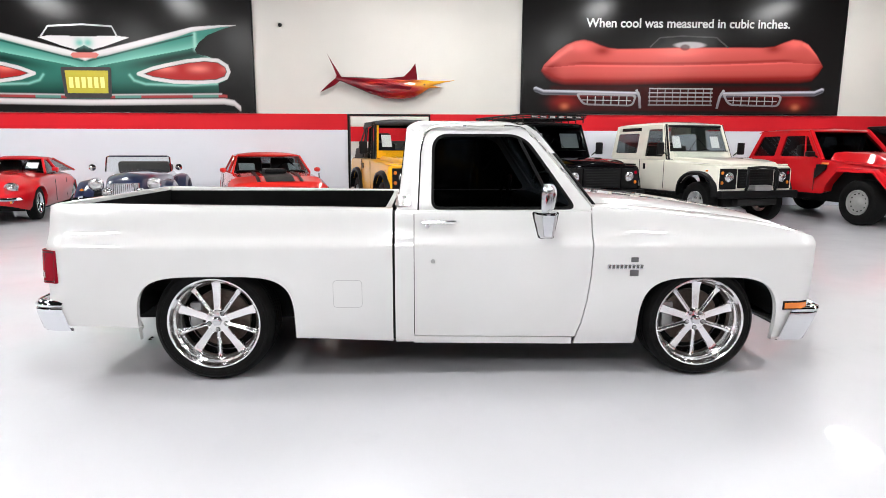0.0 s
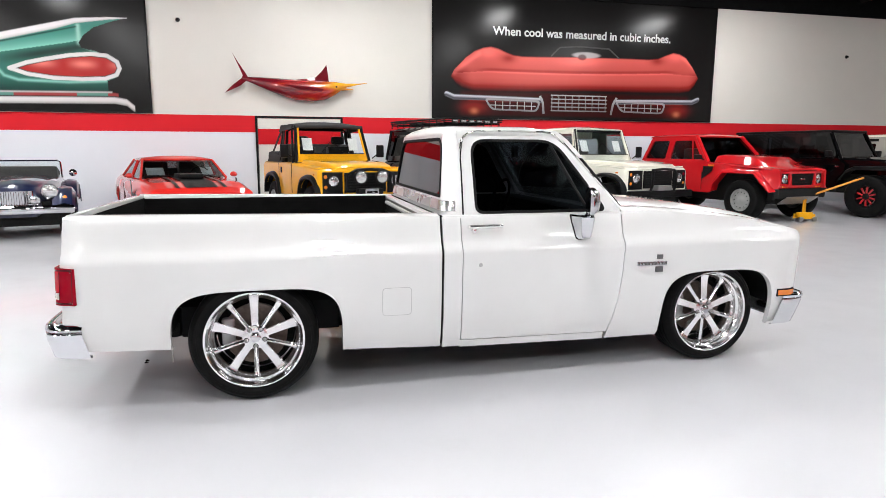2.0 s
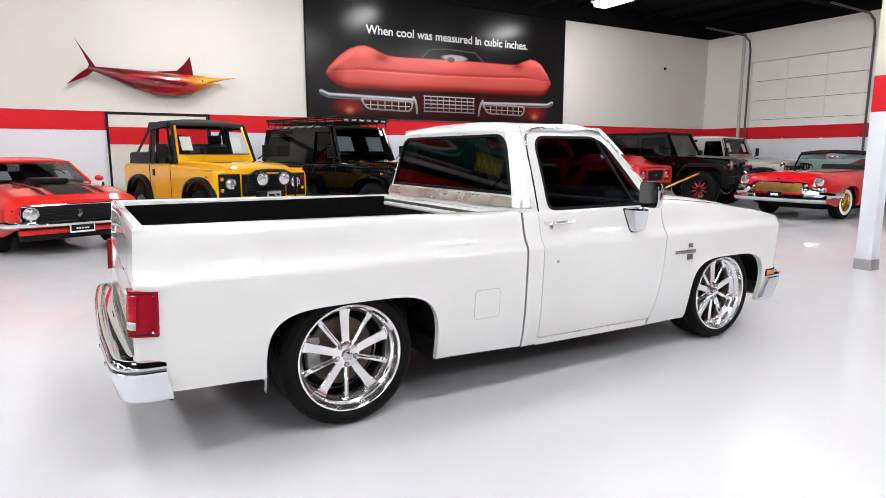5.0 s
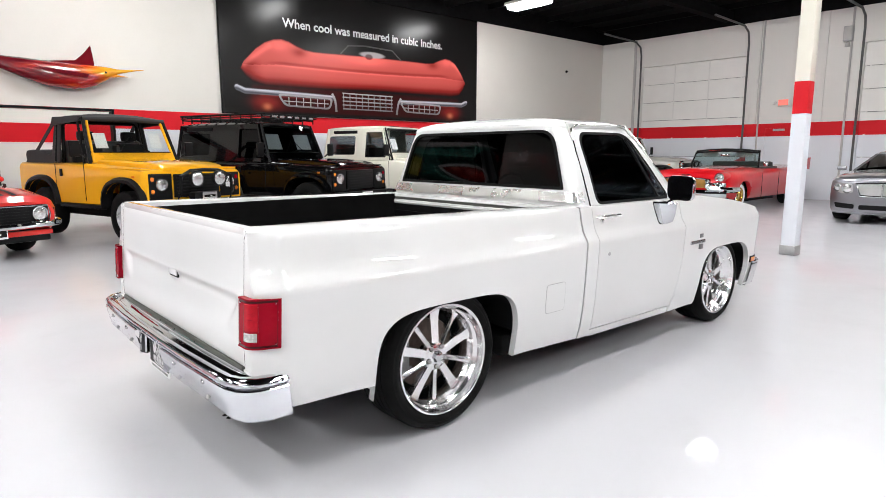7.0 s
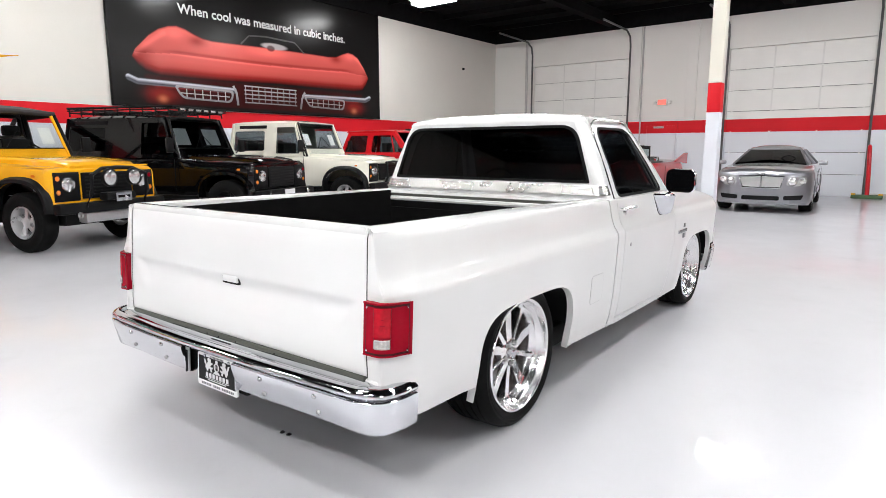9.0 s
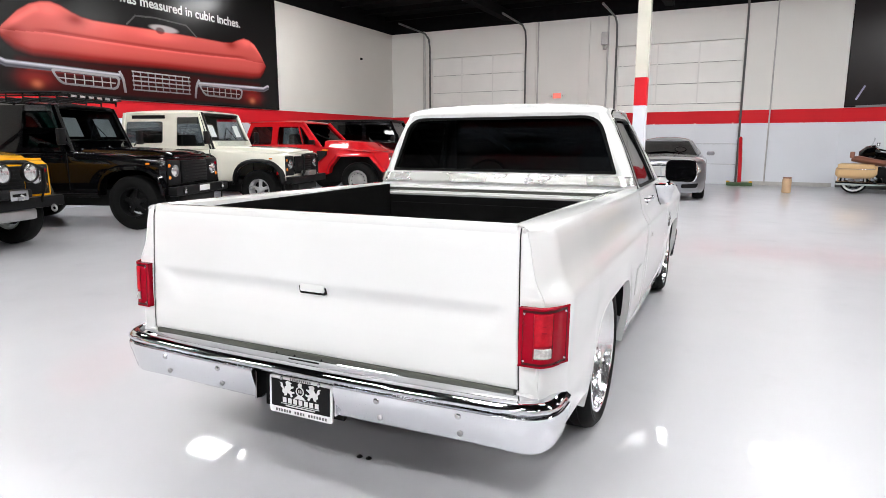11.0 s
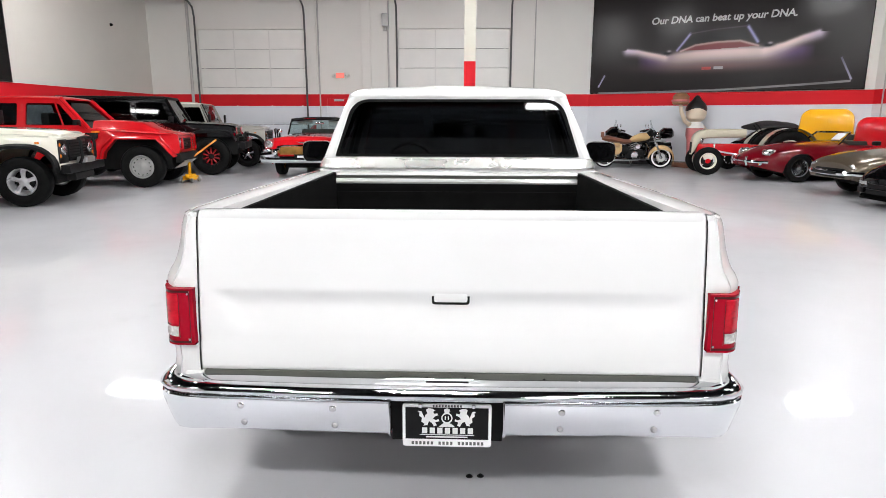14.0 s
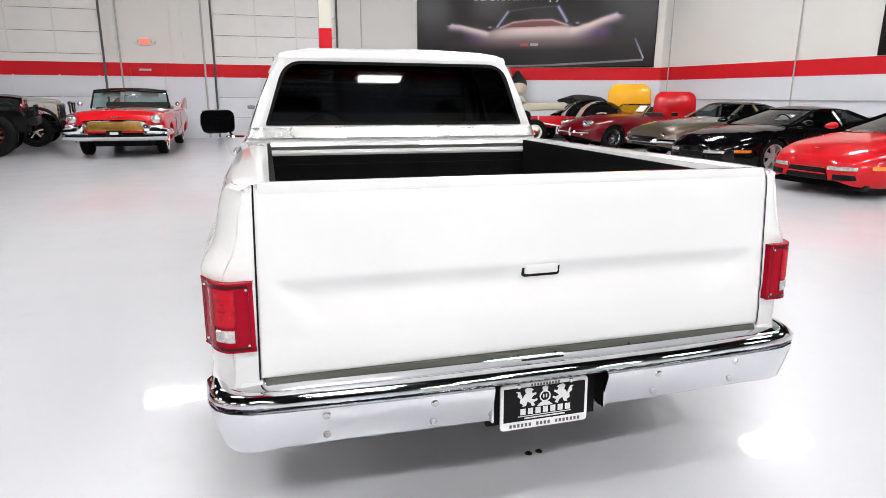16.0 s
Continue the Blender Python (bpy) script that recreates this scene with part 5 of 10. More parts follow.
# ---- parked cars: each has x ahead, y to its left, origin on the floor under the front axle ----
def hull(xs, base, top, width, arches=(), profile=((0.0, 0.93), (0.15, 0.98), (0.5, 1.0), (0.8, 0.985), (0.93, 0.95), (1.0, 0.88)), crown=0.02, flat_in=0.5):
    """A car's body skin: stations along x with a bottom, a top and a half-width, open over the wheels."""
    cols = sorted({*xs, *[a[0] - a[1] * math.cos(math.pi * i / 16) for a in arches for i in range(17)]})
    rows = []
    for x in cols:
        b, t, w = poly(base, x), poly(top, x), poly(width, x)
        lift = max([arch(x, *a) for a in arches] or [-9])
        side = []
        for f, k in profile:
            side.append((w * k, max(b + f * (t - b), min(lift, t - 0.02))))
        half = side + [(w * flat_in, t + crown * 0.75), (0.0, t + crown)]
        rows.append([(x, -y, z) for y, z in half] + [(x, y, z) for y, z in reversed(half[:-1])])
    bm = bmesh.new()
    add_grid(bm, rows)
    for r in (0, -1):
        vs = [bm.verts.new(p) for p in rows[r]]
        bm.faces.new(vs)
    return bm


def greenhouse(car, paint, glass, base_x, top_x, base_w, top_w, zb, zt, posts=(), roof_mat=None, post_r=0.022, crown=0.03, name="roof", screen_mat=None, rear_glass=True, side_glass=True, bow=0.05):
    """Windows, pillars and roof on a belt line. base_x, top_x: (rear, front); posts: shares from rear to front."""
    (br, bf), (tr, tf) = base_x, top_x
    roof_mat = roof_mat or paint
    B = {"rr": (br, -base_w, zb), "fr": (bf, -base_w * 0.93, zb), "fl": (bf, base_w * 0.93, zb), "rl": (br, base_w, zb)}
    T = {"rr": (tr, -top_w, zt), "fr": (tf, -top_w * 0.95, zt), "fl": (tf, top_w * 0.95, zt), "rl": (tr, top_w, zt)}
    def sheet(a, b, c, d, bow):
        rows = []
        for i in range(5):
            u = i / 4
            lo, hi = Vector(a).lerp(Vector(b), u), Vector(d).lerp(Vector(c), u)
            k = 4 * u * (1 - u)
            rows.append([tuple(lo + Vector(bow) * k), tuple(lo.lerp(hi, 0.5) + Vector(bow) * k), tuple(hi + Vector(bow) * k)])
        bm = bmesh.new()
        add_grid(bm, rows)
        return bm
    part("windscreen", sheet(B["fr"], B["fl"], T["fl"], T["fr"], (bow, 0, 0)), screen_mat or glass, car)
    if rear_glass:
        part("rear_window", sheet(B["rr"], B["rl"], T["rl"], T["rr"], (-0.03, 0, 0)), glass, car)
    for s in ("r", "l"):
        if side_glass:
            part("side_window", sheet(B["r" + s], B["f" + s], T["f" + s], T["r" + s], (0, 0, 0)), glass, car)
        for e in ("r", "f"):
            part("pillar", tube([B[e + s], T[e + s]], post_r, 8), paint, car)
        for f in posts:
            p, q = Vector(B["r" + s]).lerp(Vector(B["f" + s]), f), Vector(T["r" + s]).lerp(Vector(T["f" + s]), f)
            part("pillar", tube([p, q], post_r * 1.3, 8), paint, car)
    rows = []
    n = 8
    for i in range(n + 1):
        u = i / n
        x = tr + (tf - tr) * u
        w = top_w * (1 - 0.05 * u) + 0.012
        dz = crown * (1 - (2 * u - 1) ** 4)
        rows.append([(x, -w, zt - 0.02), (x, -w - 0.004, zt), (x, -w * 0.93, zt + 0.02 + dz * 0.4), (x, -w * 0.5, zt + 0.028 + dz * 0.9), (x, 0, zt + 0.03 + dz), (x, w * 0.5, zt + 0.028 + dz * 0.9), (x, w * 0.93, zt + 0.02 + dz * 0.4), (x, w + 0.004, zt), (x, w, zt - 0.02)])
    bm = bmesh.new()
    add_grid(bm, rows, close_u=True, caps=True)
    part(name, bm, roof_mat, car)
    part("dashboard", box(bf - 0.34, bf - 0.10, -base_w * 0.84, base_w * 0.84, zb - 0.2, zb + 0.035, 0.02), MAT_BLACK, car)
    part("headlining", box(min(tr, tf) + 0.06, max(tr, tf) - 0.06, -top_w * 0.88, top_w * 0.88, zt - 0.012, zt - 0.002), MAT_DARK, car)
    part("rear_bench", box(tr * 0.85 + tf * 0.15 - 0.12, tr * 0.85 + tf * 0.15 + 0.04, -base_w * 0.8, base_w * 0.8, zb - 0.3, zb + 0.5 * (zt - zb), 0.04), MAT_LEATHER, car)
    part("seat", box(tr * 0.55 + tf * 0.45 - 0.25, tr * 0.55 + tf * 0.45 - 0.05, -base_w * 0.75, -base_w * 0.12, zb - 0.25, zb + 0.28, 0.05), MAT_LEATHER, car)
    part("seat", box(tr * 0.55 + tf * 0.45 - 0.25, tr * 0.55 + tf * 0.45 - 0.05, base_w * 0.12, base_w * 0.75, zb - 0.25, zb + 0.28, 0.05), MAT_LEATHER, car)
    bm = bmesh.new()
    add_lathe(bm, [(0.17 + 0.012 * math.cos(a), 0.012 * math.sin(a)) for a in [k * math.pi / 3 for k in range(6)]], 18, "x", (0, 0, 0), True)
    bmesh.ops.transform(bm, matrix=pose(bf - 0.35, base_w * 0.42, zb + 0.04, 0, 25, 0), verts=bm.verts)
    part("steering_wheel", bm, MAT_BLACK, car)


def lamp(car, x, y, z, r, mat=None, ring=None, name="headlight", tilt=0.0):
    h = part(name, lathe([(0, 0.012), (r * 0.6, 0.008), (r * 0.9, -0.004), (r * 0.92, -0.03)], 18, "x", (x, y, z)), mat or MAT_CLEAR_LENS, car)
    if ring is not False:
        part("bezel", lathe([(r * 0.9, -0.02), (r * 0.92, 0.006), (r, 0.008), (r * 1.08, -0.004), (r * 1.08, -0.04)], 20, "x", (x, y, z)), ring or MAT_CHROME, h)
    return h


def faired_lamp(car, x, y, z, r, long=1.5, mat=None):
    """A lamp lens that lies along the wing like half an egg."""
    return part("headlight", lathe([(r * math.sin(a), r * long * math.cos(a)) for a in [k * math.pi / 10 for k in range(11)]], 16, "x", (x, y, z)), mat or MAT_CLEAR_LENS, car)


def wheels(car, wheelbase, track, r, rim, width, spokes=5, rim_mat=None, rear_r=None, **kw):
    for x, rr in ((0.0, r), (-wheelbase, rear_r or r)):
        for s in (-1, 1):
            wheel(car, x, s * track / 2, rr, rim, width, s, spokes, rim_mat, seg=24, **kw)


def flare(car, x, y, a, z0, top, mat, s, out=0.07, n=2.6):
    """A wheel-arch lip that stands out from the body."""
    rows = []
    for i in range(15):
        u = -1 + 2 * i / 14
        xx = x + a * math.sin(u * math.pi / 2)
        zz = max(z0, arch(xx, x, a * 1.0001, z0, top, n))
        k = 1.14
        xo, zo = x + (xx - x) * k, z0 + (zz - z0) * (1 + 0.09 / max(0.2, top - z0))
        rows.append([(xx, s * (y + out), zz), (xx, s * (y - 0.10), zz), (xo, s * (y - 0.02), zo), (xo * 0.5 + xx * 0.5, s * (y + out * 0.9), (zz + zo) / 2)])
    bm = bmesh.new()
    add_grid(bm, rows, close_u=True, caps=True)
    part("arch_flare", bm, mat, car)


def door_lines(car, xs, y, z0, z1, mat=None):
    for s in (-1, 1):
        for x in xs:
            part("door_joint", box(x - 0.004, x + 0.004, s * y - 0.004, s * y + 0.004, z0, z1), mat or MAT_GAP, car)


def paper(car, x, y, z, w=0.2, h=0.27, rx=0, rz=90, ry=-30):
    bm = panel([(-w / 2, -h / 2), (w / 2, -h / 2), (w / 2, h / 2), (-w / 2, h / 2)], (), lambda u, v: (0, u, v), 0.002, (-1, 0, 0))
    bmesh.ops.transform(bm, matrix=pose(x, y, z, 0, ry, 0), verts=bm.verts)
    part("price_sheet", bm, MAT_PAPER, car, "white price sheet behind the glass")


def offroader(name, m, label, paint, wb=2.36, roof="hard", wheel_mat=None, r=0.40, roof_mat=None, rear_over=0.72, flare_mat=None, guard="bar", glass=None, rack=False, grille_mat=None, rim=0.215, hgt=1.98, spokes=5, spoke_w=0.34, ring_mat=None):
    """A boxy two-door off-roader with upright glass, flat wings and black arches."""
    car = thing(name, m, label, "off-road car", "parked cars along the wall")
    flare_mat = flare_mat or MAT_BLACK
    glass = glass or MAT_GLASS
    W, ZB = 0.86, 1.20
    back = -wb - rear_over
    arches = ((0.0, 0.52, 0.5, 0.93, 2.4), (-wb, 0.52, 0.5, 0.93, 2.4))
    xs = [back, back + 0.02, -1.55, -1.0, -0.95, 0.46, 0.52, 0.55]
    part("body", hull(xs, [(back, 0.56), (0.55, 0.58)], [(back, ZB), (-1.02, ZB), (-0.98, ZB - 0.01), (0.5, ZB - 0.09), (0.55, ZB - 0.12)], [(back, W), (0.46, W), (0.55, W - 0.03)], arches,
                      ((0.0, 0.99), (0.2, 1.0), (0.6, 1.0), (0.88, 0.995), (0.96, 0.975), (1.0, 0.93)), 0.012), paint, car)
    rows = []
    for x, z, w in ((-1.0, ZB + 0.045, 0.66), (-0.95, ZB + 0.055, 0.66), (-0.4, ZB + 0.045, 0.63), (0.2, ZB + 0.015, 0.58), (0.46, ZB - 0.025, 0.55), (0.52, ZB - 0.06, 0.54)):
        rows.append([(x, -w, ZB - 0.13), (x, -w, z - 0.025), (x, -w + 0.03, z), (x, 0, z + 0.012), (x, w - 0.03, z), (x, w, z - 0.025), (x, w, ZB - 0.13)])
    bm = bmesh.new()
    add_grid(bm, rows, caps=True)
    part("bonnet", bm, paint, car)
    gm = grille_mat or MAT_BLACK
    g = part("grille", box(0.54, 0.575, -0.40, 0.40, 0.70, 1.05, 0.01), gm, car)
    for k in range(6):
        part("grille_bar", box(0.575, 0.585, -0.36, 0.36, 0.74 + k * 0.048, 0.76 + k * 0.048), MAT_DARK if gm is MAT_BLACK else gm, g)
    for s in (-1, 1):
        p = part("lamp_panel", box(0.545, 0.562, min(s * 0.43, s * 0.80), max(s * 0.43, s * 0.80), 0.68, 1.06, 0.006), MAT_BLACK, car)
        lamp(car, 0.568, s * 0.60, 0.90, 0.09)
        lamp(car, 0.566, s * 0.745, 0.98, 0.036, MAT_AMBER if s < 0 else MAT_RED_LENS, False, "side_light")
        lamp(car, 0.566, s * 0.745, 0.80, 0.036, MAT_AMBER, False, "indicator")
        for x in (0.0, -wb):
            flare(car, x, W - 0.005, 0.50, 0.52, 0.93, flare_mat, s)
        part("wing_top", box(-0.9, 0.45, min(s * 0.68, s * 0.84), max(s * 0.68, s * 0.84), ZB - 0.085, ZB - 0.062, 0.008), paint, car)
        mr = part("mirror", box(-1.0, -0.95, s * 1.0 - 0.08, s * 1.0 + 0.08, 1.30, 1.55, 0.02), MAT_BLACK, car)
        part("mirror_arm", tube([(-0.98, s * 0.82, 1.28), (-0.97, s * 0.93, 1.36)], 0.012, 6), MAT_BLACK, mr)
        part("sill_step", box(-wb + 0.55, -0.55, min(s * 0.80, s * 0.87), max(s * 0.80, s * 0.87), 0.50, 0.56, 0.01), MAT_BLACK, car)
        part("side_marker", box(0.25, 0.31, s * 0.862 - 0.004, s * 0.862 + 0.004, 1.0, 1.03), MAT_AMBER, car)
        part("door_handle", box(-1.74, -1.67, s * 0.863 - 0.010, s * 0.863 + 0.010, 0.99, 1.11, 0.006), MAT_BLACK, car)
    door_lines(car, (-1.02, -1.88), W + 0.001, 0.62, 1.19)
    bumper = part("front_bumper", box(0.58, 0.72, -0.86, 0.86, 0.52, 0.66, 0.02), MAT_BLACK, car)
    part("skid_plate", box(0.50, 0.66, -0.45, 0.45, 0.38, 0.515, 0.03), MAT_STEEL if paint is MAT_YELLOW else MAT_DARK, car)
    if guard == "bar":
        for s in (-1, 1):
            part("guard_tube", tube([(0.68, s * 0.33, 0.62), (0.74, s * 0.33, 0.75), (0.74, s * 0.33, 1.0), (0.70, s * 0.30, 1.08)], 0.026, 8), MAT_BLACK, bumper)
        part("guard_tube", tube([(0.70, -0.31, 1.07), (0.71, 0, 1.09), (0.70, 0.31, 1.07)], 0.026, 8), MAT_BLACK, bumper)
        part("winch", box(0.60, 0.78, -0.2, 0.2, 0.66, 0.76, 0.03), MAT_STEEL, bumper)
    if guard == "lamps":
        for s in (-1, 1):
            part("guard_tube", tube([(0.70, s * 0.48, 0.60), (0.80, s * 0.46, 0.78), (0.80, s * 0.44, 1.02), (0.76, s * 0.25, 1.10), (0.76, 0, 1.11)], 0.028, 8), MAT_BLACK, bumper)
            lamp(car, 0.86, s * 0.20, 0.98, 0.115, None, MAT_BLACK, "spot_lamp")
            part("shackle", lathe([(0.035, -0.012), (0.05, 0), (0.035, 0.012), (0.02, 0)], 12, "y", (0.76, s * 0.62, 0.50), True), MAT_STEEL, bumper)
        part("winch", box(0.66, 0.82, -0.24, 0.24, 0.67, 0.78, 0.03), MAT_BLACK, bumper)
        fl = part("fairlead", panel(rounded([(-0.13, 0.655), (0.13, 0.655), (0.13, 0.775), (-0.13, 0.775)], 0.015, 3), [[(-0.10, 0.70), (-0.10, 0.735), (0.10, 0.735), (0.10, 0.70)]], lambda u, v: (0.855, u, v), 0.03, (-1, 0, 0)), MAT_CHROME, bumper, "bright roller fairlead")
        part("hook", tube([(0.87, 0.0, 0.72), (0.90, 0.02, 0.70), (0.90, 0.02, 0.67), (0.88, 0.0, 0.66)], 0.012, 6), MAT_STEEL, bumper)
    if guard == "plain":
        part("plate_bar", box(0.722, 0.73, -0.16, 0.16, 0.56, 0.65), MAT_PAPER, bumper)
        for s in (-1, 1):
            lamp(car, 0.735, s * 0.62, 0.59, 0.05, None, MAT_BLACK, "fog_lamp")
    top_z = hgt - 0.06
    rb, rt = (back + 0.04, back + 0.12)
    if roof == "soft":
        # open rear with a folded canvas, a canvas lid over the seats
        greenhouse(car, MAT_BLACK, MAT_GLASS, (-1.95, -1.0), (-1.98, -1.28), 0.80, 0.70, ZB + 0.02, top_z, (), MAT_CANVAS, rear_glass=False, side_glass=False, crown=0.06)
        for s in (-1, 1):
            part("canvas_post", panel([(-2.10, ZB), (-1.84, ZB), (-1.88, top_z - 0.02), (-2.06, top_z - 0.02)], (), lambda u, v, s=s: (u, s * (0.805 - (v - ZB) * 0.13), v), 0.02, (0, -s, 0)), MAT_CANVAS, car)
            part("canvas_side", panel([(-2.96, ZB), (-2.05, ZB), (-2.05, ZB + 0.12), (-2.35, ZB + 0.15), (-2.60, ZB + 0.22), (-2.86, ZB + 0.17)], (), lambda u, v, s=s: (u, s * (0.80 - (v - ZB) * 0.13), v), 0.015, (0, -s, 0)), MAT_CANVAS, car)
            part("canvas_strap", panel([(-2.66, ZB + 0.20), (-2.56, ZB + 0.20), (-2.02, top_z - 0.03), (-2.08, top_z + 0.02)], (), lambda u, v, s=s: (u, s * (0.80 - (v - ZB) * 0.13), v), 0.015, (0, -s, 0)), MAT_CANVAS, car)
            part("canvas_skirt", panel([(-2.08, top_z - 0.11), (-1.30, top_z - 0.06), (-1.27, top_z + 0.02), (-2.08, top_z + 0.03)], (), lambda u, v, s=s: (u, s * (0.745 - (v - top_z) * 0.3), v), 0.03, (0, -s, 0)), MAT_CANVAS, car)
            part("door_window_frame", tube([(-1.10, s * 0.80, ZB), (-1.33, s * 0.73, top_z - 0.06)], 0.022, 6), MAT_BLACK, car)
            part("screen_side", tube([(-0.99, s * 0.71, ZB + 0.02), (-1.24, s * 0.64, top_z - 0.04)], 0.022, 8), paint, car)
        part("canvas_edge", tube([(-1.25, -0.70, top_z - 0.02), (-1.22, 0, top_z), (-1.25, 0.70, top_z - 0.02)], 0.04, 8), MAT_CANVAS, car)
        for s in (-1, 1):
            st = part("seat", box(-1.86, -1.68, s * 0.38 - 0.23, s * 0.38 + 0.23, 0.95, ZB + 0.33, 0.06), MAT_BLACK, car)
            part("headrest", box(-1.86, -1.74, s * 0.38 - 0.13, s * 0.38 + 0.13, ZB + 0.36, ZB + 0.53, 0.05), MAT_BLACK, st)
        part("roll_bar", tube([(-1.95, -0.68, ZB), (-1.96, -0.64, top_z - 0.10), (-1.96, -0.58, top_z - 0.05), (-1.96, 0.58, top_z - 0.05), (-1.96, 0.64, top_z - 0.10), (-1.95, 0.68, ZB)], 0.03, 8), MAT_BLACK, car)
        part("folded_top", box(back + 0.05, -2.3, -0.78, 0.78, ZB, ZB + 0.22, 0.08), MAT_CANVAS, car, "folded black canvas top")
    else:
        greenhouse(car, paint, glass, (rb, -1.0), (rt, -1.26), 0.82, 0.72, ZB + 0.02, top_z, (), roof_mat or paint, 0.035, 0.05, screen_mat=MAT_SMOKE if paint is MAT_BLACK_PAINT else MAT_GLASS)
        for s in (-1, 1):
            # solid quarter panels between the windows
            part("side_panel", panel([(rb, ZB), (-1.05, ZB), (-1.30, top_z), (rt, top_z)], [rounded([(rb + 0.10, ZB + 0.12), (rb + 0.95, ZB + 0.12), (rb + 0.95, top_z - 0.17), (rb + 0.12, top_z - 0.17)], 0.05, 4), rounded([(-1.78, ZB + 0.06), (-1.14, ZB + 0.06), (-1.30, top_z - 0.09), (-1.78, top_z - 0.09)], 0.03, 4)],
                  lambda u, v, s=s: (u, s * (0.825 - (v - ZB) * 0.10 / (top_z - ZB)), v), 0.02, (0, -s, 0)), paint, car)
            part("alpine_window", box(rb + 0.25, rb + 1.0, s * 0.742 - 0.006, s * 0.742 + 0.006, top_z - 0.115, top_z - 0.045, 0.003), MAT_BLACK, car)
    for s in (-1, 1):
        part("screen_frame", tube([(-0.985, s * 0.77, ZB), (-1.25, s * 0.69, top_z)], 0.028, 8), MAT_BLACK, car)
        part("wiper", tube([(-1.04, s * 0.25, ZB + 0.17), (-1.12, s * 0.02, ZB + 0.42)], 0.007, 5), MAT_BLACK, car)
        if rack:
            paper(car, -1.235, s * 0.42, ZB + 0.38, 0.42, 0.32, ry=-22)
        else:
            paper(car, -1.17, s * 0.48, ZB + 0.36, 0.2, 0.26, ry=-22)
    lean = lambda z: -0.985 - 0.28 * (z - ZB - 0.02) / (top_z - ZB - 0.02)
    part("scuttle", panel([(-0.79, ZB + 0.01), (0.79, ZB + 0.01), (0.765, ZB + 0.17), (-0.765, ZB + 0.17)], (), lambda u, v: (lean(v), u, v), 0.03, (-1, 0, 0)), paint, car)
    for s in (-1, 1):
        part("scuttle_vent", panel([(s * 0.10, ZB + 0.075), (s * 0.62, ZB + 0.075), (s * 0.62, ZB + 0.125), (s * 0.10, ZB + 0.125)], (), lambda u, v: (lean(v) + 0.006, u, v), 0.004, (-1, 0, 0)), paint, car)
    part("screen_rubber", tube([(lean(ZB + 0.175) + 0.004, -0.765, ZB + 0.175), (lean(ZB + 0.175) + 0.004, 0.765, ZB + 0.175)], 0.010, 6), MAT_BLACK, car)
    part("screen_header", tube([(lean(top_z - 0.03), -0.70, top_z - 0.03), (lean(top_z - 0.03), 0.70, top_z - 0.03)], 0.026, 8), MAT_BLACK, car)
    if rack:
        zr = hgt + 0.03
        rk = part("roof_rack", tube([(back + 0.1, -0.72, zr + 0.1), (-1.1, -0.72, zr + 0.1), (-1.1, 0.72, zr + 0.1), (back + 0.1, 0.72, zr + 0.1), (back + 0.1, -0.72, zr + 0.1)], 0.022, 6), MAT_BLACK, car, "black tube roof rack")
        for k in range(9):
            xk = back + 0.15 + k * (-1.2 - back) / 8.5
            part("rack_bar", tube([(xk, -0.72, zr + 0.02), (xk, 0.72, zr + 0.02)], 0.018, 6), MAT_BLACK, rk)
            for s in (-1, 1):
                part("rack_post", tube([(xk, s * 0.72, zr - 0.05), (xk, s * 0.72, zr + 0.1)], 0.014, 5), MAT_BLACK, rk)
        part("rack_rail", tube([(back + 0.1, -0.72, zr + 0.055), (-1.1, -0.72, zr + 0.055), (-1.1, 0.72, zr + 0.055), (back + 0.1, 0.72, zr + 0.055)], 0.014, 6), MAT_BLACK, rk)
        for k in range(6):
            rl = part("rack_lamp", box(-1.10, -1.055, -0.60 + k * 0.205, -0.45 + k * 0.205, zr + 0.025, zr + 0.085, 0.012), MAT_BLACK, rk)
            part("lens", box(-1.054, -1.050, -0.585 + k * 0.205, -0.465 + k * 0.205, zr + 0.038, zr + 0.072), MAT_CLEAR_LENS, rl)
    wheels(car, wb, 1.50, r, rim, 0.26, spokes, wheel_mat, dish=0.05, spoke_w=spoke_w, hub_r=0.34, ring_mat=ring_mat)
    part("underbody", box(back + 0.1, 0.4, -0.55, 0.55, 0.34, 0.6), MAT_DARK, car)
    return car


def axle(px, py, yaw, track=1.5):
    """The pose of a car whose right front tyre meets the floor at px, py."""
    c, s = math.cos(radians(yaw)), math.sin(radians(yaw))
    return pose(px - s * track / 2, py + c * track / 2, 0, 0, 0, yaw)


offroader("yellow_offroader", axle(-0.66, 11.66, -72.5), "yellow soft-top off-roader with winch and spot lamps", MAT_YELLOW, 2.36, "soft", guard="lamps")
offroader("black_offroader", axle(2.40, 11.74, -70), "glossy black long off-roader with a roof rack", MAT_BLACK_PAINT, 2.79, "hard", MAT_BLACK, 0.42, rack=True, flare_mat=MAT_BLACK_PAINT, guard="plain", hgt=1.97, rim=0.23, rear_over=0.8, glass=MAT_TINT)
offroader("cream_offroader", axle(5.34, 11.92, -75), "cream-white hard-top off-roader with a black bull bar", MAT_CREAM, 2.36, "hard", guard="bar", glass=MAT_SMOKE)
offroader("old_white_offroader", axle(14.2, 11.55, -80), "old stone-grey off-roader with a cream roof and winch bumper", MAT_STONE, 2.34, "hard", MAT_CHROME, 0.40, roof_mat=MAT_CREAM, guard="lamps", hgt=1.90, glass=MAT_TINT)


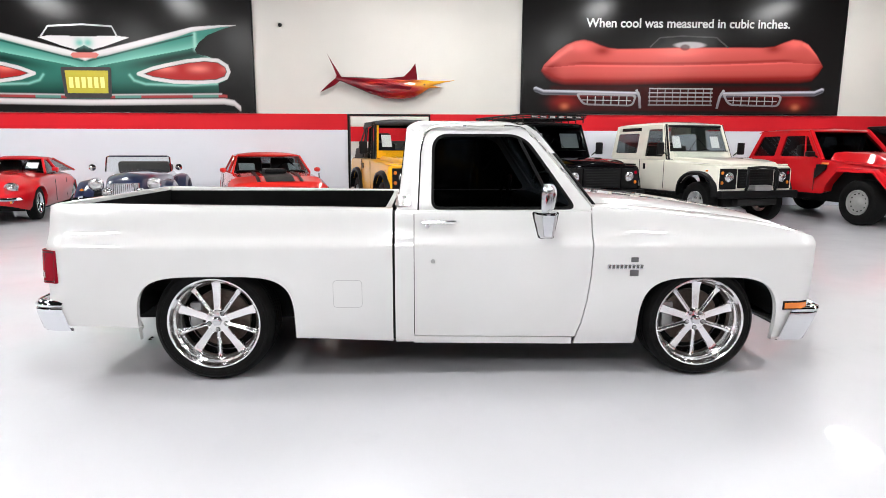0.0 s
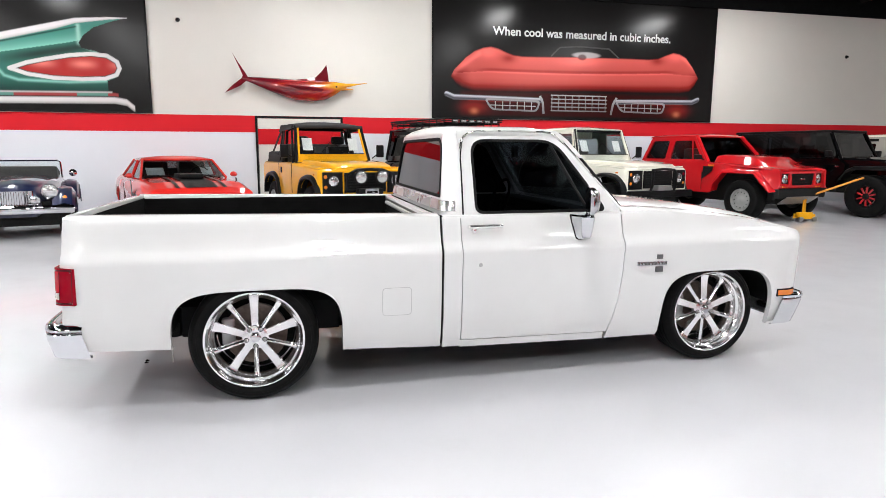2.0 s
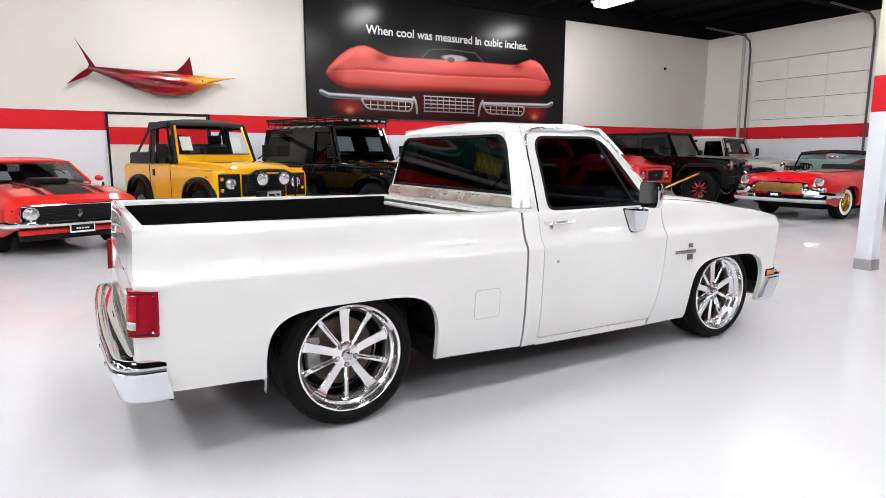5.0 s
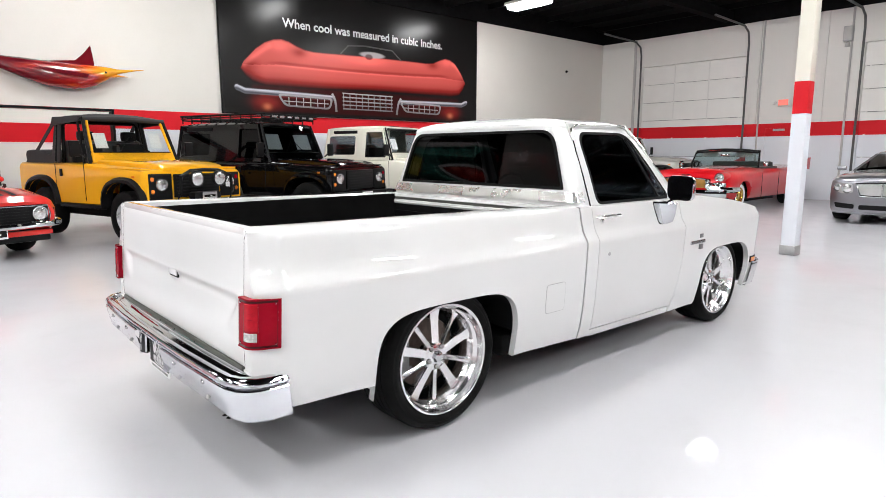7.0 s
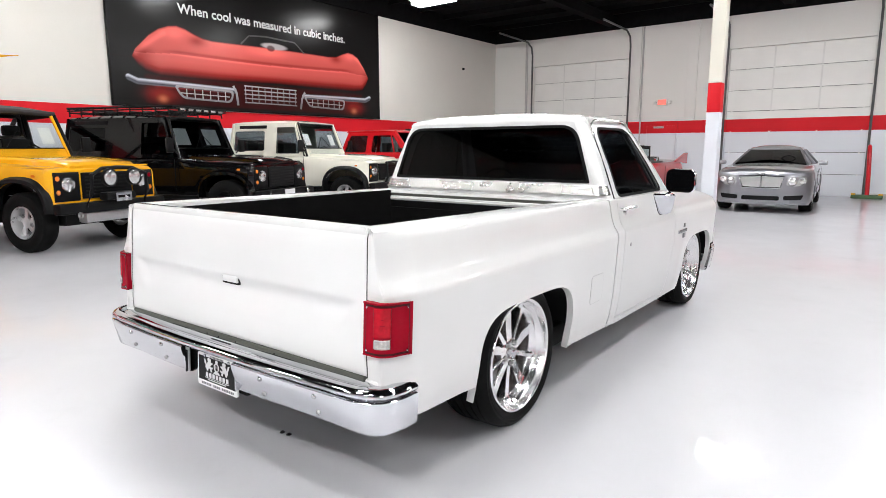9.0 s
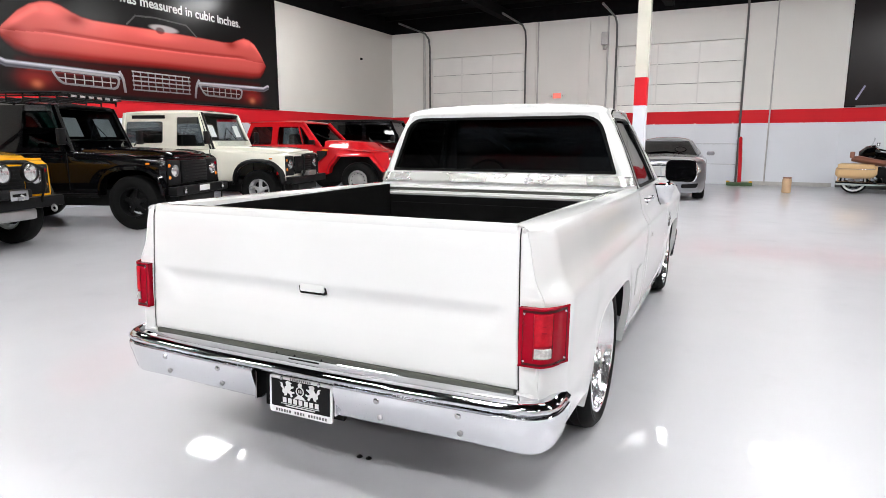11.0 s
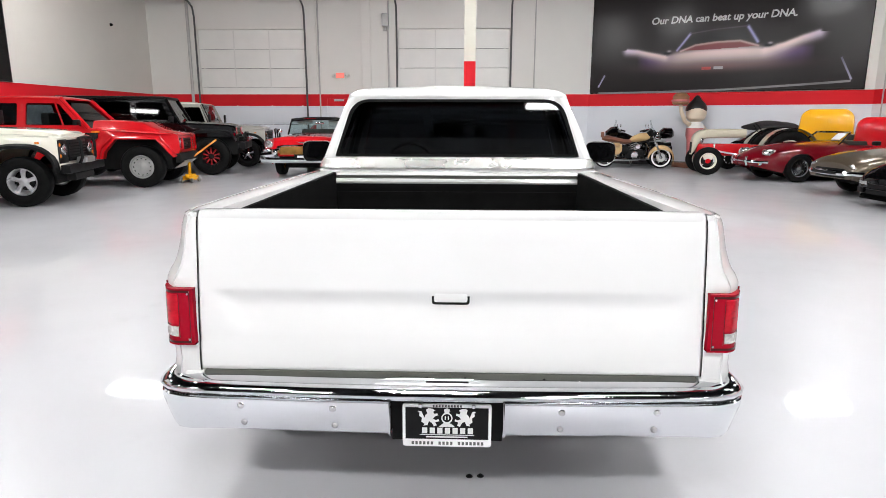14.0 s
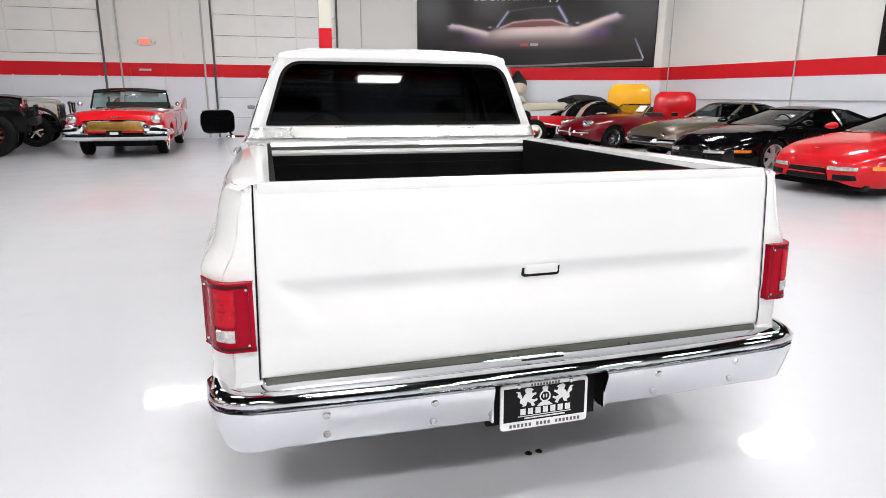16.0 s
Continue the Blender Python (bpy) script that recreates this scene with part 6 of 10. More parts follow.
def arch_lip(car, pts, y, s, mat, out=0.08, wide=0.09):
    """An angular lip that follows an arch of straight runs."""
    cx, cz = sum(p[0] for p in pts) / len(pts), min(p[1] for p in pts)
    rows = []
    for x, z in pts:
        d = Vector((x - cx, z - cz + 0.12)).normalized() * wide
        rows.append([(x, s * (y - 0.10), z), (x, s * (y + out), z), (x + d.x * 0.35, s * (y + out), z + d.y * 0.35), (x + d.x, s * (y + 0.01), z + d.y), (x + d.x, s * (y - 0.10), z + d.y)])
    bm = bmesh.new()
    add_grid(bm, rows, close_u=True, caps=True)
    part("arch_flare", bm, mat, car)


def military_truck():
    car = thing("red_offroad_truck", axle(8.30, 11.56, -79, 1.62), "angular red off-road truck on grey steel wheels", "off-road car", "parked cars along the wall")
    W, wb = 0.95, 3.0
    front = [(-0.70, 0.60), (-0.66, 0.74), (-0.44, 0.99), (0.34, 0.99), (0.72, 0.68), (0.80, 0.62)]
    rear = [(-3.62, 0.62), (-3.58, 0.74), (-3.38, 0.99), (-2.62, 0.99), (-2.42, 0.74), (-2.38, 0.60)]
    side = [(-3.86, 0.70), (-3.72, 0.62)] + rear + [(-2.2, 0.54), (-0.86, 0.54)] + front + [(0.90, 0.66), (0.98, 0.76), (0.95, 1.05), (0.88, 1.085), (-0.90, 1.20), (-3.82, 1.22), (-3.92, 1.12)]
    for s in (-1, 1):
        part("body_side", panel(side, (), lambda u, v, s=s: (u, s * (W + 0.03 * smoothstep(0.55, 0.95, v) - 0.06 * smoothstep(1.0, 1.22, v) - 0.10 * smoothstep(0.55, 1.0, u)), v), 0.06, (0, -s, 0)), MAT_RED, car)
        for pts in (front, rear):
            arch_lip(car, pts, W + 0.02, s, MAT_RED)
        part("arch_lining", box(-0.62, 0.60, min(s * 0.60, s * 0.64), max(s * 0.60, s * 0.64), 0.45, 1.02), MAT_DARK, car)
        part("arch_lining", box(-3.6, -2.4, min(s * 0.60, s * 0.64), max(s * 0.60, s * 0.64), 0.45, 1.02), MAT_DARK, car)
    # deck of the bonnet with its broad raised middle
    rows = []
    for x, e, m in ((-0.96, 1.205, 1.36), (-0.80, 1.195, 1.375), (-0.30, 1.165, 1.355), (-0.02, 1.145, 1.32), (0.12, 1.135, 1.235), (0.30, 1.125, 1.17), (0.70, 1.10, 1.12), (0.90, 1.085, 1.10), (0.965, 1.05, 1.06)):
        w = W - 0.04 - 0.08 * smoothstep(0.3, 0.95, x)
        k = 0.62 - 0.10 * smoothstep(-0.9, 0.6, x)
        half = [(w, e - 0.02), (w - 0.05, e + 0.005), (k + 0.08, e + 0.012), (k, m - 0.015), (k - 0.05, m), (0.0, m + 0.008)]
        rows.append([(x, -y, z) for y, z in half] + [(x, y, z) for y, z in reversed(half[:-1])])
    bm = bmesh.new()
    add_grid(bm, rows)
    part("bonnet", bm, MAT_RED, car, angle=24)
    for s in (-1, 1):
        part("bonnet_duct", box(-0.30, -0.16, s * 0.40 - 0.07, s * 0.40 + 0.07, 1.345, 1.362, 0.006), MAT_BLACK, car)
    # front: red surround, black grille between deep-set lamps
    holes = [[(-0.40, 0.76), (-0.44, 1.0), (0.44, 1.0), (0.40, 0.76)]] + [[(s * 0.50, 0.78), (s * 0.50, 1.0), (s * 0.76, 1.0), (s * 0.76, 0.80)] for s in (-1, 1)]
    part("nose_panel", panel([(-0.84, 0.70), (0.84, 0.70), (0.86, 1.05), (-0.86, 1.05)], holes, lambda u, v: (0.975 - 0.10 * abs(u) ** 2, u, v), 0.06, (-1, 0, 0)), MAT_RED, car)
    part("grille", box(0.86, 0.90, -0.46, 0.46, 0.74, 1.02), MAT_BLACK, car)
    for k in range(3):
        part("grille_bar", box(0.90, 0.93, -0.42, 0.42, 0.80 + k * 0.07, 0.815 + k * 0.07), MAT_DARK, car)
    part("grille_emblem", box(0.93, 0.945, -0.09, 0.09, 0.87, 0.90, 0.004), MAT_CHROME, car)
    for s in (-1, 1):
        part("lamp_panel", box(0.84, 0.86, s * 0.63 - 0.15, s * 0.63 + 0.15, 0.76, 1.02), MAT_BLACK, car)
        lamp(car, 0.90, s * 0.62, 0.89, 0.088)
        part("indicator", box(0.90, 0.925, s * 0.62 - 0.10, s * 0.62 + 0.10, 0.715, 0.755, 0.008), MAT_AMBER, car)
        part("side_vent", panel([(-1.04, 0.84), (-0.78, 1.02), (-0.78, 1.12), (-1.04, 1.12)], (), lambda u, v, s=s: (u, s * (W + 0.038 - 0.06 * smoothstep(1.0, 1.22, v)), v), 0.03, (0, -s, 0)), MAT_BLACK, car)
        part("side_marker", box(-0.90, -0.74, s * 0.955 - 0.008, s * 0.955 + 0.008, 1.12, 1.16, 0.004), MAT_AMBER, car)
        mr = part("mirror", box(-1.16, -1.06, s * 1.06 - 0.09, s * 1.06 + 0.09, 1.27, 1.38, 0.03), MAT_BLACK, car)
        part("mirror_arm", tube([(-1.11, s * 0.88, 1.26), (-1.11, s * 0.98, 1.31)], 0.016, 6), MAT_BLACK, mr)
        # cabin side: red frame with two glazed openings and a vent bar
        outline = [(-3.10, 1.20), (-0.97, 1.20), (-1.50, 1.79), (-2.92, 1.79)]
        back = rounded([(-2.98, 1.27), (-2.30, 1.27), (-2.30, 1.70), (-2.84, 1.70)], 0.04, 3)
        frnt = rounded([(-2.14, 1.27), (-1.17, 1.27), (-1.54, 1.70), (-2.14, 1.70)], 0.04, 3)
        lean = lambda u, v, s=s: (u, s * (0.90 - (v - 1.2) * 0.30), v)
        part("cabin_side", panel(outline, [back, frnt], lean, 0.05, (0, -s, 0)), MAT_RED, car)
        for h in (back, frnt):
            part("side_window", panel(h, (), lambda u, v, s=s: (u, s * (0.88 - (v - 1.2) * 0.30), v), 0, None), MAT_SMOKE, car)
        part("vent_bar", tube([(-1.44, s * (0.885 - 0.07 * 0.3), 1.27), (-1.60, s * (0.885 - 0.5 * 0.3), 1.70)], 0.018, 6), MAT_RED, car)
        part("screen_pillar", tube([(-0.96, s * 0.88, 1.20), (-1.49, s * 0.72, 1.80)], 0.042, 8), MAT_RED, car)
        part("door_handle", box(-1.92, -1.80, s * 0.962 - 0.01, s * 0.962 + 0.01, 1.08, 1.11, 0.005), MAT_BLACK, car)
        part("seat", box(-1.95, -1.78, s * 0.42 - 0.24, s * 0.42 + 0.24, 0.95, 1.52, 0.06), MAT_LEATHER, car)
    part("windscreen", panel([(-0.84, 0), (0.84, 0), (0.70, 1), (-0.70, 1)], (), lambda u, v: (-0.93 - 0.54 * v - 0.06 * (u / 0.84) ** 2, u, 1.22 + 0.56 * v), 0, None), MAT_TINT, car)
    part("rear_window", panel([(-0.80, 0), (0.80, 0), (0.68, 1), (-0.68, 1)], (), lambda u, v: (-3.08 + 0.18 * v, u, 1.25 + 0.52 * v), 0, None), MAT_TINT, car)
    rows = []
    for x, dz in ((-2.98, -0.03), (-2.90, 0.0), (-2.4, 0.02), (-1.8, 0.022), (-1.53, 0.0), (-1.46, -0.03)):
        rows.append([(x, -0.74, 1.775), (x, -0.745, 1.80 + dz * 0.5), (x, -0.68, 1.825 + dz), (x, 0, 1.84 + dz), (x, 0.68, 1.825 + dz), (x, 0.745, 1.80 + dz * 0.5), (x, 0.74, 1.775)])
    bm = bmesh.new()
    add_grid(bm, rows, close_u=True, caps=True)
    part("roof", bm, MAT_RED, car)
    part("headlining", box(-2.88, -1.56, -0.66, 0.66, 1.76, 1.774), MAT_DARK, car)
    part("dashboard", box(-1.30, -1.04, -0.82, 0.82, 1.0, 1.235, 0.03), MAT_BLACK, car)
    part("load_bed", box(-3.86, -3.12, -0.84, 0.84, 1.10, 1.215, 0.01), MAT_DARK, car)
    part("rear_panel", box(-3.90, -3.86, -0.88, 0.88, 0.66, 1.20, 0.01), MAT_RED, car)
    door_lines(car, (-1.06, -2.20, -2.98), W + 0.012, 0.60, 1.04)
    part("front_bumper", panel([(-0.86, 0.50), (0.86, 0.50), (0.90, 0.69), (-0.90, 0.69)], (), lambda u, v: (1.08 - 0.12 * abs(u) ** 2, u, v), 0.18, (-1, 0, 0)), MAT_DARK, car, "black steel bumper")
    part("skid_plate", panel([(-0.5, 0.0), (0.5, 0.0), (0.6, 1.0), (-0.6, 1.0)], (), lambda u, v: (0.62 + 0.40 * v, u, 0.36 + 0.15 * v), 0.02, (0, 0, 1)), MAT_STEEL, car)
    grey = surface("grey_wheel_paint", (0.33, 0.33, 0.32), 0.45, 0.2, vary=0.12)
    wheels(car, wb, 1.62, 0.43, 0.235, 0.34, 1, grey, dish=0.03, spoke_w=0.1, hub_r=0.34)
    for w in [o for o in car.children if o.name.split(".")[0] == "wheel"]:
        part("wheel_disc", lathe([(0.07, -0.118), (0.10, -0.105), (0.155, -0.112), (0.190, -0.125), (0.205, -0.120), (0.212, -0.08), (0.212, -0.05), (0.07, -0.05)], 32), grey, w)
        for k in range(12):
            a = k * math.pi / 6
            part("vent_hole", lathe([(0, -0.002), (0.017, -0.002), (0.017, 0.004)], 10, "y", (0.172 * math.cos(a), -0.118, 0.172 * math.sin(a))), MAT_GAP, w)
    part("underbody", box(-3.6, 0.6, -0.58, 0.58, 0.36, 0.72), MAT_DARK, car)
    part("firewall", box(-1.0, 0.84, -0.58, 0.58, 0.70, 1.06), MAT_DARK, car)
    paper(car, -1.25, -0.50, 1.36, 0.34, 0.2)
    # the nose is short and drawn in between the wings
    todo = [o for o in car.children if o.type == "MESH"]
    while todo:
        ob = todo.pop()
        todo += list(ob.children)
        for v in ob.data.vertices:
            if v.co.x > 0.42:
                v.co.y *= 1 - 0.19 * smoothstep(0.45, 0.95, v.co.x)
                v.co.x = 0.42 + (v.co.x - 0.42) * 0.52
military_truck()


def lifted_offroader():
    """A tall black off-roader: narrow bonnet, slotted grille, broad flat wings, square cabin."""
    P = MAT_BLACK_PAINT
    car = thing("black_lifted_offroader", axle(11.40, 11.45, -76, 1.66), "black lifted off-roader with red-spoked wheels", "off-road car", "parked cars along the wall")
    W, wb, back = 0.80, 2.9, -3.55
    tub = [(back, 0.72), (-3.42, 0.66), (-3.36, 0.86), (-3.2, 1.06), (-2.6, 1.06), (-2.42, 0.86), (-2.38, 0.62), (-0.62, 0.62), (-0.60, 1.16), (-0.78, 1.30), (back, 1.32)]
    for s in (-1, 1):
        part("body_side", panel(tub, (), lambda u, v, s=s: (u, s * W, v), 0.05, (0, -s, 0)), P, car)
        outline = [(back, 1.32), (-0.78, 1.31), (-1.06, 1.90), (back + 0.05, 1.90)]
        wins = [rounded(q, 0.05, 3) for q in ([(back + 0.10, 1.40), (-2.72, 1.40), (-2.72, 1.80), (back + 0.14, 1.80)], [(-2.60, 1.38), (-1.86, 1.38), (-1.86, 1.81), (-2.60, 1.81)], [(-1.74, 1.38), (-0.94, 1.38), (-1.12, 1.81), (-1.74, 1.81)])]
        part("cabin_side", panel(outline, wins, lambda u, v, s=s: (u, s * (W - 0.01 - (v - 1.3) * 0.10), v), 0.04, (0, -s, 0)), P, car)
        for q in wins:
            part("side_window", panel(q, (), lambda u, v, s=s: (u, s * (W - 0.03 - (v - 1.3) * 0.10), v), 0, None), MAT_TINT, car)
        part("screen_pillar", tube([(-0.72, s * 0.73, 1.28), (-1.03, s * 0.67, 1.90)], 0.032, 8), P, car)
        # broad flat wings over the front wheels, arches behind
        for pts in ([(-0.60, 0.82), (-0.46, 1.02), (-0.30, 1.10), (0.36, 1.10), (0.56, 1.0), (0.62, 0.86)], [(-3.44, 0.84), (-3.30, 1.02), (-3.14, 1.10), (-2.62, 1.10), (-2.46, 1.0), (-2.38, 0.84)]):
            rows = []
            for x, z in pts:
                rows.append([(x, s * 0.60, z), (x, s * 0.60, z + 0.035), (x, s * 0.96, z + 0.03), (x, s * 1.0, z + 0.01), (x, s * 1.0, z - 0.05), (x, s * 0.97, z - 0.01)])
            bm = bmesh.new()
            add_grid(bm, rows, close_u=True, caps=True)
            part("wing", bm, MAT_BLACK, car)
        lamp(car, 0.61, s * 0.50, 1.10, 0.085, None, MAT_RED_RIM)
        lamp(car, 0.60, s * 0.80, 1.02, 0.04, MAT_RED_LENS, False, "indicator")
        mr = part("mirror", box(-0.92, -0.82, s * 1.0 - 0.09, s * 1.0 + 0.09, 1.33, 1.48, 0.03), MAT_BLACK, car)
        part("mirror_arm", tube([(-0.86, s * 0.80, 1.30), (-0.86, s * 0.93, 1.36)], 0.014, 6), MAT_BLACK, mr)
        part("door_handle", box(-1.72, -1.60, s * (W + 0.012) - 0.012, s * (W + 0.012) + 0.012, 1.18, 1.21, 0.006), MAT_CHROME, car)
        part("hinge", box(-0.80, -0.72, s * (W + 0.008) - 0.01, s * (W + 0.008) + 0.01, 1.10, 1.13, 0.004), MAT_CHROME, car)
        part("rock_rail", tube([(-2.3, s * 0.84, 0.56), (-0.7, s * 0.84, 0.56)], 0.035, 8), MAT_BLACK, car)
        part("bumper_hook", tube([(0.86, s * 0.30, 0.84), (0.92, s * 0.30, 0.90), (0.86, s * 0.30, 0.94)], 0.016, 6), MAT_RED_RIM, car)
        part("seat", box(-1.85, -1.68, s * 0.36 - 0.22, s * 0.36 + 0.22, 1.0, 1.62, 0.06), MAT_LEATHER, car)
    rows = []
    for x, w, z in ((-0.74, 0.70, 1.315), (-0.60, 0.69, 1.315), (0.0, 0.63, 1.295), (0.42, 0.59, 1.27), (0.56, 0.57, 1.24), (0.60, 0.565, 1.20)):
        rows.append([(x, -w, 0.95), (x, -w, z - 0.05), (x, -w + 0.04, z - 0.01), (x, -0.28, z + 0.005), (x, -0.20, z + 0.03), (x, 0.20, z + 0.03), (x, 0.28, z + 0.005), (x, w - 0.04, z - 0.01), (x, w, z - 0.05), (x, w, 0.95)])
    bm = bmesh.new()
    add_grid(bm, rows, caps=True)
    part("bonnet", bm, P, car)
    slots = [[(-0.31 + k * 0.09, 0.92), (-0.25 + k * 0.09, 0.92), (-0.25 + k * 0.09, 1.18), (-0.31 + k * 0.09, 1.18)] for k in range(7)]
    g = part("grille", panel(rounded([(-0.63, 0.86), (0.63, 0.86), (0.60, 1.23), (-0.60, 1.23)], 0.06, 3), slots, lambda u, v: (0.605, u, v), 0.04, (-1, 0, 0)), P, car, "slotted black grille")
    part("bumper", box(0.66, 0.84, -0.80, 0.80, 0.64, 0.82, 0.03), MAT_BLACK, car)
    part("winch", box(0.62, 0.82, -0.26, 0.26, 0.825, 0.95, 0.03), MAT_DARK, car)
    part("hoop", tube([(0.76, -0.42, 0.80), (0.80, -0.30, 1.06), (0.80, 0.30, 1.06), (0.76, 0.42, 0.80)], 0.03, 8), MAT_BLACK, car)
    part("windscreen", panel([(-0.70, 0), (0.70, 0), (0.65, 1), (-0.65, 1)], (), lambda u, v: (-0.74 - 0.30 * v, u, 1.32 + 0.56 * v), 0, None), MAT_SMOKE, car)
    part("rear_window", panel([(-0.66, 0), (0.66, 0), (0.62, 1), (-0.62, 1)], (), lambda u, v: (back + 0.02, u, 1.38 + 0.46 * v), 0, None), MAT_TINT, car)
    part("rear_panel", box(back, back + 0.04, -0.78, 0.78, 0.72, 1.36, 0.01), P, car)
    part("roof", box(back - 0.01, -1.02, -0.75, 0.75, 1.895, 1.96, 0.03), MAT_BLACK, car, "matt black hard top")
    part("dashboard", box(-1.05, -0.82, -0.70, 0.70, 1.15, 1.34, 0.03), MAT_BLACK, car)
    part("underbody", box(-3.4, 0.62, -0.56, 0.56, 0.50, 0.95), MAT_DARK, car)
    part("axle", tube([(0, -0.75, 0.47), (0, 0.75, 0.47)], 0.06, 8), MAT_DARK, car)
    wheels(car, wb, 1.66, 0.47, 0.24, 0.32, 10, MAT_RED_RIM, dish=0.03, spoke_w=0.15, hub_r=0.30, ring_mat=MAT_BLACK, cap=MAT_BLACK)
lifted_offroader()


def low_car(name, m, label, category, paint, wb, front, rear, base, top, width, arches, wheel_args, profile=None, crown=0.03, group="parked cars along the wall", doors=()):
    """A low car: body skin, wheels, dark underside. top and width are lines along x."""
    car = thing(name, m, label, category, group)
    xs = sorted({front, front - 0.03, front - 0.1, front - 0.22, -rear, -rear + 0.03, -rear + 0.12, *[x for x, _ in top], *[x for x, _ in width]})
    part("body", hull(xs, base, top, width, arches, profile or ((0.0, 0.90), (0.12, 0.96), (0.4, 1.0), (0.65, 0.995), (0.85, 0.95), (0.95, 0.88), (1.0, 0.80)), crown), paint, car)
    wheels(car, wb, **wheel_args)
    zf = wheel_args["r"]
    part("underbody", box(-wb + 0.35, -0.35, -0.6, 0.6, 0.16, 0.4), MAT_DARK, car)
    part("wheel_bay", box(-0.34, 0.34, -0.58, 0.58, 0.2, zf * 1.75), MAT_DARK, car)
    part("wheel_bay", box(-wb - 0.34, -wb + 0.34, -0.58, 0.58, 0.2, zf * 1.75), MAT_DARK, car)
    if doors:
        door_lines(car, doors, poly(width, doors[0]) + 0.001, 0.3, poly(top, doors[0]) - 0.1)
    return car


# muscle coupe in orange red with black stripes
car = low_car("red_muscle_coupe", axle(-3.47, 11.56, -70), "orange-red muscle coupe with black bonnet stripes", "car", MAT_ORANGE_RED, 2.75, 0.92, 3.85,
              [(-3.85, 0.45), (-3.3, 0.25), (0.5, 0.25), (0.92, 0.40)], [(-3.85, 0.88), (-3.6, 0.95), (-2.4, 0.93), (-1.1, 0.93), (-0.9, 0.93), (0.3, 0.88), (0.8, 0.80), (0.92, 0.72)],
              [(-3.85, 0.80), (-3.3, 0.91), (-1.0, 0.90), (0.4, 0.90), (0.8, 0.86), (0.92, 0.78)], ((0.0, 0.37, 0.25, 0.70, 2.4), (-2.75, 0.37, 0.25, 0.70, 2.4)), dict(track=1.52, r=0.335, rim=0.19, width=0.24, spokes=5, rim_mat=MAT_WHEEL, dish=0.03, spoke_w=0.42, hub_r=0.35), doors=(-0.55, -1.75))
greenhouse(car, MAT_ORANGE_RED, MAT_SMOKE, (-2.75, -0.62), (-2.05, -1.18), 0.79, 0.65, 0.93, 1.245, (0.55,), None, 0.022, 0.055, bow=0.12)
rows = lambda x0, x1, y0, y1: [[(x0 + (x1 - x0) * i / 8, y, poly([(-0.9, 0.972), (0.3, 0.925), (0.8, 0.846), (0.9, 0.777)], x0 + (x1 - x0) * i / 8) - 0.03 * (abs(y) / 0.7) ** 2 * 0.6) for y in (y0, (y0 + y1) / 2, y1)] for i in range(9)]
for y0, y1 in ((-0.25, 0.25), (-0.40, -0.34), (0.34, 0.40)):
    bm = bmesh.new()
    add_grid(bm, rows(-0.62, 0.82, y0, y1))
    part("bonnet_stripe", bm, MAT_BLACK, car, "black painted stripe")
part("bonnet_scoop", box(-0.55, 0.05, -0.2, 0.2, 0.94, 1.022, 0.03), MAT_BLACK, car)
part("grille", box(0.90, 0.935, -0.70, 0.70, 0.475, 0.685, 0.02), MAT_BLACK, car, "wide black grille")
part("grille_trim", tube([(0.94, -0.70, 0.47), (0.945, 0.0, 0.47), (0.94, 0.70, 0.47), (0.93, 0.72, 0.58), (0.935, 0.69, 0.69), (0.94, 0.0, 0.695), (0.935, -0.69, 0.69), (0.93, -0.72, 0.58), (0.94, -0.70, 0.47)], 0.011, 6), MAT_CHROME, car)
for k in range(5):
    part("grille_bar", box(0.935, 0.94, -0.47, 0.47, 0.505 + k * 0.036, 0.511 + k * 0.036), MAT_DARK, car)
for s in (-1, 1):
    lamp(car, 0.945, s * 0.59, 0.58, 0.095)
    for k in range(3):
        part("wing_slot", box(0.868, 0.90, s * 0.765 - 0.03, s * 0.765 + 0.03, 0.525 + k * 0.05, 0.545 + k * 0.05, 0.004), MAT_GAP, car)
    part("mirror", blob([(-0.74, 0.985, 0.03, 0.025), (-0.71, 0.985, 0.065, 0.05), (-0.64, 0.98, 0.055, 0.042), (-0.58, 0.975, 0.02, 0.016)], 10), MAT_ORANGE_RED, car).location = (0, s * 0.90, 0)
    paper(car, -0.90, s * 0.45, 1.045, 0.30 if s < 0 else 0.2, 0.24, ry=-58)
    part("side_stripe", panel([(-0.5, 0.60), (0.45, 0.62), (0.45, 0.70), (-0.42, 0.70), (-0.52, 0.92), (-0.60, 0.92)], (), lambda u, v, s=s: (u, s * 0.909, v), 0.008, (0, -s, 0)), MAT_BLACK, car)
part("front_bumper", tube([(0.55, -0.93, 0.45), (0.78, -0.91, 0.45), (0.90, -0.83, 0.45), (0.965, -0.65, 0.445), (0.985, -0.3, 0.44), (0.985, 0.3, 0.44), (0.965, 0.65, 0.445), (0.90, 0.83, 0.45), (0.78, 0.91, 0.45), (0.55, 0.93, 0.45)], 0.034, 8, flat=1.3), MAT_CHROME, car, "slim chrome bumper")
part("chin_spoiler", box(0.80, 0.90, -0.72, 0.72, 0.22, 0.30, 0.02), MAT_BLACK, car)
part("valance", box(0.84, 0.93, -0.74, 0.74, 0.30, 0.37, 0.02), MAT_ORANGE_RED, car)
plate = part("plate", box(0.992, 1.0, -0.16, 0.16, 0.30, 0.46, 0.004), MAT_PAPER, car, "dealer plate with a pale frame")
part("plate_face", box(1.0015, 1.003, -0.145, 0.145, 0.325, 0.445), MAT_BLACK, plate)
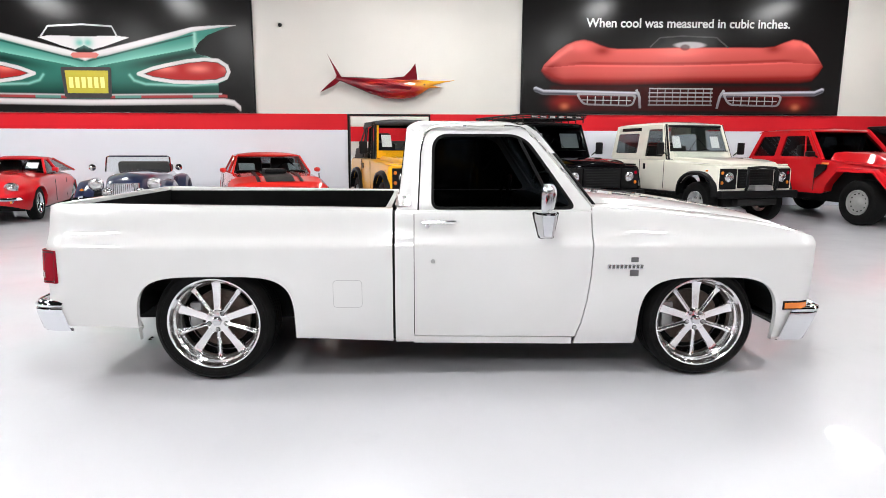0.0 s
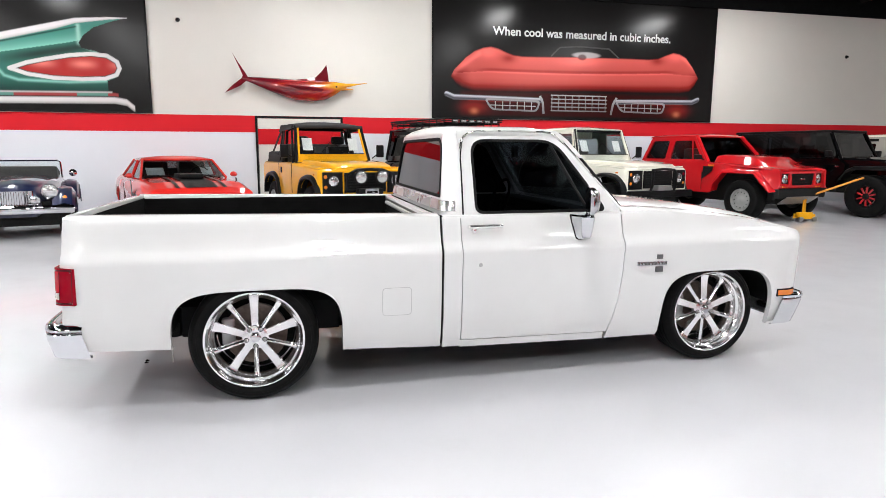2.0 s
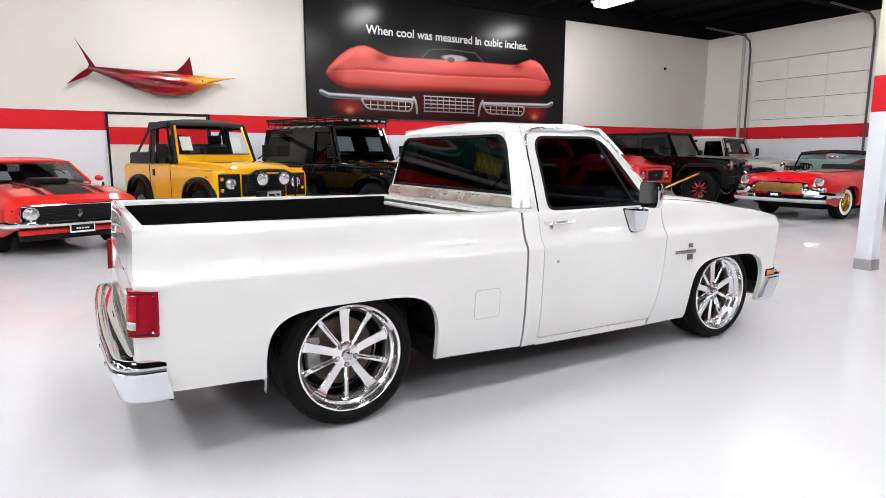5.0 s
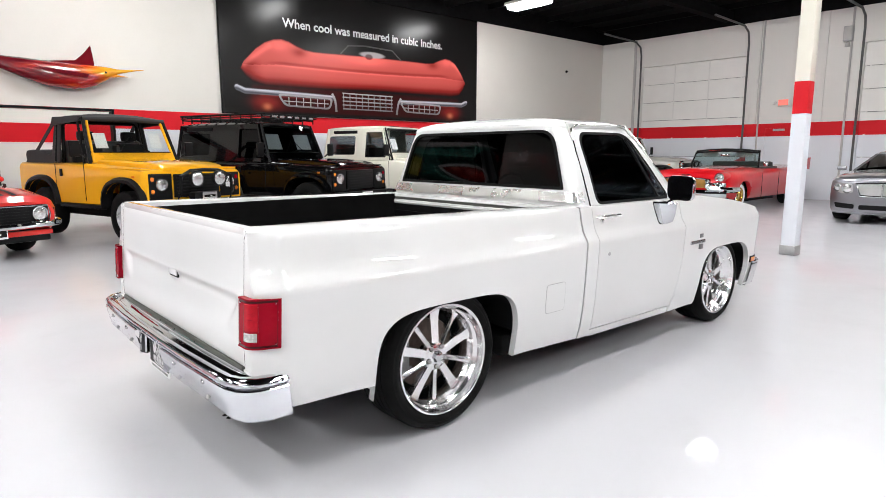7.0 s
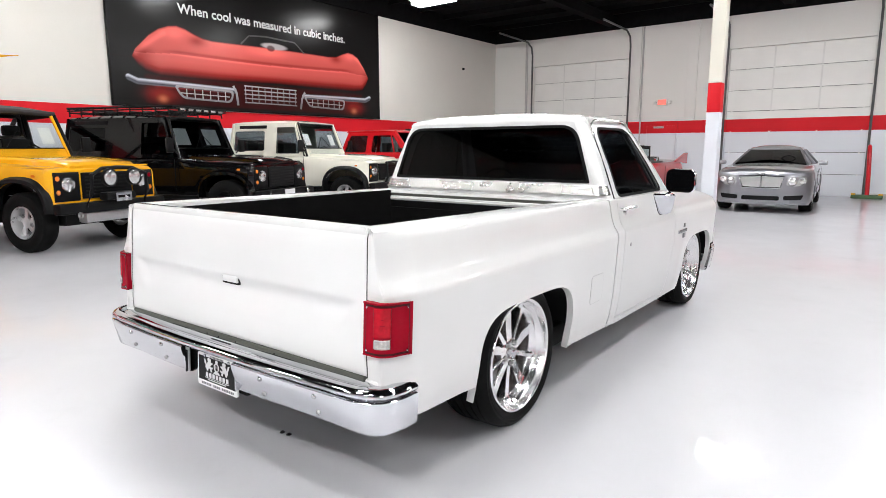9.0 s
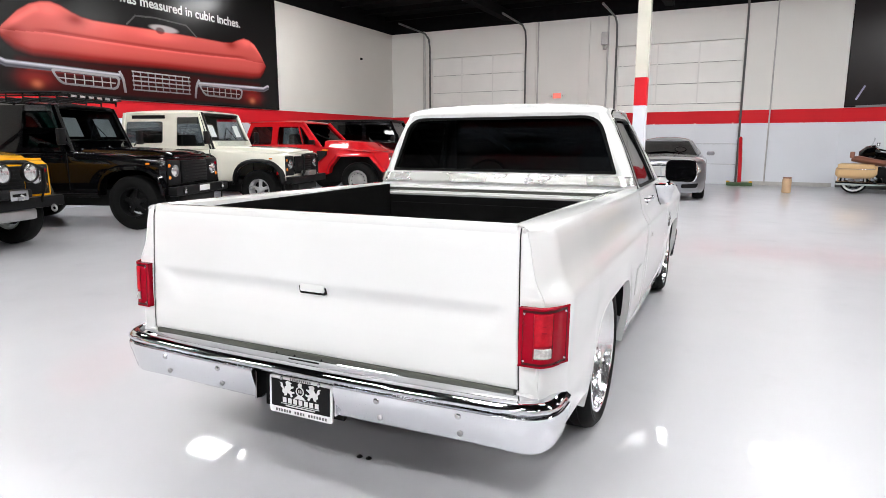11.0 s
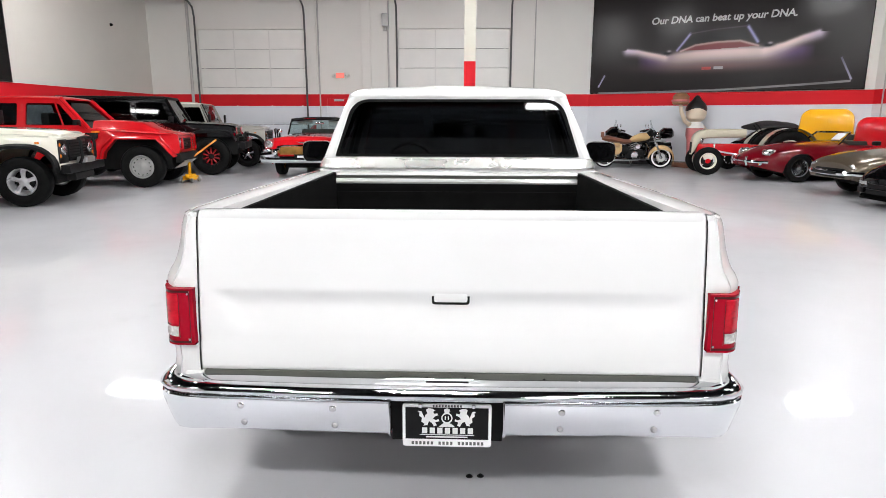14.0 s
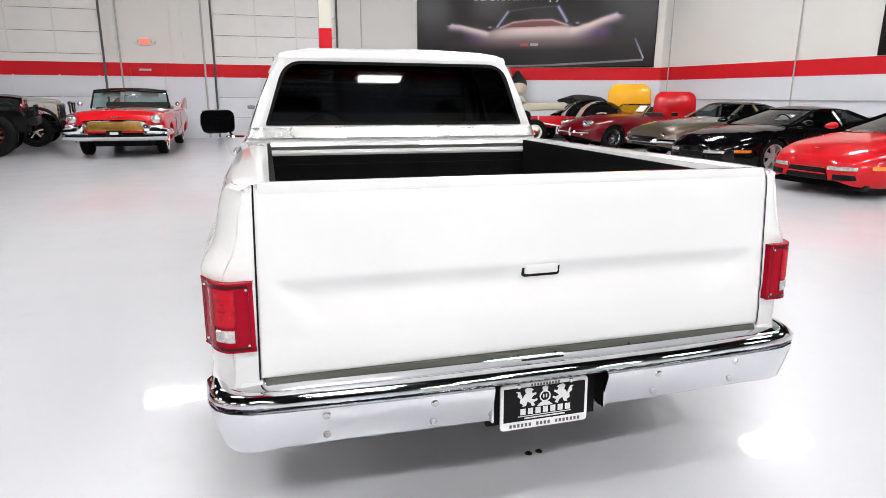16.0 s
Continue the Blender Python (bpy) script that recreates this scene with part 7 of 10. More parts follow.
for k in range(5):
    part("plate_bar", box(1.0045, 1.0055, -0.08 + k * 0.034, -0.056 + k * 0.034, 0.35, 0.37), MAT_PAPER, plate)
part("grille_emblem", panel([(-0.03, 0.53), (0.0, 0.51), (0.04, 0.56), (0.02, 0.62), (-0.02, 0.62), (-0.01, 0.57)], (), lambda u, v: (0.945, u, v), 0.012, (-1, 0, 0)), MAT_CHROME, car)

# navy roadster with separate wings
car = low_car("navy_roadster", axle(-6.10, 11.62, -74, 1.3), "navy open roadster with chrome lamps and flowing wings", "car", MAT_NAVY, 2.5, 0.55, 3.2,
              [(-3.2, 0.4), (0.55, 0.36)], [(-3.2, 0.80), (-2.6, 0.92), (-1.4, 0.90), (-1.1, 0.92), (0.2, 0.88), (0.45, 0.80), (0.55, 0.70)],
              [(-3.2, 0.45), (-2.2, 0.62), (-1.1, 0.56), (0.0, 0.40), (0.55, 0.30)], (), dict(track=1.30, r=0.34, rim=0.20, width=0.18, spokes=16, rim_mat=MAT_CHROME, dish=0.03, spoke_w=0.08, hub_r=0.25), crown=0.06)
for s in (-1, 1):
    for xw, top_z in ((0.0, 0.80), (-2.5, 0.82)):
        bm = bmesh.new()
        rr = []
        for i in range(13):
            t = i / 12
            xx = xw + 0.60 - t * 1.25
            zz = 0.42 + (top_z - 0.42) * math.sin(math.pi * min(1, t * 0.95 + 0.05)) ** 0.6
            rr.append([(xx, s * 0.50, zz - 0.05), (xx, s * 0.55, zz), (xx, s * 0.66, zz + 0.03), (xx, s * 0.78, zz), (xx, s * 0.82, zz - 0.08), (xx, s * 0.80, zz - 0.10)])
        add_grid(bm, rr)
        part("wing", bm, MAT_NAVY, car)
    part("running_board", box(-1.9, -0.62, min(s * 0.55, s * 0.80), max(s * 0.55, s * 0.80), 0.34, 0.38, 0.01), MAT_NAVY, car)
    lamp(car, 0.42, s * 0.47, 0.755, 0.115)
    lamp(car, 0.62, s * 0.27, 0.62, 0.075, None, None, "spot_lamp")
    lamp(car, 0.50, s * 0.68, 0.66, 0.035, MAT_AMBER, None, "indicator")
    part("mirror", lathe([(0, -0.02), (0.06, -0.015), (0.065, 0.0), (0.03, 0.03), (0, 0.035)], 14, "x", (-0.85, s * 0.78, 1.02)), MAT_CHROME, car)
bm = bmesh.new()
add_grid(bm, [[(0.56 + 0.05 * math.cos(a), y, z) for a, y, z in [(k * math.pi / 8 - math.pi / 2, 0.26 * math.sin(k * math.pi / 8 - math.pi / 2) * 1.0, zz) for k in range(9)]] for zz in (0.45, 0.55, 0.70, 0.78)])
part("grille", bm, MAT_CHROME, car, "bowed chrome grille")
for k in range(13):
    part("grille_bar", tube([(0.60, -0.21 + k * 0.035, 0.46), (0.62, -0.20 + k * 0.033, 0.77)], 0.006, 5), MAT_CHROME, car)
part("front_bumper", tube([(0.62, -0.80, 0.48), (0.72, -0.4, 0.49), (0.74, 0, 0.49), (0.72, 0.4, 0.49), (0.62, 0.80, 0.48)], 0.045, 8, flat=1.4), MAT_CHROME, car, "chrome bumper")
fr = part("windscreen_frame", tube([(-1.08, -0.60, 0.93), (-1.17, -0.58, 1.21), (-1.19, -0.54, 1.235), (-1.19, 0.54, 1.235), (-1.17, 0.58, 1.21), (-1.08, 0.60, 0.93)], 0.016, 6), MAT_CHROME, car)
part("windscreen", panel([(-0.6, 0), (0.6, 0), (0.58, 1), (-0.58, 1)], (), lambda u, v: (-1.08 - 0.11 * v, u, 0.93 + 0.30 * v), 0, None), MAT_GLASS, car)
part("soft_top", box(-2.5, -1.9, -0.5, 0.5, 0.90, 1.05, 0.06), MAT_CANVAS, car)
part("seat", box(-1.95, -1.75, -0.5, 0.5, 0.70, 1.12, 0.06), MAT_LEATHER, car)


def grand_tourer(name, m, label, paint, open_top=False, group="parked cars along the wall", front_details=True, hood=1.0):
    """A long-nosed sports car with faired lamps and a small cabin."""
    c = low_car(name, m, label, "car", paint, 2.44, 1.02, 3.35, [(-3.35, 0.42), (-2.9, 0.24), (0.4, 0.22), (1.02, 0.38)],
                [(-3.35, 0.62), (-3.1, 0.74), (-2.5, 0.82), (-1.35, 0.84), (-1.0, 0.85), (0.0, 0.80), (0.55, 0.70), (0.85, 0.58), (1.02, 0.48)],
                [(-3.35, 0.50), (-2.9, 0.72), (-2.3, 0.82), (-1.2, 0.79), (0.0, 0.80), (0.5, 0.72), (0.85, 0.55), (1.02, 0.32)], ((0.0, 0.36, 0.22, 0.66, 2.3), (-2.44, 0.36, 0.22, 0.68, 2.3)),
                dict(track=1.32, r=0.33, rim=0.20, width=0.19, spokes=18, rim_mat=MAT_CHROME, dish=0.04, spoke_w=0.07, hub_r=0.24), crown=0.09, group=group, doors=(-0.95, -1.75))
    for s in (-1, 1):
        h = faired_lamp(c, 0.60, s * 0.50, 0.655, 0.10, 1.9)
        bz = lathe([(0.092, 0.0), (0.100, 0.012), (0.112, 0.006), (0.114, -0.02)], 20, "x")
        bmesh.ops.transform(bz, matrix=pose(0.70, s * 0.50, 0.645, 0, 18, s * 14), verts=bz.verts)
        part("lamp_bezel", bz, MAT_CHROME, c)
        part("front_bumper", tube([(0.72, s * 0.66, 0.46), (0.93, s * 0.50, 0.46), (1.03, s * 0.22, 0.47)], 0.032, 8), MAT_CHROME, c)
        part("over_rider", tube([(1.02, s * 0.30, 0.38), (1.06, s * 0.30, 0.47), (1.03, s * 0.30, 0.58)], 0.028, 8), MAT_CHROME, c)
        lamp(c, 0.86, s * 0.52, 0.42, 0.04, MAT_AMBER, None, "indicator")
    part("air_intake", lathe([(0.0, 0.0), (0.10, 0.0), (0.12, 0.02)], 16, "x", (1.01, 0, 0.47)), MAT_BLACK, c)
    part("intake_bar", tube([(1.03, -0.2, 0.47), (1.04, 0.2, 0.47)], 0.012, 6), MAT_CHROME, c)
    if open_top:
        part("windscreen_frame", tube([(-0.92, -0.66, 0.86), (-1.21, -0.59, 1.12), (-1.24, -0.56, 1.135), (-1.25, 0.0, 1.14), (-1.24, 0.56, 1.135), (-1.21, 0.59, 1.12), (-0.92, 0.66, 0.86)], 0.024, 8), MAT_CHROME, c)
        part("windscreen", panel([(-0.66, 0), (0.66, 0), (0.58, 1), (-0.58, 1)], (), lambda u, v: (-0.92 - 0.32 * v, u, 0.87 + 0.26 * v), 0, None), MAT_GLASS, c)
        for s in (-1, 1):
            part("seat", box(-2.0, -1.8, s * 0.32 - 0.22, s * 0.32 + 0.22, 0.75, 1.08, 0.06), MAT_LEATHER, c)
        part("cockpit", box(-2.05, -1.2, -0.6, 0.6, 0.83, 0.935, 0.02), MAT_LEATHER, c)
        part("folded_top", box(-2.5, -2.08, -0.58, 0.58, 0.88, 1.0, 0.05), MAT_CANVAS, c)
    else:
        greenhouse(c, paint, MAT_SMOKE, (-2.9, -0.9), (-2.0, -1.35), 0.68, 0.50, 0.88, 1.16, (0.6,), None, 0.025, 0.04)
    return c


car = grand_tourer("red_grand_tourer", axle(-8.95, 12.05, -74, 1.4), "red long-nosed classic coupe with chrome bumpers", MAT_RED)
for s in (-1, 1):
    part("mirror", box(-0.9, -0.78, s * 0.84 - 0.06, s * 0.84 + 0.06, 0.92, 1.0, 0.03), MAT_RED, car)
paper(car, -1.1, -0.35, 1.03, 0.22, 0.2, ry=-55)
paper(car, -1.1, 0.35, 1.03, 0.22, 0.2, ry=-55)


# red fifties convertible, nose to the west
def fifties():
    c = low_car("red_fifties_convertible", pose(11.6, 8.9, 0, 0, 0, 182), "red fifties convertible with a massive chrome bumper", "car", MAT_RED, 3.28, 0.98, 4.6,
                [(-4.6, 0.40), (-4.0, 0.28), (0.5, 0.28), (0.98, 0.45)], [(-4.6, 0.82), (-4.3, 1.0), (-3.3, 0.98), (-1.4, 0.98), (-1.1, 0.99), (0.2, 0.96), (0.75, 0.94), (0.93, 0.86), (0.98, 0.78)],
                [(-4.6, 0.80), (-4.0, 0.98), (-1.0, 0.99), (0.4, 0.99), (0.85, 0.95), (0.98, 0.88)], ((0.0, 0.40, 0.28, 0.72, 2.4), (-3.28, 0.40, 0.28, 0.60, 2.4)),
                dict(track=1.55, r=0.36, rim=0.20, width=0.22, spokes=20, rim_mat=MAT_GOLD, dish=0.02, spoke_w=0.1, hub_r=0.3), crown=0.05, doors=(-1.0, -2.1))
    for s in (-1, 1):
        lamp(c, 0.98, s * 0.80, 0.80, 0.10)
        part("headlight_hood", lathe([(0.11, 0.06), (0.12, 0.0), (0.13, -0.25), (0.10, -0.4)], 18, "x", (0.96, s * 0.80, 0.81)), MAT_RED, c)
        part("bumper_wing", panel([(0.56, 0.52), (0.98, 0.52), (0.98, 0.60), (0.72, 0.64), (0.56, 0.76), (0.50, 0.76)], (), lambda u, v, s=s: (1.06 - 0.10 * smoothstep(0.6, 1.0, u), s * u, v), 0.05, (-1, 0, 0)), MAT_CHROME, c)
        part("bumper_bullet", lathe([(0, 0.20), (0.05, 0.17), (0.09, 0.08), (0.10, 0.0), (0.10, -0.1)], 16, "x", (1.05, s * 0.62, 0.62)), MAT_CHROME, c)
        part("bumper_end", tube([(1.12, s * 0.62, 0.58), (1.08, s * 0.85, 0.56), (0.92, s * 0.98, 0.54), (0.5, s * 1.02, 0.53)], 0.07, 8), MAT_CHROME, c)
        part("tail_fin", panel([(-4.62, 0.9), (-3.4, 0.98), (-3.4, 1.0), (-4.4, 1.22), (-4.66, 1.24)], (), lambda u, v, s=s: (u, s * 0.93, v), 0.06, (0, -s, 0)), MAT_RED, c)
        part("mirror", lathe([(0, -0.02), (0.06, -0.01), (0.05, 0.03), (0, 0.05)], 12, "x", (-0.95, s * 1.06, 1.10)), MAT_CHROME, c)
        part("fog_pod", box(0.92, 1.06, s * 0.80 - 0.14, s * 0.80 + 0.14, 0.60, 0.70, 0.04), MAT_CHROME, c)
    g = part("grille", box(0.94, 0.99, -0.56, 0.56, 0.56, 0.76, 0.02), surface("gold_mesh", (0.32, 0.17, 0.04), 0.35, 0.8, vary=0.3), c, "gold mesh grille")
    part("grille_lip", tube([(0.99, -0.60, 0.75), (1.02, -0.4, 0.78), (1.02, 0.4, 0.78), (0.99, 0.60, 0.75)], 0.02, 6), MAT_CHROME, c)
    part("front_bumper", tube([(0.98, -0.98, 0.45), (1.10, -0.6, 0.45), (1.12, 0, 0.45), (1.10, 0.6, 0.45), (0.98, 0.98, 0.45)], 0.085, 10), MAT_CHROME, c, "chrome bumper")
    part("plate", box(1.17, 1.18, -0.15, 0.15, 0.46, 0.58), MAT_BLACK, c)
    part("plate_bar", box(1.181, 1.184, -0.08, 0.08, 0.49, 0.55), MAT_PAPER, c)
    part("bonnet_emblem", panel([(-0.16, 0.88), (0.0, 0.83), (0.16, 0.88), (0.0, 0.86)], (), lambda u, v: (0.985, u, v), 0.02, (-1, 0, 0)), MAT_CHROME, c)
    part("bonnet_bird", tube([(0.3, 0.22, 1.01), (0.75, 0.22, 0.985)], 0.02, 6), MAT_CHROME, c)
    part("bonnet_bird", tube([(0.3, -0.22, 1.01), (0.75, -0.22, 0.985)], 0.02, 6), MAT_CHROME, c)
    part("windscreen_frame", tube([(-1.05, -0.86, 1.0), (-1.22, -0.80, 1.36), (-1.15, -0.4, 1.40), (-1.12, 0, 1.41), (-1.15, 0.4, 1.40), (-1.22, 0.80, 1.36), (-1.05, 0.86, 1.0)], 0.026, 6), MAT_BLACK, c)
    part("header_rail", tube([(-1.27, -0.80, 1.385), (-1.21, -0.4, 1.425), (-1.18, 0, 1.435), (-1.21, 0.4, 1.425), (-1.27, 0.80, 1.385)], 0.042, 8), MAT_BLACK, c)
    # short bright tube stands in for a highlight on the black rail
    part("header_glint", tube([(-1.15, -0.42, 1.425), (-1.13, -0.1, 1.44)], 0.02, 6), MAT_CHROME, c)
    for s in (-1, 1):
        part("sun_visor", box(-1.26, -1.22, s * 0.42 - 0.2, s * 0.42 + 0.2, 1.27, 1.385, 0.01), MAT_PAPER, c)
    for w in [o for o in c.children if o.name.split(".")[0] == "wheel"]:
        part("whitewall", lathe([(0.204, -0.104), (0.206, -0.109), (0.235, -0.113), (0.268, -0.1125), (0.272, -0.106)], 32), MAT_PAPER, w)
    part("windscreen", panel([(-0.84, 0), (0.84, 0), (0.78, 1), (-0.78, 1)], (), lambda u, v: (-0.88 - 0.2 * v - 0.15 * (u / 0.84) ** 2, u, 1.01 + 0.37 * v), 0, None), MAT_TEAL_GLASS, c)
    part("seat", box(-2.35, -2.1, -0.75, 0.75, 0.75, 1.14, 0.06), MAT_LEATHER, c)
    part("cockpit", box(-2.5, -1.2, -0.8, 0.8, 0.95, 1.02, 0.02), MAT_LEATHER, c)
    part("mirror_inside", box(-1.14, -1.12, -0.12, 0.12, 1.28, 1.33, 0.01), MAT_CHROME, c)
fifties()


# silver coupe, nose to the west
def silver_coupe():
    c = low_car("silver_coupe", pose(11.62, 5.06, 0, 0, 0, 184), "silver luxury coupe with a mesh grille and four round lamps", "car", MAT_SILVER, 2.75, 0.86, 3.9,
                [(-3.9, 0.40), (-3.4, 0.2), (0.4, 0.17), (0.80, 0.19), (0.86, 0.22)], [(-3.9, 0.85), (-3.5, 0.98), (-2.9, 1.0), (-0.9, 1.0), (-0.4, 0.98), (0.3, 0.93), (0.7, 0.885), (0.80, 0.85), (0.86, 0.79)],
                [(-3.9, 0.75), (-3.3, 0.95), (-1.0, 0.96), (0.2, 0.96), (0.45, 0.948), (0.60, 0.915), (0.71, 0.85), (0.78, 0.77), (0.83, 0.67), (0.86, 0.56)], ((0.0, 0.39, 0.2, 0.74, 2.3), (-2.75, 0.39, 0.2, 0.74, 2.3)),
                dict(track=1.62, r=0.355, rim=0.25, width=0.26, spokes=10, rim_mat=MAT_WHEEL, dish=0.02, spoke_w=0.2, hub_r=0.3), ((0.0, 0.93), (0.12, 0.98), (0.4, 1.0), (0.7, 1.0), (0.88, 0.98), (0.96, 0.93), (1.0, 0.86)), crown=0.05, doors=(-0.75, -2.1))
    greenhouse(c, MAT_SILVER, MAT_TINT, (-3.15, -0.50), (-2.45, -1.38), 0.82, 0.58, 1.0, 1.33, (0.45,), None, 0.026, 0.085)
    def nose(u):
        """How far ahead the nose reaches at a distance u from the middle."""
        return poly([(0.0, 0.878), (0.56, 0.868), (0.67, 0.838), (0.77, 0.788), (0.85, 0.718), (0.915, 0.608)], abs(u)) + 0.006
    g = part("grille", panel(rounded([(-0.36, 0.545), (0.36, 0.545), (0.42, 0.775), (-0.42, 0.775)], 0.05, 4), (), lambda u, v: (0.885 - 0.02 * (u / 0.45) ** 2, u, v), 0.04, (-1, 0, 0)), MAT_STEEL, c, "bright mesh grille")
    part("grille_rim", tube([(0.88, -0.36, 0.54), (0.895, 0, 0.535), (0.88, 0.36, 0.54), (0.87, 0.43, 0.77), (0.885, 0, 0.785), (0.87, -0.43, 0.77), (0.88, -0.36, 0.54)], 0.018, 6), MAT_CHROME, c)
    part("grille_bar", tube([(0.90, 0, 0.535), (0.89, 0, 0.785)], 0.014, 6), MAT_CHROME, c)
    part("bonnet_emblem", panel([(-0.09, 0.845), (0.0, 0.80), (0.09, 0.845), (0.0, 0.835)], (), lambda u, v: (0.89, u, v), 0.02, (-1, 0, 0)), MAT_CHROME, c)
    for s in (-1, 1):
        part("lamp_housing", panel(rounded([(0.47, 0.60), (0.68, 0.575), (0.84, 0.66), (0.83, 0.765), (0.50, 0.775)], 0.05, 4), (), lambda u, v, s=s: (nose(u) - 0.012 * max(0, v - 0.7) / 0.07, s * u, v), 0.03, (-1, 0, 0)), MAT_STEEL, c)
        lamp(c, 0.872, s * 0.58, 0.675, 0.085)
        lamp(c, 0.805, s * 0.755, 0.69, 0.068)
        part("mirror", box(-0.75, -0.62, s * 1.04 - 0.09, s * 1.04 + 0.09, 0.99, 1.09, 0.04), MAT_SILVER, c)
        part("side_intake", panel(sub_sides(rounded([(0.44, 0.285), (0.76, 0.30), (0.80, 0.40), (0.44, 0.375)], 0.03, 3), 6), (), lambda u, v, s=s: (nose(u) + 0.012, s * u, v), 0.05, (-1, 0, 0)), MAT_BLACK, c)
    part("lower_intake", panel(rounded([(-0.36, 0.275), (0.36, 0.275), (0.36, 0.365), (-0.36, 0.365)], 0.03, 3), (), lambda u, v: (0.88, u, v), 0.05, (-1, 0, 0)), MAT_BLACK, c)
    part("lower_lip", tube([(0.70, -0.82, 0.21), (0.81, -0.7, 0.21), (0.88, -0.45, 0.21), (0.89, 0, 0.21), (0.88, 0.45, 0.21), (0.81, 0.7, 0.21), (0.70, 0.82, 0.21)], 0.025, 6), MAT_SILVER, c)
silver_coupe()
SOUTH = "parked cars by the slanting wall"
def left_axle(px, py, yaw, track):
    """The pose of a car whose left front tyre meets the floor at px, py."""
    c, s = math.cos(radians(yaw)), math.sin(radians(yaw))
    return pose(px + s * track / 2, py - c * track / 2, 0, 0, 0, yaw)
car = grand_tourer("deep_red_roadster", left_axle(10.35, -2.75, 97, 1.4), "deep red open classic roadster with wire wheels", MAT_DEEP_RED, True, SOUTH)
paper(car, -1.12, 0.36, 1.04, 0.30, 0.22, ry=-48)


def wedge_sports(name, m, label, paint, roof_z=1.17, group=SOUTH):
    c = low_car(name, m, label, "car", paint, 2.53, 1.02, 3.4, [(-3.4, 0.40), (-2.9, 0.18), (0.4, 0.15), (0.9, 0.17), (1.02, 0.24)],
                [(-3.4, 0.88), (-3.2, 0.93), (-2.4, 0.88), (-1.5, 0.84), (-0.9, 0.84), (-0.4, 0.815), (0.0, 0.78), (0.35, 0.725), (0.6, 0.67), (0.8, 0.60), (0.95, 0.52), (1.02, 0.44)],
                [(-3.4, 0.78), (-2.8, 0.90), (-1.4, 0.88), (0.0, 0.90), (0.35, 0.89), (0.6, 0.84), (0.8, 0.76), (0.93, 0.64), (1.02, 0.46)], ((0.0, 0.35, 0.15, 0.66, 2.2), (-2.53, 0.36, 0.15, 0.68, 2.2)),
                dict(track=1.55, r=0.315, rim=0.225, width=0.22, spokes=5, rim_mat=MAT_WHEEL, dish=0.015, spoke_w=0.46, hub_r=0.34), ((0.0, 0.92), (0.12, 0.97), (0.35, 1.0), (0.6, 0.995), (0.8, 0.96), (0.92, 0.88), (1.0, 0.76)), crown=0.05, group=group, doors=(-0.62, -1.75))
    greenhouse(c, MAT_BLACK_PAINT, MAT_SMOKE, (-2.75, -0.42), (-2.0, -1.22), 0.75, 0.54, 0.84, roof_z - 0.07, (0.44,), MAT_BLACK_PAINT, 0.032, 0.05, bow=0.22)
    def nose(u):
        return poly([(0.0, 1.035), (0.44, 1.025), (0.63, 0.94), (0.75, 0.81), (0.83, 0.615), (0.89, 0.36)], abs(u)) + 0.016
    for s in (-1, 1):
        part("turn_lamp", panel(sub_sides(rounded([(0.31, 0.375), (0.66, 0.385), (0.66, 0.43), (0.31, 0.43)], 0.012, 3), 6), (), lambda u, v, s=s: (nose(u), s * u, v), 0.04, (-1, 0, 0)), MAT_CLEAR_LENS, c)
        part("side_marker", panel(sub_sides(rounded([(0.76, 0.40), (0.85, 0.40), (0.85, 0.45), (0.76, 0.45)], 0.01, 3), 4), (), lambda u, v, s=s: (nose(u), s * (u + 0.012), v), 0.03, (-1, 0, 0)), MAT_AMBER, c)
        part("brake_duct", panel(sub_sides(rounded([(0.40, 0.245), (0.66, 0.255), (0.64, 0.325), (0.40, 0.325)], 0.02, 3), 6), (), lambda u, v, s=s: (nose(u) + 0.001, s * u, v), 0.05, (-1, 0, 0)), MAT_BLACK, c)
        lid = panel(rounded([(0.28, 0.34), (0.60, 0.30), (0.58, 0.62), (0.26, 0.64)], 0.03, 3), [rounded([(0.285, 0.347), (0.592, 0.308), (0.573, 0.613), (0.267, 0.633)], 0.028, 3)], lambda u, v, s=s: (v, s * u, poly([(0.0, 0.83), (0.35, 0.775), (0.6, 0.72), (0.8, 0.65)], v) - 0.10 * (u / 0.8) ** 2 - 0.004), 0.004, (0, 0, -1))
        part("lamp_lid_joint", lid, MAT_GAP, c)
        mr = part("mirror", blob([(-0.64, 0.90, 0.05, 0.03), (-0.60, 0.90, 0.09, 0.055), (-0.52, 0.89, 0.09, 0.05), (-0.45, 0.88, 0.04, 0.02)], 10), paint, c)
        mr.location = (0, s * 0.97, 0)
        part("side_intake", panel([(-2.16, 0.40), (-1.90, 0.46), (-1.86, 0.78), (-2.06, 0.78)], (), lambda u, v, s=s: (u, s * 0.892, v), 0.02, (0, -s, 0)), MAT_BLACK, c)
        part("door_handle", box(-1.72, -1.60, s * 0.885 - 0.006, s * 0.885 + 0.006, 0.70, 0.73, 0.004), MAT_GAP, c)
    part("intake", panel(sub_sides(rounded([(-0.33, 0.235), (0.33, 0.235), (0.275, 0.395), (-0.275, 0.395)], 0.03, 4), 5), (), lambda u, v: (nose(u) + 0.001, u, v), 0.05, (-1, 0, 0)), MAT_BLACK, c, "black air intake")
    part("intake_lip", tube([(nose(u) + 0.006, u, 0.318) for u in spread(-0.30, 0.30, 8)], 0.010, 6), paint, c)
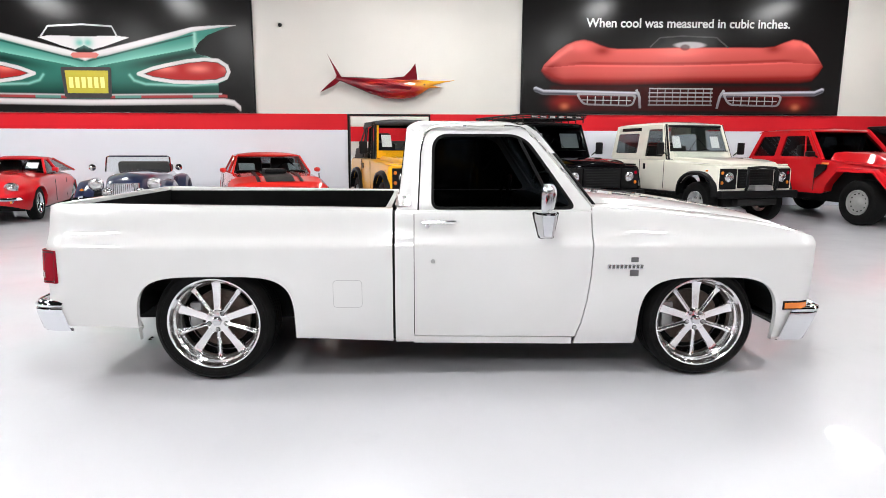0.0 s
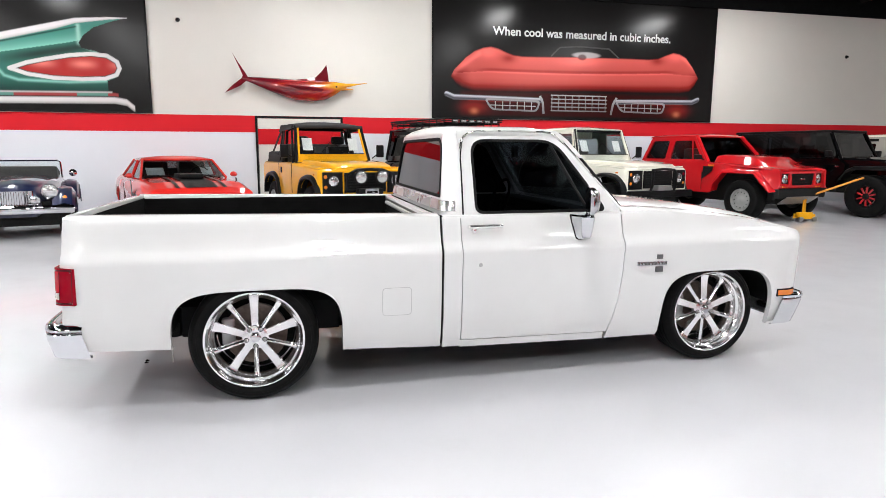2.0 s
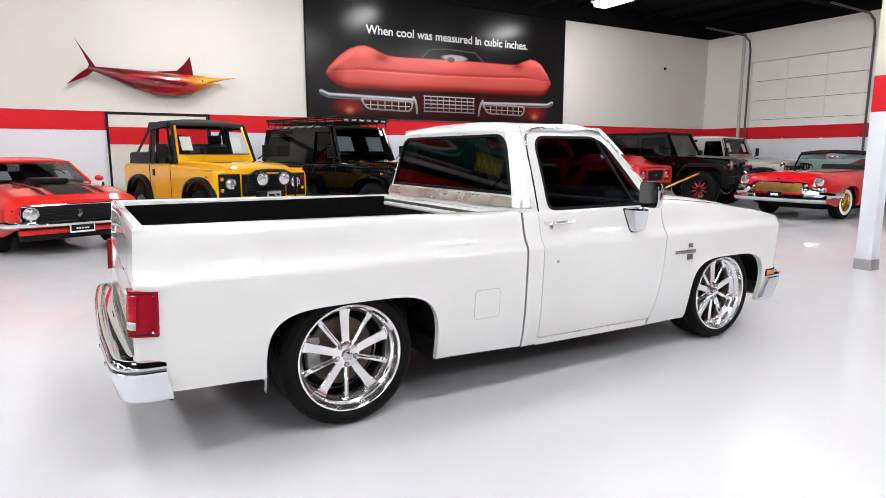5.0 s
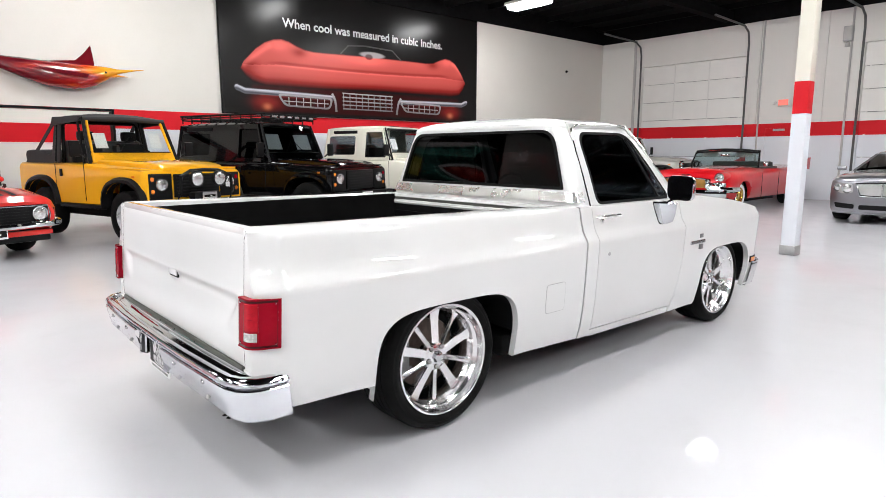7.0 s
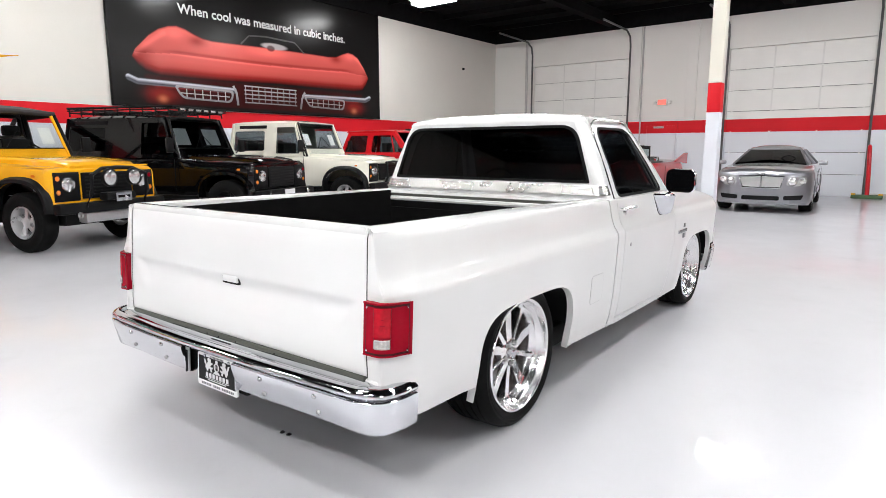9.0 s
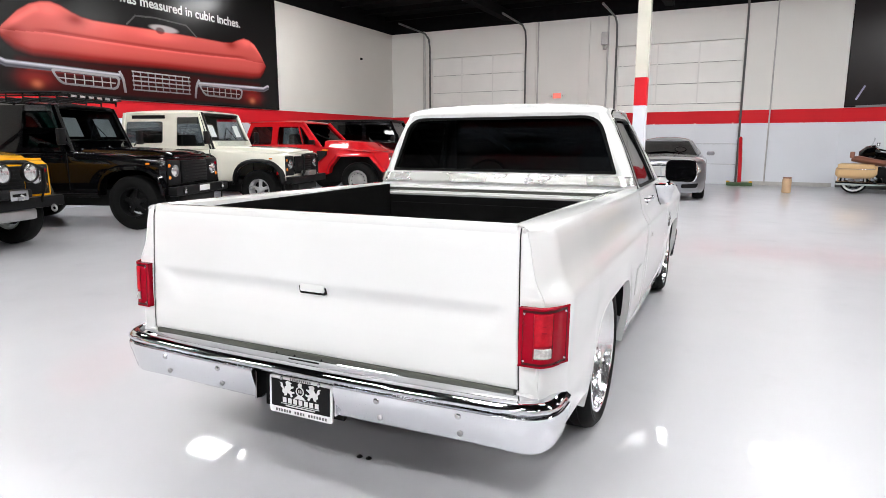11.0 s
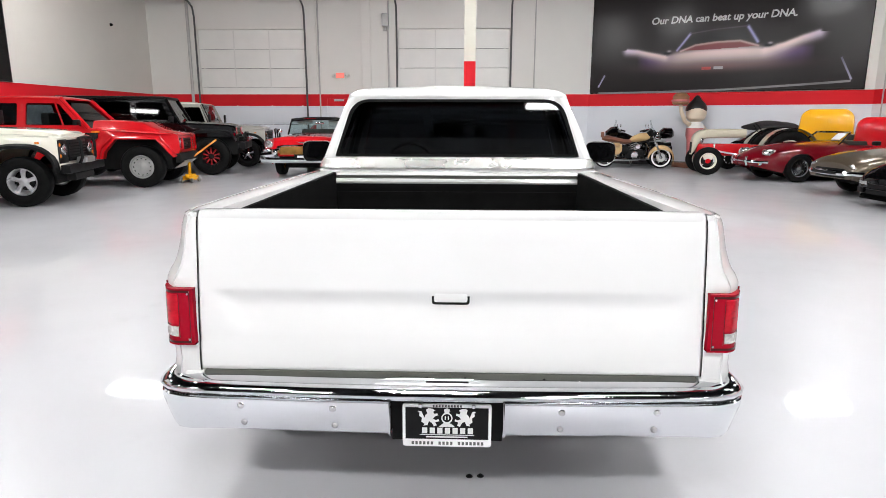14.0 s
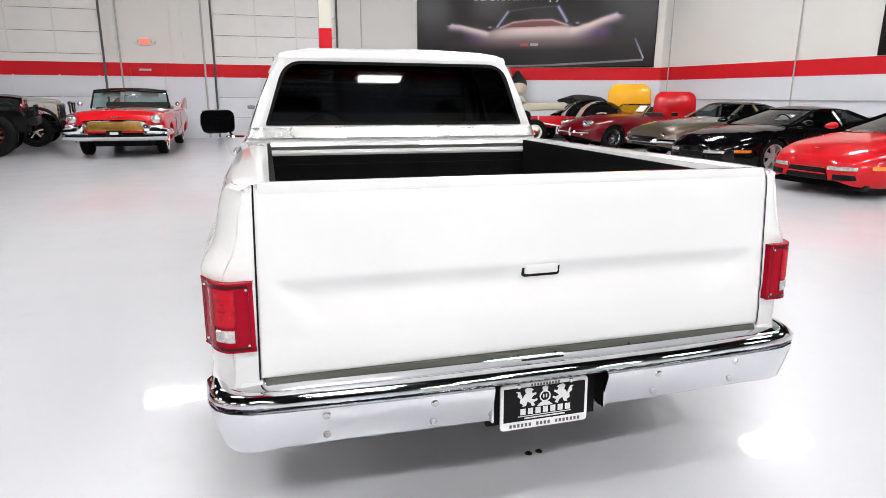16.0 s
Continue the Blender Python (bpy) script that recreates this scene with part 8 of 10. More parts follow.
    part("air_dam", panel([(-0.70, 0.12), (0.70, 0.12), (0.74, 0.20), (-0.74, 0.20)], (), lambda u, v: (nose(u) - 0.03, u, v), 0.12, (-1, 0, 0)), MAT_BLACK, c)
    part("nose_emblem", box(0.86, 0.90, -0.03, 0.03, 0.645, 0.652, 0.002), MAT_CHROME, c)
    paper(c, -0.78, 0.3, 0.98, 0.3, 0.2, ry=-60)
    return c


wedge_sports("black_sports_coupe", left_axle(5.08, -2.80, 95, 1.6), "black mid-engined sports coupe on silver wheels", MAT_BLACK_PAINT)
wedge_sports("red_sports_coupe", left_axle(2.45, -2.75, 95, 1.6), "red mid-engined sports coupe with a black roof", MAT_RED)


def bronze_coupe():
    c = low_car("bronze_coupe", left_axle(7.2, -3.05, 95, 1.45), "bronze fastback coupe with rubber-tipped chrome bumpers", "car", MAT_BRONZE, 2.30, 0.95, 3.2,
                [(-3.2, 0.42), (-2.8, 0.22), (0.4, 0.22), (0.95, 0.34)], [(-3.2, 0.80), (-2.6, 0.88), (-1.2, 0.86), (-0.8, 0.87), (0.0, 0.82), (0.55, 0.74), (0.85, 0.66), (0.95, 0.56)],
                [(-3.2, 0.68), (-2.5, 0.82), (-1.0, 0.80), (0.3, 0.81), (0.75, 0.74), (0.95, 0.62)], ((0.0, 0.36, 0.22, 0.67, 2.3), (-2.3, 0.36, 0.22, 0.67, 2.3)),
                dict(track=1.38, r=0.315, rim=0.185, width=0.20, spokes=8, rim_mat=MAT_STEEL, dish=0.02, spoke_w=0.3, hub_r=0.34), crown=0.07, group=SOUTH, doors=(-0.6, -1.6))
    greenhouse(c, MAT_BRONZE, MAT_SMOKE, (-2.75, -0.62), (-1.75, -1.18), 0.70, 0.50, 0.87, 1.18, (0.55,), MAT_BLACK_PAINT, 0.025, 0.04)
    for s in (-1, 1):
        lamp(c, 0.93, s * 0.53, 0.525, 0.08)
        lamp(c, 0.80, s * 0.55, 0.42, 0.04, MAT_AMBER, False, "indicator")
        part("side_marker", box(0.42, 0.56, s * 0.80 - 0.012, s * 0.80 + 0.012, 0.58, 0.62, 0.006), MAT_AMBER, c)
        part("mirror", box(-0.62, -0.50, s * 0.90 - 0.07, s * 0.90 + 0.07, 0.90, 0.99, 0.03), MAT_BLACK, c)
    part("front_bumper", tube([(0.45, -0.82, 0.45), (0.85, -0.74, 0.45), (1.03, -0.4, 0.45), (1.05, 0, 0.45), (1.03, 0.4, 0.45), (0.85, 0.74, 0.45), (0.45, 0.82, 0.45)], 0.05, 8), MAT_CHROME, c, "chrome bumper")
    part("bumper_rubber", tube([(1.055, -0.35, 0.45), (1.075, 0, 0.45), (1.055, 0.35, 0.45)], 0.035, 8), MAT_BLACK, c)
    part("grille", box(0.86, 0.96, -0.42, 0.42, 0.35, 0.53, 0.02), MAT_BLACK, c)
bronze_coupe()


def hood_up(name, m, label, paint, w, h):
    """A small low car with its bonnet tipped open."""
    c = low_car(name, m, label, "car", paint, 2.3, 0.7, 3.0, [(-3.0, 0.4), (0.7, 0.3)], [(-3.0, 0.7), (-1.0, 0.80), (0.2, 0.74), (0.7, 0.6)], [(-3.0, 0.6), (-1.0, 0.78), (0.7, 0.6)], ((0.0, 0.35, 0.2, 0.64, 2.3), (-2.3, 0.35, 0.2, 0.64, 2.3)),
                dict(track=1.3, r=0.31, rim=0.18, width=0.19, spokes=8, rim_mat=MAT_STEEL, dish=0.02), group=SOUTH)
    rows = []
    for i in range(25):
        t = i / 24
        z = 0.78 + h * t
        x = 0.62 + 0.10 * math.sin(t * 2.6) - 0.05 * t
        k = w / 2 * (1 - 0.10 * t) * (1 - 0.30 * max(0.0, (t - 0.7) / 0.3) ** 3)
        rows.append([(x - 0.10, -k, z), (x - 0.03, -k * 0.96, z), (x + 0.02, -k * 0.6, z), (x + 0.04, 0, z), (x + 0.02, k * 0.6, z), (x - 0.03, k * 0.96, z), (x - 0.10, k, z)])
    bm = bmesh.new()
    add_grid(bm, rows)
    bmesh.ops.recalc_face_normals(bm, faces=bm.faces)
    bmesh.ops.solidify(bm, geom=list(bm.faces), thickness=0.03)
    part("raised_bonnet", bm, paint, c, "bonnet tipped open")
    return c


hood_up("yellow_sports_car", pose(12.35, -4.35, 0, 0, 0, 150), "yellow sports car with its bonnet tipped open", MAT_YELLOW, 1.25, 0.90)
hood_up("red_sports_car", pose(11.1, -4.95, 0, 0, 0, 150), "red sports car with its bonnet tipped open", MAT_RED, 1.12, 0.70)

# ---- posters ----
def print_mat(name, stops, z0, z1, rough=0.35):
    """Printed colour that runs through stops from the bottom to the top of a picture."""
    m, nt, b = material(name)
    tc, sep, mr = nt.nodes.new("ShaderNodeTexCoord"), nt.nodes.new("ShaderNodeSeparateXYZ"), nt.nodes.new("ShaderNodeMapRange")
    link(nt, tc.outputs["Object"], sep.inputs[0])
    link(nt, sep.outputs[2], mr.inputs["Value"])
    mr.inputs["From Min"].default_value, mr.inputs["From Max"].default_value = z0, z1
    n = noise_node(nt, 1.6, 4.0)
    add = nt.nodes.new("ShaderNodeMath")
    add.operation = "MULTIPLY_ADD"
    link(nt, n.outputs[0], add.inputs[0])
    add.inputs[1].default_value = 0.12
    link(nt, mr.outputs[0], add.inputs[2])
    r = nt.nodes.new("ShaderNodeValToRGB")
    while len(r.color_ramp.elements) < len(stops):
        r.color_ramp.elements.new(0.5)
    for e, (p, c) in zip(r.color_ramp.elements, stops):
        e.position, e.color = p, (*c, 1)
    link(nt, add.outputs[0], r.inputs[0])
    link(nt, r.outputs[0], b.inputs["Base Color"])
    b.inputs["Roughness"].default_value = rough
    return m


def flat(outer, holes=(), lay=1):
    """A printed shape, lay times 3 mm proud of the sheet."""
    return panel(outer, holes, lambda u, v: (u, -0.04 - 0.003 * lay, v), 0.0025, (0, 1, 0))


def bar(pts, w, lay=2):
    """A printed line of a given width through points."""
    up, dn = [], []
    for i, p in enumerate(pts):
        d = Vector(pts[min(i + 1, len(pts) - 1)]) - Vector(pts[max(i - 1, 0)])
        n = Vector((-d.y, d.x)).normalized() * w / 2
        up.append((p[0] + n.x, p[1] + n.y))
        dn.append((p[0] - n.x, p[1] - n.y))
    return flat(up + dn[::-1], (), lay)


def words(text, u0, u1, v, mat, parent, shear=0.0, lay=1, bold=0.02):
    cu = bpy.data.curves.new("words", "FONT")
    cu.body, cu.extrude, cu.shear, cu.offset = text, 0.001, shear, bold
    tmp = bpy.data.objects.new("words", cu)
    scene.collection.objects.link(tmp)
    me = bpy.data.meshes.new_from_object(tmp.evaluated_get(bpy.context.evaluated_depsgraph_get()))
    bpy.data.objects.remove(tmp)
    xs = [v_.co.x for v_ in me.vertices]
    k = (u1 - u0) / (max(xs) - min(xs))
    me.transform(Matrix.Translation((u0, -0.04 - 0.003 * lay, v)) @ pose(0, 0, 0, 90) @ Matrix.Scale(k, 4) @ Matrix.Translation((-min(xs), 0, 0)))
    # one part a letter: pieces that stand over one another in x belong together
    bm = bmesh.new()
    bm.from_mesh(me)
    bpy.data.meshes.remove(me)
    seen, runs = set(), []
    for v0 in bm.verts:
        if v0 in seen:
            continue
        stack, piece = [v0], []
        seen.add(v0)
        while stack:
            q = stack.pop()
            piece.append(q)
            for e in q.link_edges:
                o = e.other_vert(q)
                if o not in seen:
                    seen.add(o)
                    stack.append(o)
        runs.append([min(q.co.x for q in piece), max(q.co.x for q in piece), piece])
    letters = []
    for x0, x1, piece in sorted(runs, key=lambda r: r[0]):
        if letters and min(x1, letters[-1][1]) - x0 > 0.6 * min(x1 - x0, letters[-1][1] - letters[-1][0]):
            letters[-1][1] = max(x1, letters[-1][1])
            letters[-1][2] += piece
        else:
            letters.append([x0, x1, list(piece)])
    for _, _, piece in letters:
        own = {q: i for i, q in enumerate(piece)}
        faces = {f for q in piece for f in q.link_faces}
        ml = bpy.data.meshes.new("printed_letter")
        ml.from_pydata([tuple(q.co) for q in piece], [], [[own[q] for q in f.verts] for f in faces])
        ml.materials.append(mat)
        new("printed_letter", ml).parent = parent
    bm.free()


MAT_INK_WHITE = surface("white_ink", (0.54, 0.54, 0.54), 0.4)
MAT_INK_CHROME = print_mat("silver_ink", [(0.0, (0.13, 0.12, 0.13)), (0.5, (0.34, 0.33, 0.345)), (1.0, (0.16, 0.155, 0.18))], 0.2, 1.2)
MAT_INK_DARK = surface("dark_ink", (0.022, 0.020, 0.021), 0.4, vary=0.3)
MAT_INK_LENS = print_mat("red_lamp_ink", [(0.0, (0.338, 0.022, 0.022)), (0.5, (0.585, 0.09, 0.068)), (1.0, (0.413, 0.03, 0.03))], 0.7, 1.25)
MAT_INK_YELLOW = surface("yellow_ink", (0.42, 0.36, 0.02), 0.4)


def poster(m, w, h, label):
    p = thing("poster", m, label, "poster", "wall posters")
    part("board", box(0, w, -0.04, 0, 0, h, 0.004), MAT_POSTER, p, "glossy black printed board")
    return p


# photographic prints: colour laid over a fine sheet by formulas
def step(x, a, b):
    t = np.clip((x - a) / (b - a), 0, 1)
    return t * t * (3 - 2 * t)


def within(pts, a, b):
    """1 inside a closed outline, 0 outside."""
    hit = np.zeros(a.shape, bool)
    for (x0, y0), (x1, y1) in zip(pts, pts[1:] + pts[:1]):
        if y0 != y1:
            hit ^= ((y0 > b) != (y1 > b)) & (a < (x1 - x0) * (b - y0) / (y1 - y0) + x0)
    return hit.astype(float)


def near(pts, a, b):
    """Distance to a broken line."""
    best = np.full(a.shape, 1e9)
    for (x0, y0), (x1, y1) in zip(pts, pts[1:]):
        dx, dy = x1 - x0, y1 - y0
        t = np.clip(((a - x0) * dx + (b - y0) * dy) / (dx * dx + dy * dy), 0, 1)
        best = np.minimum(best, np.hypot(a - x0 - t * dx, b - y0 - t * dy))
    return best


def lay(img, col, amount):
    """Mixes a colour, or an array of colours, into the picture."""
    amount = np.clip(amount, 0, 1)[..., None]
    return img * (1 - amount) + np.asarray(col) * amount


def ink_mat():
    m, nt, b = material("photo_print")
    at = nt.nodes.new("ShaderNodeAttribute")
    at.attribute_name = "ink"
    link(nt, at.outputs["Color"], b.inputs["Base Color"])
    b.inputs["Roughness"].default_value = 0.22
    b.inputs["Specular IOR Level"].default_value = 0.15
    return m


MAT_PHOTO = ink_mat()


def picture(parent, w, h, paint, nu, nv):
    """A printed sheet just proud of its board."""
    us, vs = np.linspace(0.03, w - 0.03, nu + 1), np.linspace(0.03, h - 0.03, nv + 1)
    X, Z = np.meshgrid(us, vs)
    img = np.clip(paint(X, Z), 0.004, 0.9)
    me = bpy.data.meshes.new("printed_sheet")
    pts = np.stack([X.ravel(), np.full(X.size, -0.0415), Z.ravel()], 1)
    k = np.arange(nu * nv)
    q = k // nu * (nu + 1) + k % nu
    me.from_pydata(pts.tolist(), [], np.stack([q, q + 1, q + nu + 2, q + nu + 1], 1).tolist())
    at = me.color_attributes.new("ink", "FLOAT_COLOR", "POINT")
    at.data.foreach_set("color", np.concatenate([img.reshape(-1, 3), np.ones((X.size, 1))], 1).astype(np.float32).ravel())
    me.materials.append(MAT_PHOTO)
    new("printed_sheet", me).parent = parent


INK_BLACK = (0.008, 0.0075, 0.0075)


PH = WALL_TOP - 2.26
# red roadster seen from the front
p2 = poster(pose(2.38, NORTH - 0.005, 2.26), 8.02, PH, "large black poster of a red roadster with white words")
K = 0.01412
def P(px, py):
    return ((px - 922) * K, (203 - py) * K)
words("When cool was measured in cubic inches.", P(1033, 0)[0], P(1390, 0)[0], P(0, 55)[1], MAT_INK_WHITE, p2)
def red_roadster(X, Z):
    a, b = 922 + X / K, 203 - Z / K
    img = np.zeros(a.shape + (3,)) + INK_BLACK
    # valance in the dark under the body
    img = lay(img, (0.030, 0.005, 0.005), step(np.abs(a - 1205), 236, 226) * step(b, 150, 158) * step(b, 199, 194))
    for x in (1000, 1412):
        img = lay(img, (0.19, 0.014, 0.012), np.exp(-((a - x) / 22) ** 2 - ((b - 182) / 10) ** 2) * 1.2)
        img = lay(img, (0.48, 0.13, 0.06), np.exp(-((a - x) / 7) ** 2 - ((b - 189) / 5) ** 2))
    for x0, x1 in ((985, 1130), (1282, 1428)):
        img = lay(img, (0.17, 0.013, 0.011), step(a, x0, x0 + 8) * step(a, x1, x1 - 6) * step(b, 164, 168) * step(b, 174, 170))
    y = b - np.interp(a, [956, 1200, 1456], [10, 6, 1])
    top = np.interp(a, [956, 962, 984, 1000, 1016, 1030, 1044, 1058, 1074, 1090, 1120, 1200, 1300, 1345, 1366, 1382, 1398, 1412, 1426, 1442, 1456], [120, 108, 86, 75, 69, 67, 70, 76, 81, 83, 83, 82, 83, 84, 82, 76, 71, 73, 80, 98, 119])
    low = np.interp(a, [956, 966, 976, 1000, 1100, 1215, 1330, 1415, 1438, 1448, 1456], [121, 134, 141, 145, 146, 144, 146, 147, 144, 134, 119])
    # the deck behind, lit from above, then the rounded nose under its crease
    crease = 112 - 5 * ((a - 1207) / 240) ** 2 + 6 * step(np.abs(a - 1207), 170, 245)
    deck = np.interp((y - top) / np.maximum(crease - top, 4), [0, 0.08, 0.3, 0.7, 1.0], [0.66, 0.95, 0.92, 0.84, 0.76])
    nose = np.interp((y - crease) / np.maximum(low - crease, 4), [0, 0.10, 0.30, 0.55, 0.8, 1.0], [0.96, 0.88, 0.86, 0.76, 0.48, 0.10])
    lum = np.where(y < crease, deck, nose)
    lum -= 0.16 * np.exp(-((y - crease + 3) / 2.2) ** 2) * step(np.abs(a - 1207), 215, 170)
    lum += 0.14 * np.exp(-((y - crease - 1.5) / 1.4) ** 2) * step(np.abs(a - 1207), 215, 150)
    for x, s in ((1030, 1), (1398, -1)):
        # bulging wings: a bright crest and a shaded inner slope
        u = (a - x) * s
        lum += 0.20 * np.exp(-((u + 6) / 16) ** 2 - ((y - 78) / 9) ** 2)
        lum -= 0.34 * np.exp(-((u - 34) / 15) ** 2 - ((y - 86) / 8) ** 2)
        lum -= 0.24 * step(u, -30, -64) * step(y, 96, 112)
        lum += 0.22 * np.exp(-(near([(x - 68 * s, 113), (x - 40 * s, 92), (x - 22 * s, 80)], a, y) / 4.0) ** 2)
    lum += 0.22 * np.exp(-((a - 1205) / 40) ** 2 - ((y - 90) / 9) ** 2)
    lum -= 0.04 * step(np.abs(a - 1207), 120, 230)
    lum = np.clip(lum, 0.02, 1.15)[..., None]
    body = np.array((0.012, 0.0015, 0.0015)) + np.array((0.54, 0.036, 0.030)) * lum ** 1.5 + np.array((0.16, 0.12, 0.105)) * np.maximum(lum - 0.55, 0) * 1.5
    img = lay(img, body, step(y - top, -1, 1.5) * step(low - y, -1.5, 3))
    # chrome blades of the bumper: dark, a bright upper edge, dark again
    for pts in ([(949, 160), (962, 165), (1050, 166), (1128, 168)], [(1457, 160), (1445, 165), (1360, 166), (1280, 168)]):
        d = near(pts, a, b)
        line = np.interp(a, [949, 962, 1128, 1280, 1445, 1457], [160, 165, 168, 168, 165, 160])
        v = np.interp((b - line) / 5, [-1, -0.55, -0.15, 0.3, 1], [0.10, 1.0, 0.45, 0.06, 0.22])[..., None]
        img = lay(img, np.array((0.58, 0.58, 0.64)) * v + np.array((0.01, 0.01, 0.02)), step(d, 5.2, 3.8))
    # pale seat behind the screen
    img = lay(img, (0.46, 0.43, 0.44), step(np.hypot((a - 1216) / 30, (b - 84) / 6), 1.1, 0.7) * 0.8)
    img = lay(img, (0.05, 0.012, 0.015), step(np.hypot((a - 1208) / 10, (b - 88) / 6), 1.1, 0.6) * 0.8)
    return img
picture(p2, 8.02, PH, red_roadster, 500, 190)
part("printed_screen", bar([P(1146, 88), P(1163, 72), P(1200, 69), P(1262, 71), P(1284, 88)], 0.035, 2), MAT_INK_DARK, p2)
part("printed_overrider", bar([P(1126, 160), P(1132, 172), P(1134, 192)], 0.06, 4), MAT_INK_CHROME, p2)
part("printed_overrider", bar([P(1282, 160), P(1275, 172), P(1271, 192)], 0.06, 4), MAT_INK_CHROME, p2)
for x0, x1 in ((1018, 1128), (1278, 1388)):
    o = rounded([P(x0, 166), P(x1, 168), P(x1 - 6, 189), P(x0 + 14, 187)], 0.12, 4)
    i = rounded([P(x0 + 5, 169), P(x1 - 4, 171), P(x1 - 9, 186), P(x0 + 17, 184)], 0.10, 4)
    part("printed_grille_rim", flat(o, [i], 3), MAT_INK_CHROME, p2)
    for k in range(6):
        xx = x0 + 22 + k * 14
        part("printed_grille_bar", bar([P(xx, 171), P(xx, 186)], 0.02, 3), MAT_STEEL, p2)
    part("printed_grille_bar", bar([P(x0 + 12, 178), P(x1 - 10, 179)], 0.02, 4), MAT_STEEL, p2)
for k in range(5):
    part("printed_grille_bar", bar([P(1148, 158 + k * 7), P(1262, 158 + k * 7)], 0.03, 3), MAT_INK_CHROME, p2)
for k in range(9):
    part("printed_grille_bar", bar([P(1150 + k * 13.6, 157), P(1150 + k * 13.6, 187)], 0.016, 4), MAT_INK_CHROME, p2)
# teal finned car seen from behind
p1 = poster(pose(-4.15 - 8.05, NORTH - 0.005, 2.26), 8.05, PH, "large black poster of a teal finned car from behind")
def Q(px, py, s=1):
    return (4.0 + s * (px - 163) * 0.01418, (198 - py) * 0.0141)
words("your cup holder sat next to you and wore a poodle skirt.", 0.55, 7.6, Q(0, 3)[1], MAT_INK_WHITE, p1)
def finned_car(X, Z):
    a, b = 163 + np.abs((X - 4.0) / 0.01418), 198 - Z / 0.0141
    img = np.zeros(a.shape + (3,)) + INK_BLACK
    white = np.array((0.62, 0.60, 0.60))
    # rear window and deck
    img = lay(img, white, within([(163, 72), (217, 70), (240, 73), (200, 87), (178, 93), (163, 86)], a, b))
    img = lay(img, (0.16, 0.42, 0.36), np.exp(-((a - 170) / 8) ** 2 - ((b - 82) / 7) ** 2) * (b > 72))
    # body
    shape = within([(163, 104), (178, 99), (347, 57), (421, 51), (398, 58), (372, 68), (357, 80), (349, 92), (352, 99), (372, 104), (392, 112), (404, 124), (405, 134), (398, 144), (386, 149), (386, 170), (163, 172)], a, b)
    crease = np.interp(a, [163, 185, 330, 352], [128, 120, 93, 88])
    over = crease - b
    t = np.clip(over / 22, 0, 1)[..., None]
    upper = np.array((0.17, 0.44, 0.36)) * (1 - t) ** 2 + np.array((0.032, 0.18, 0.14)) * (1 - (1 - t) ** 2)
    dark = step(a, 190, 300) * np.exp(-((over + 10) / 9) ** 2) * 0.85
    lum = (np.interp(b, [100, 128, 146, 160, 170], [0.75, 0.70, 0.55, 0.26, 0.10]) * (1 - dark))[..., None]
    lower = np.array((0.036, 0.20, 0.152)) * lum + np.array((0.004, 0.006, 0.006))
    body = np.where((over > 0)[..., None], upper, lower)
    body = lay(body, (0.30, 0.56, 0.48), np.exp(-(near([(350, 66), (350, 92), (372, 103), (396, 112)], a, b) / 3.0) ** 2) * 0.8)
    body = lay(body, (0.24, 0.55, 0.46), np.exp(-(near([(236, 135), (243, 144), (262, 150), (330, 152), (384, 149)], a, b) / 2.2) ** 2) * 0.75)
    img = lay(img, body, shape)
    img = lay(img, (0.003, 0.012, 0.01), np.exp(-(near([(168, 112), (347, 68)], a, b) / 1.3) ** 2) * 0.8)
    # white fin strip
    top = np.interp(a, [163, 178, 347, 395, 421], [104, 97, 55, 51.5, 51])
    thick = np.interp(a, [163, 200, 320, 380, 421], [8, 11, 10, 5, 1.5])
    f = (b - top) / thick
    img = lay(img, white * np.clip(1.15 - 0.55 * np.clip(f, 0, 1) ** 2, 0.3, 1)[..., None], step(f, -0.1, 0.12) * step(f, 1.1, 0.9) * (a < 421))
    # drop-shaped lamp in a bright rim
    drop = [(251, 133), (275, 124), (300, 118), (335, 111), (365, 108), (388, 110), (402, 119), (405, 129), (400, 139), (384, 145), (350, 147), (310, 146), (275, 141), (251, 133)]
    d = near(drop, a, b)
    ins = within(drop, a, b)
    lens = np.array((0.34, 0.018, 0.018)) + np.array((0.34, 0.14, 0.11)) * (np.exp(-((b - 124) / 6) ** 2) * (0.5 + 0.5 * np.sin(a / 9.0)))[..., None]
    img = lay(img, lens, ins * step(d, 3.2, 4.4))
    img = lay(img, (0.03, 0.02, 0.02), ins * np.exp(-((d - 3.6) / 0.8) ** 2) * 0.8)
    img = lay(img, white * 0.95, step(d, 3.4, 2.4))
    # bumper with a red reflection over it
    up = np.interp(a, [163, 395, 412, 423], [176, 173, 176, 186])
    img = lay(img, np.where(((a > 200) & (np.sin(a / 21.0) > -0.5))[..., None], np.array((0.30, 0.045, 0.045)), np.array((0.10, 0.24, 0.20))), step(b, up - 7, up - 5) * step(b, up - 0.5, up - 2) * (a < 400))
    img = lay(img, white * 0.8, np.exp(-((b - up + 7) / 1.2) ** 2) * (a < 392))
    f = (b - up) / 11
    img = lay(img, white * np.interp(f, [0, 0.25, 0.6, 1], [0.45, 1.05, 0.95, 0.4])[..., None], step(f, -0.05, 0.1) * step(f, 1.05, 0.9) * (a < 423))
    # emblem in the middle of the deck
    img = lay(img, (0.55, 0.16, 0.14), step(b, 97, 99) * step(b, 108, 106) * (a < 187 - np.abs(b - 102)))
    return img
picture(p1, 8.05, PH, finned_car, 520, 190)
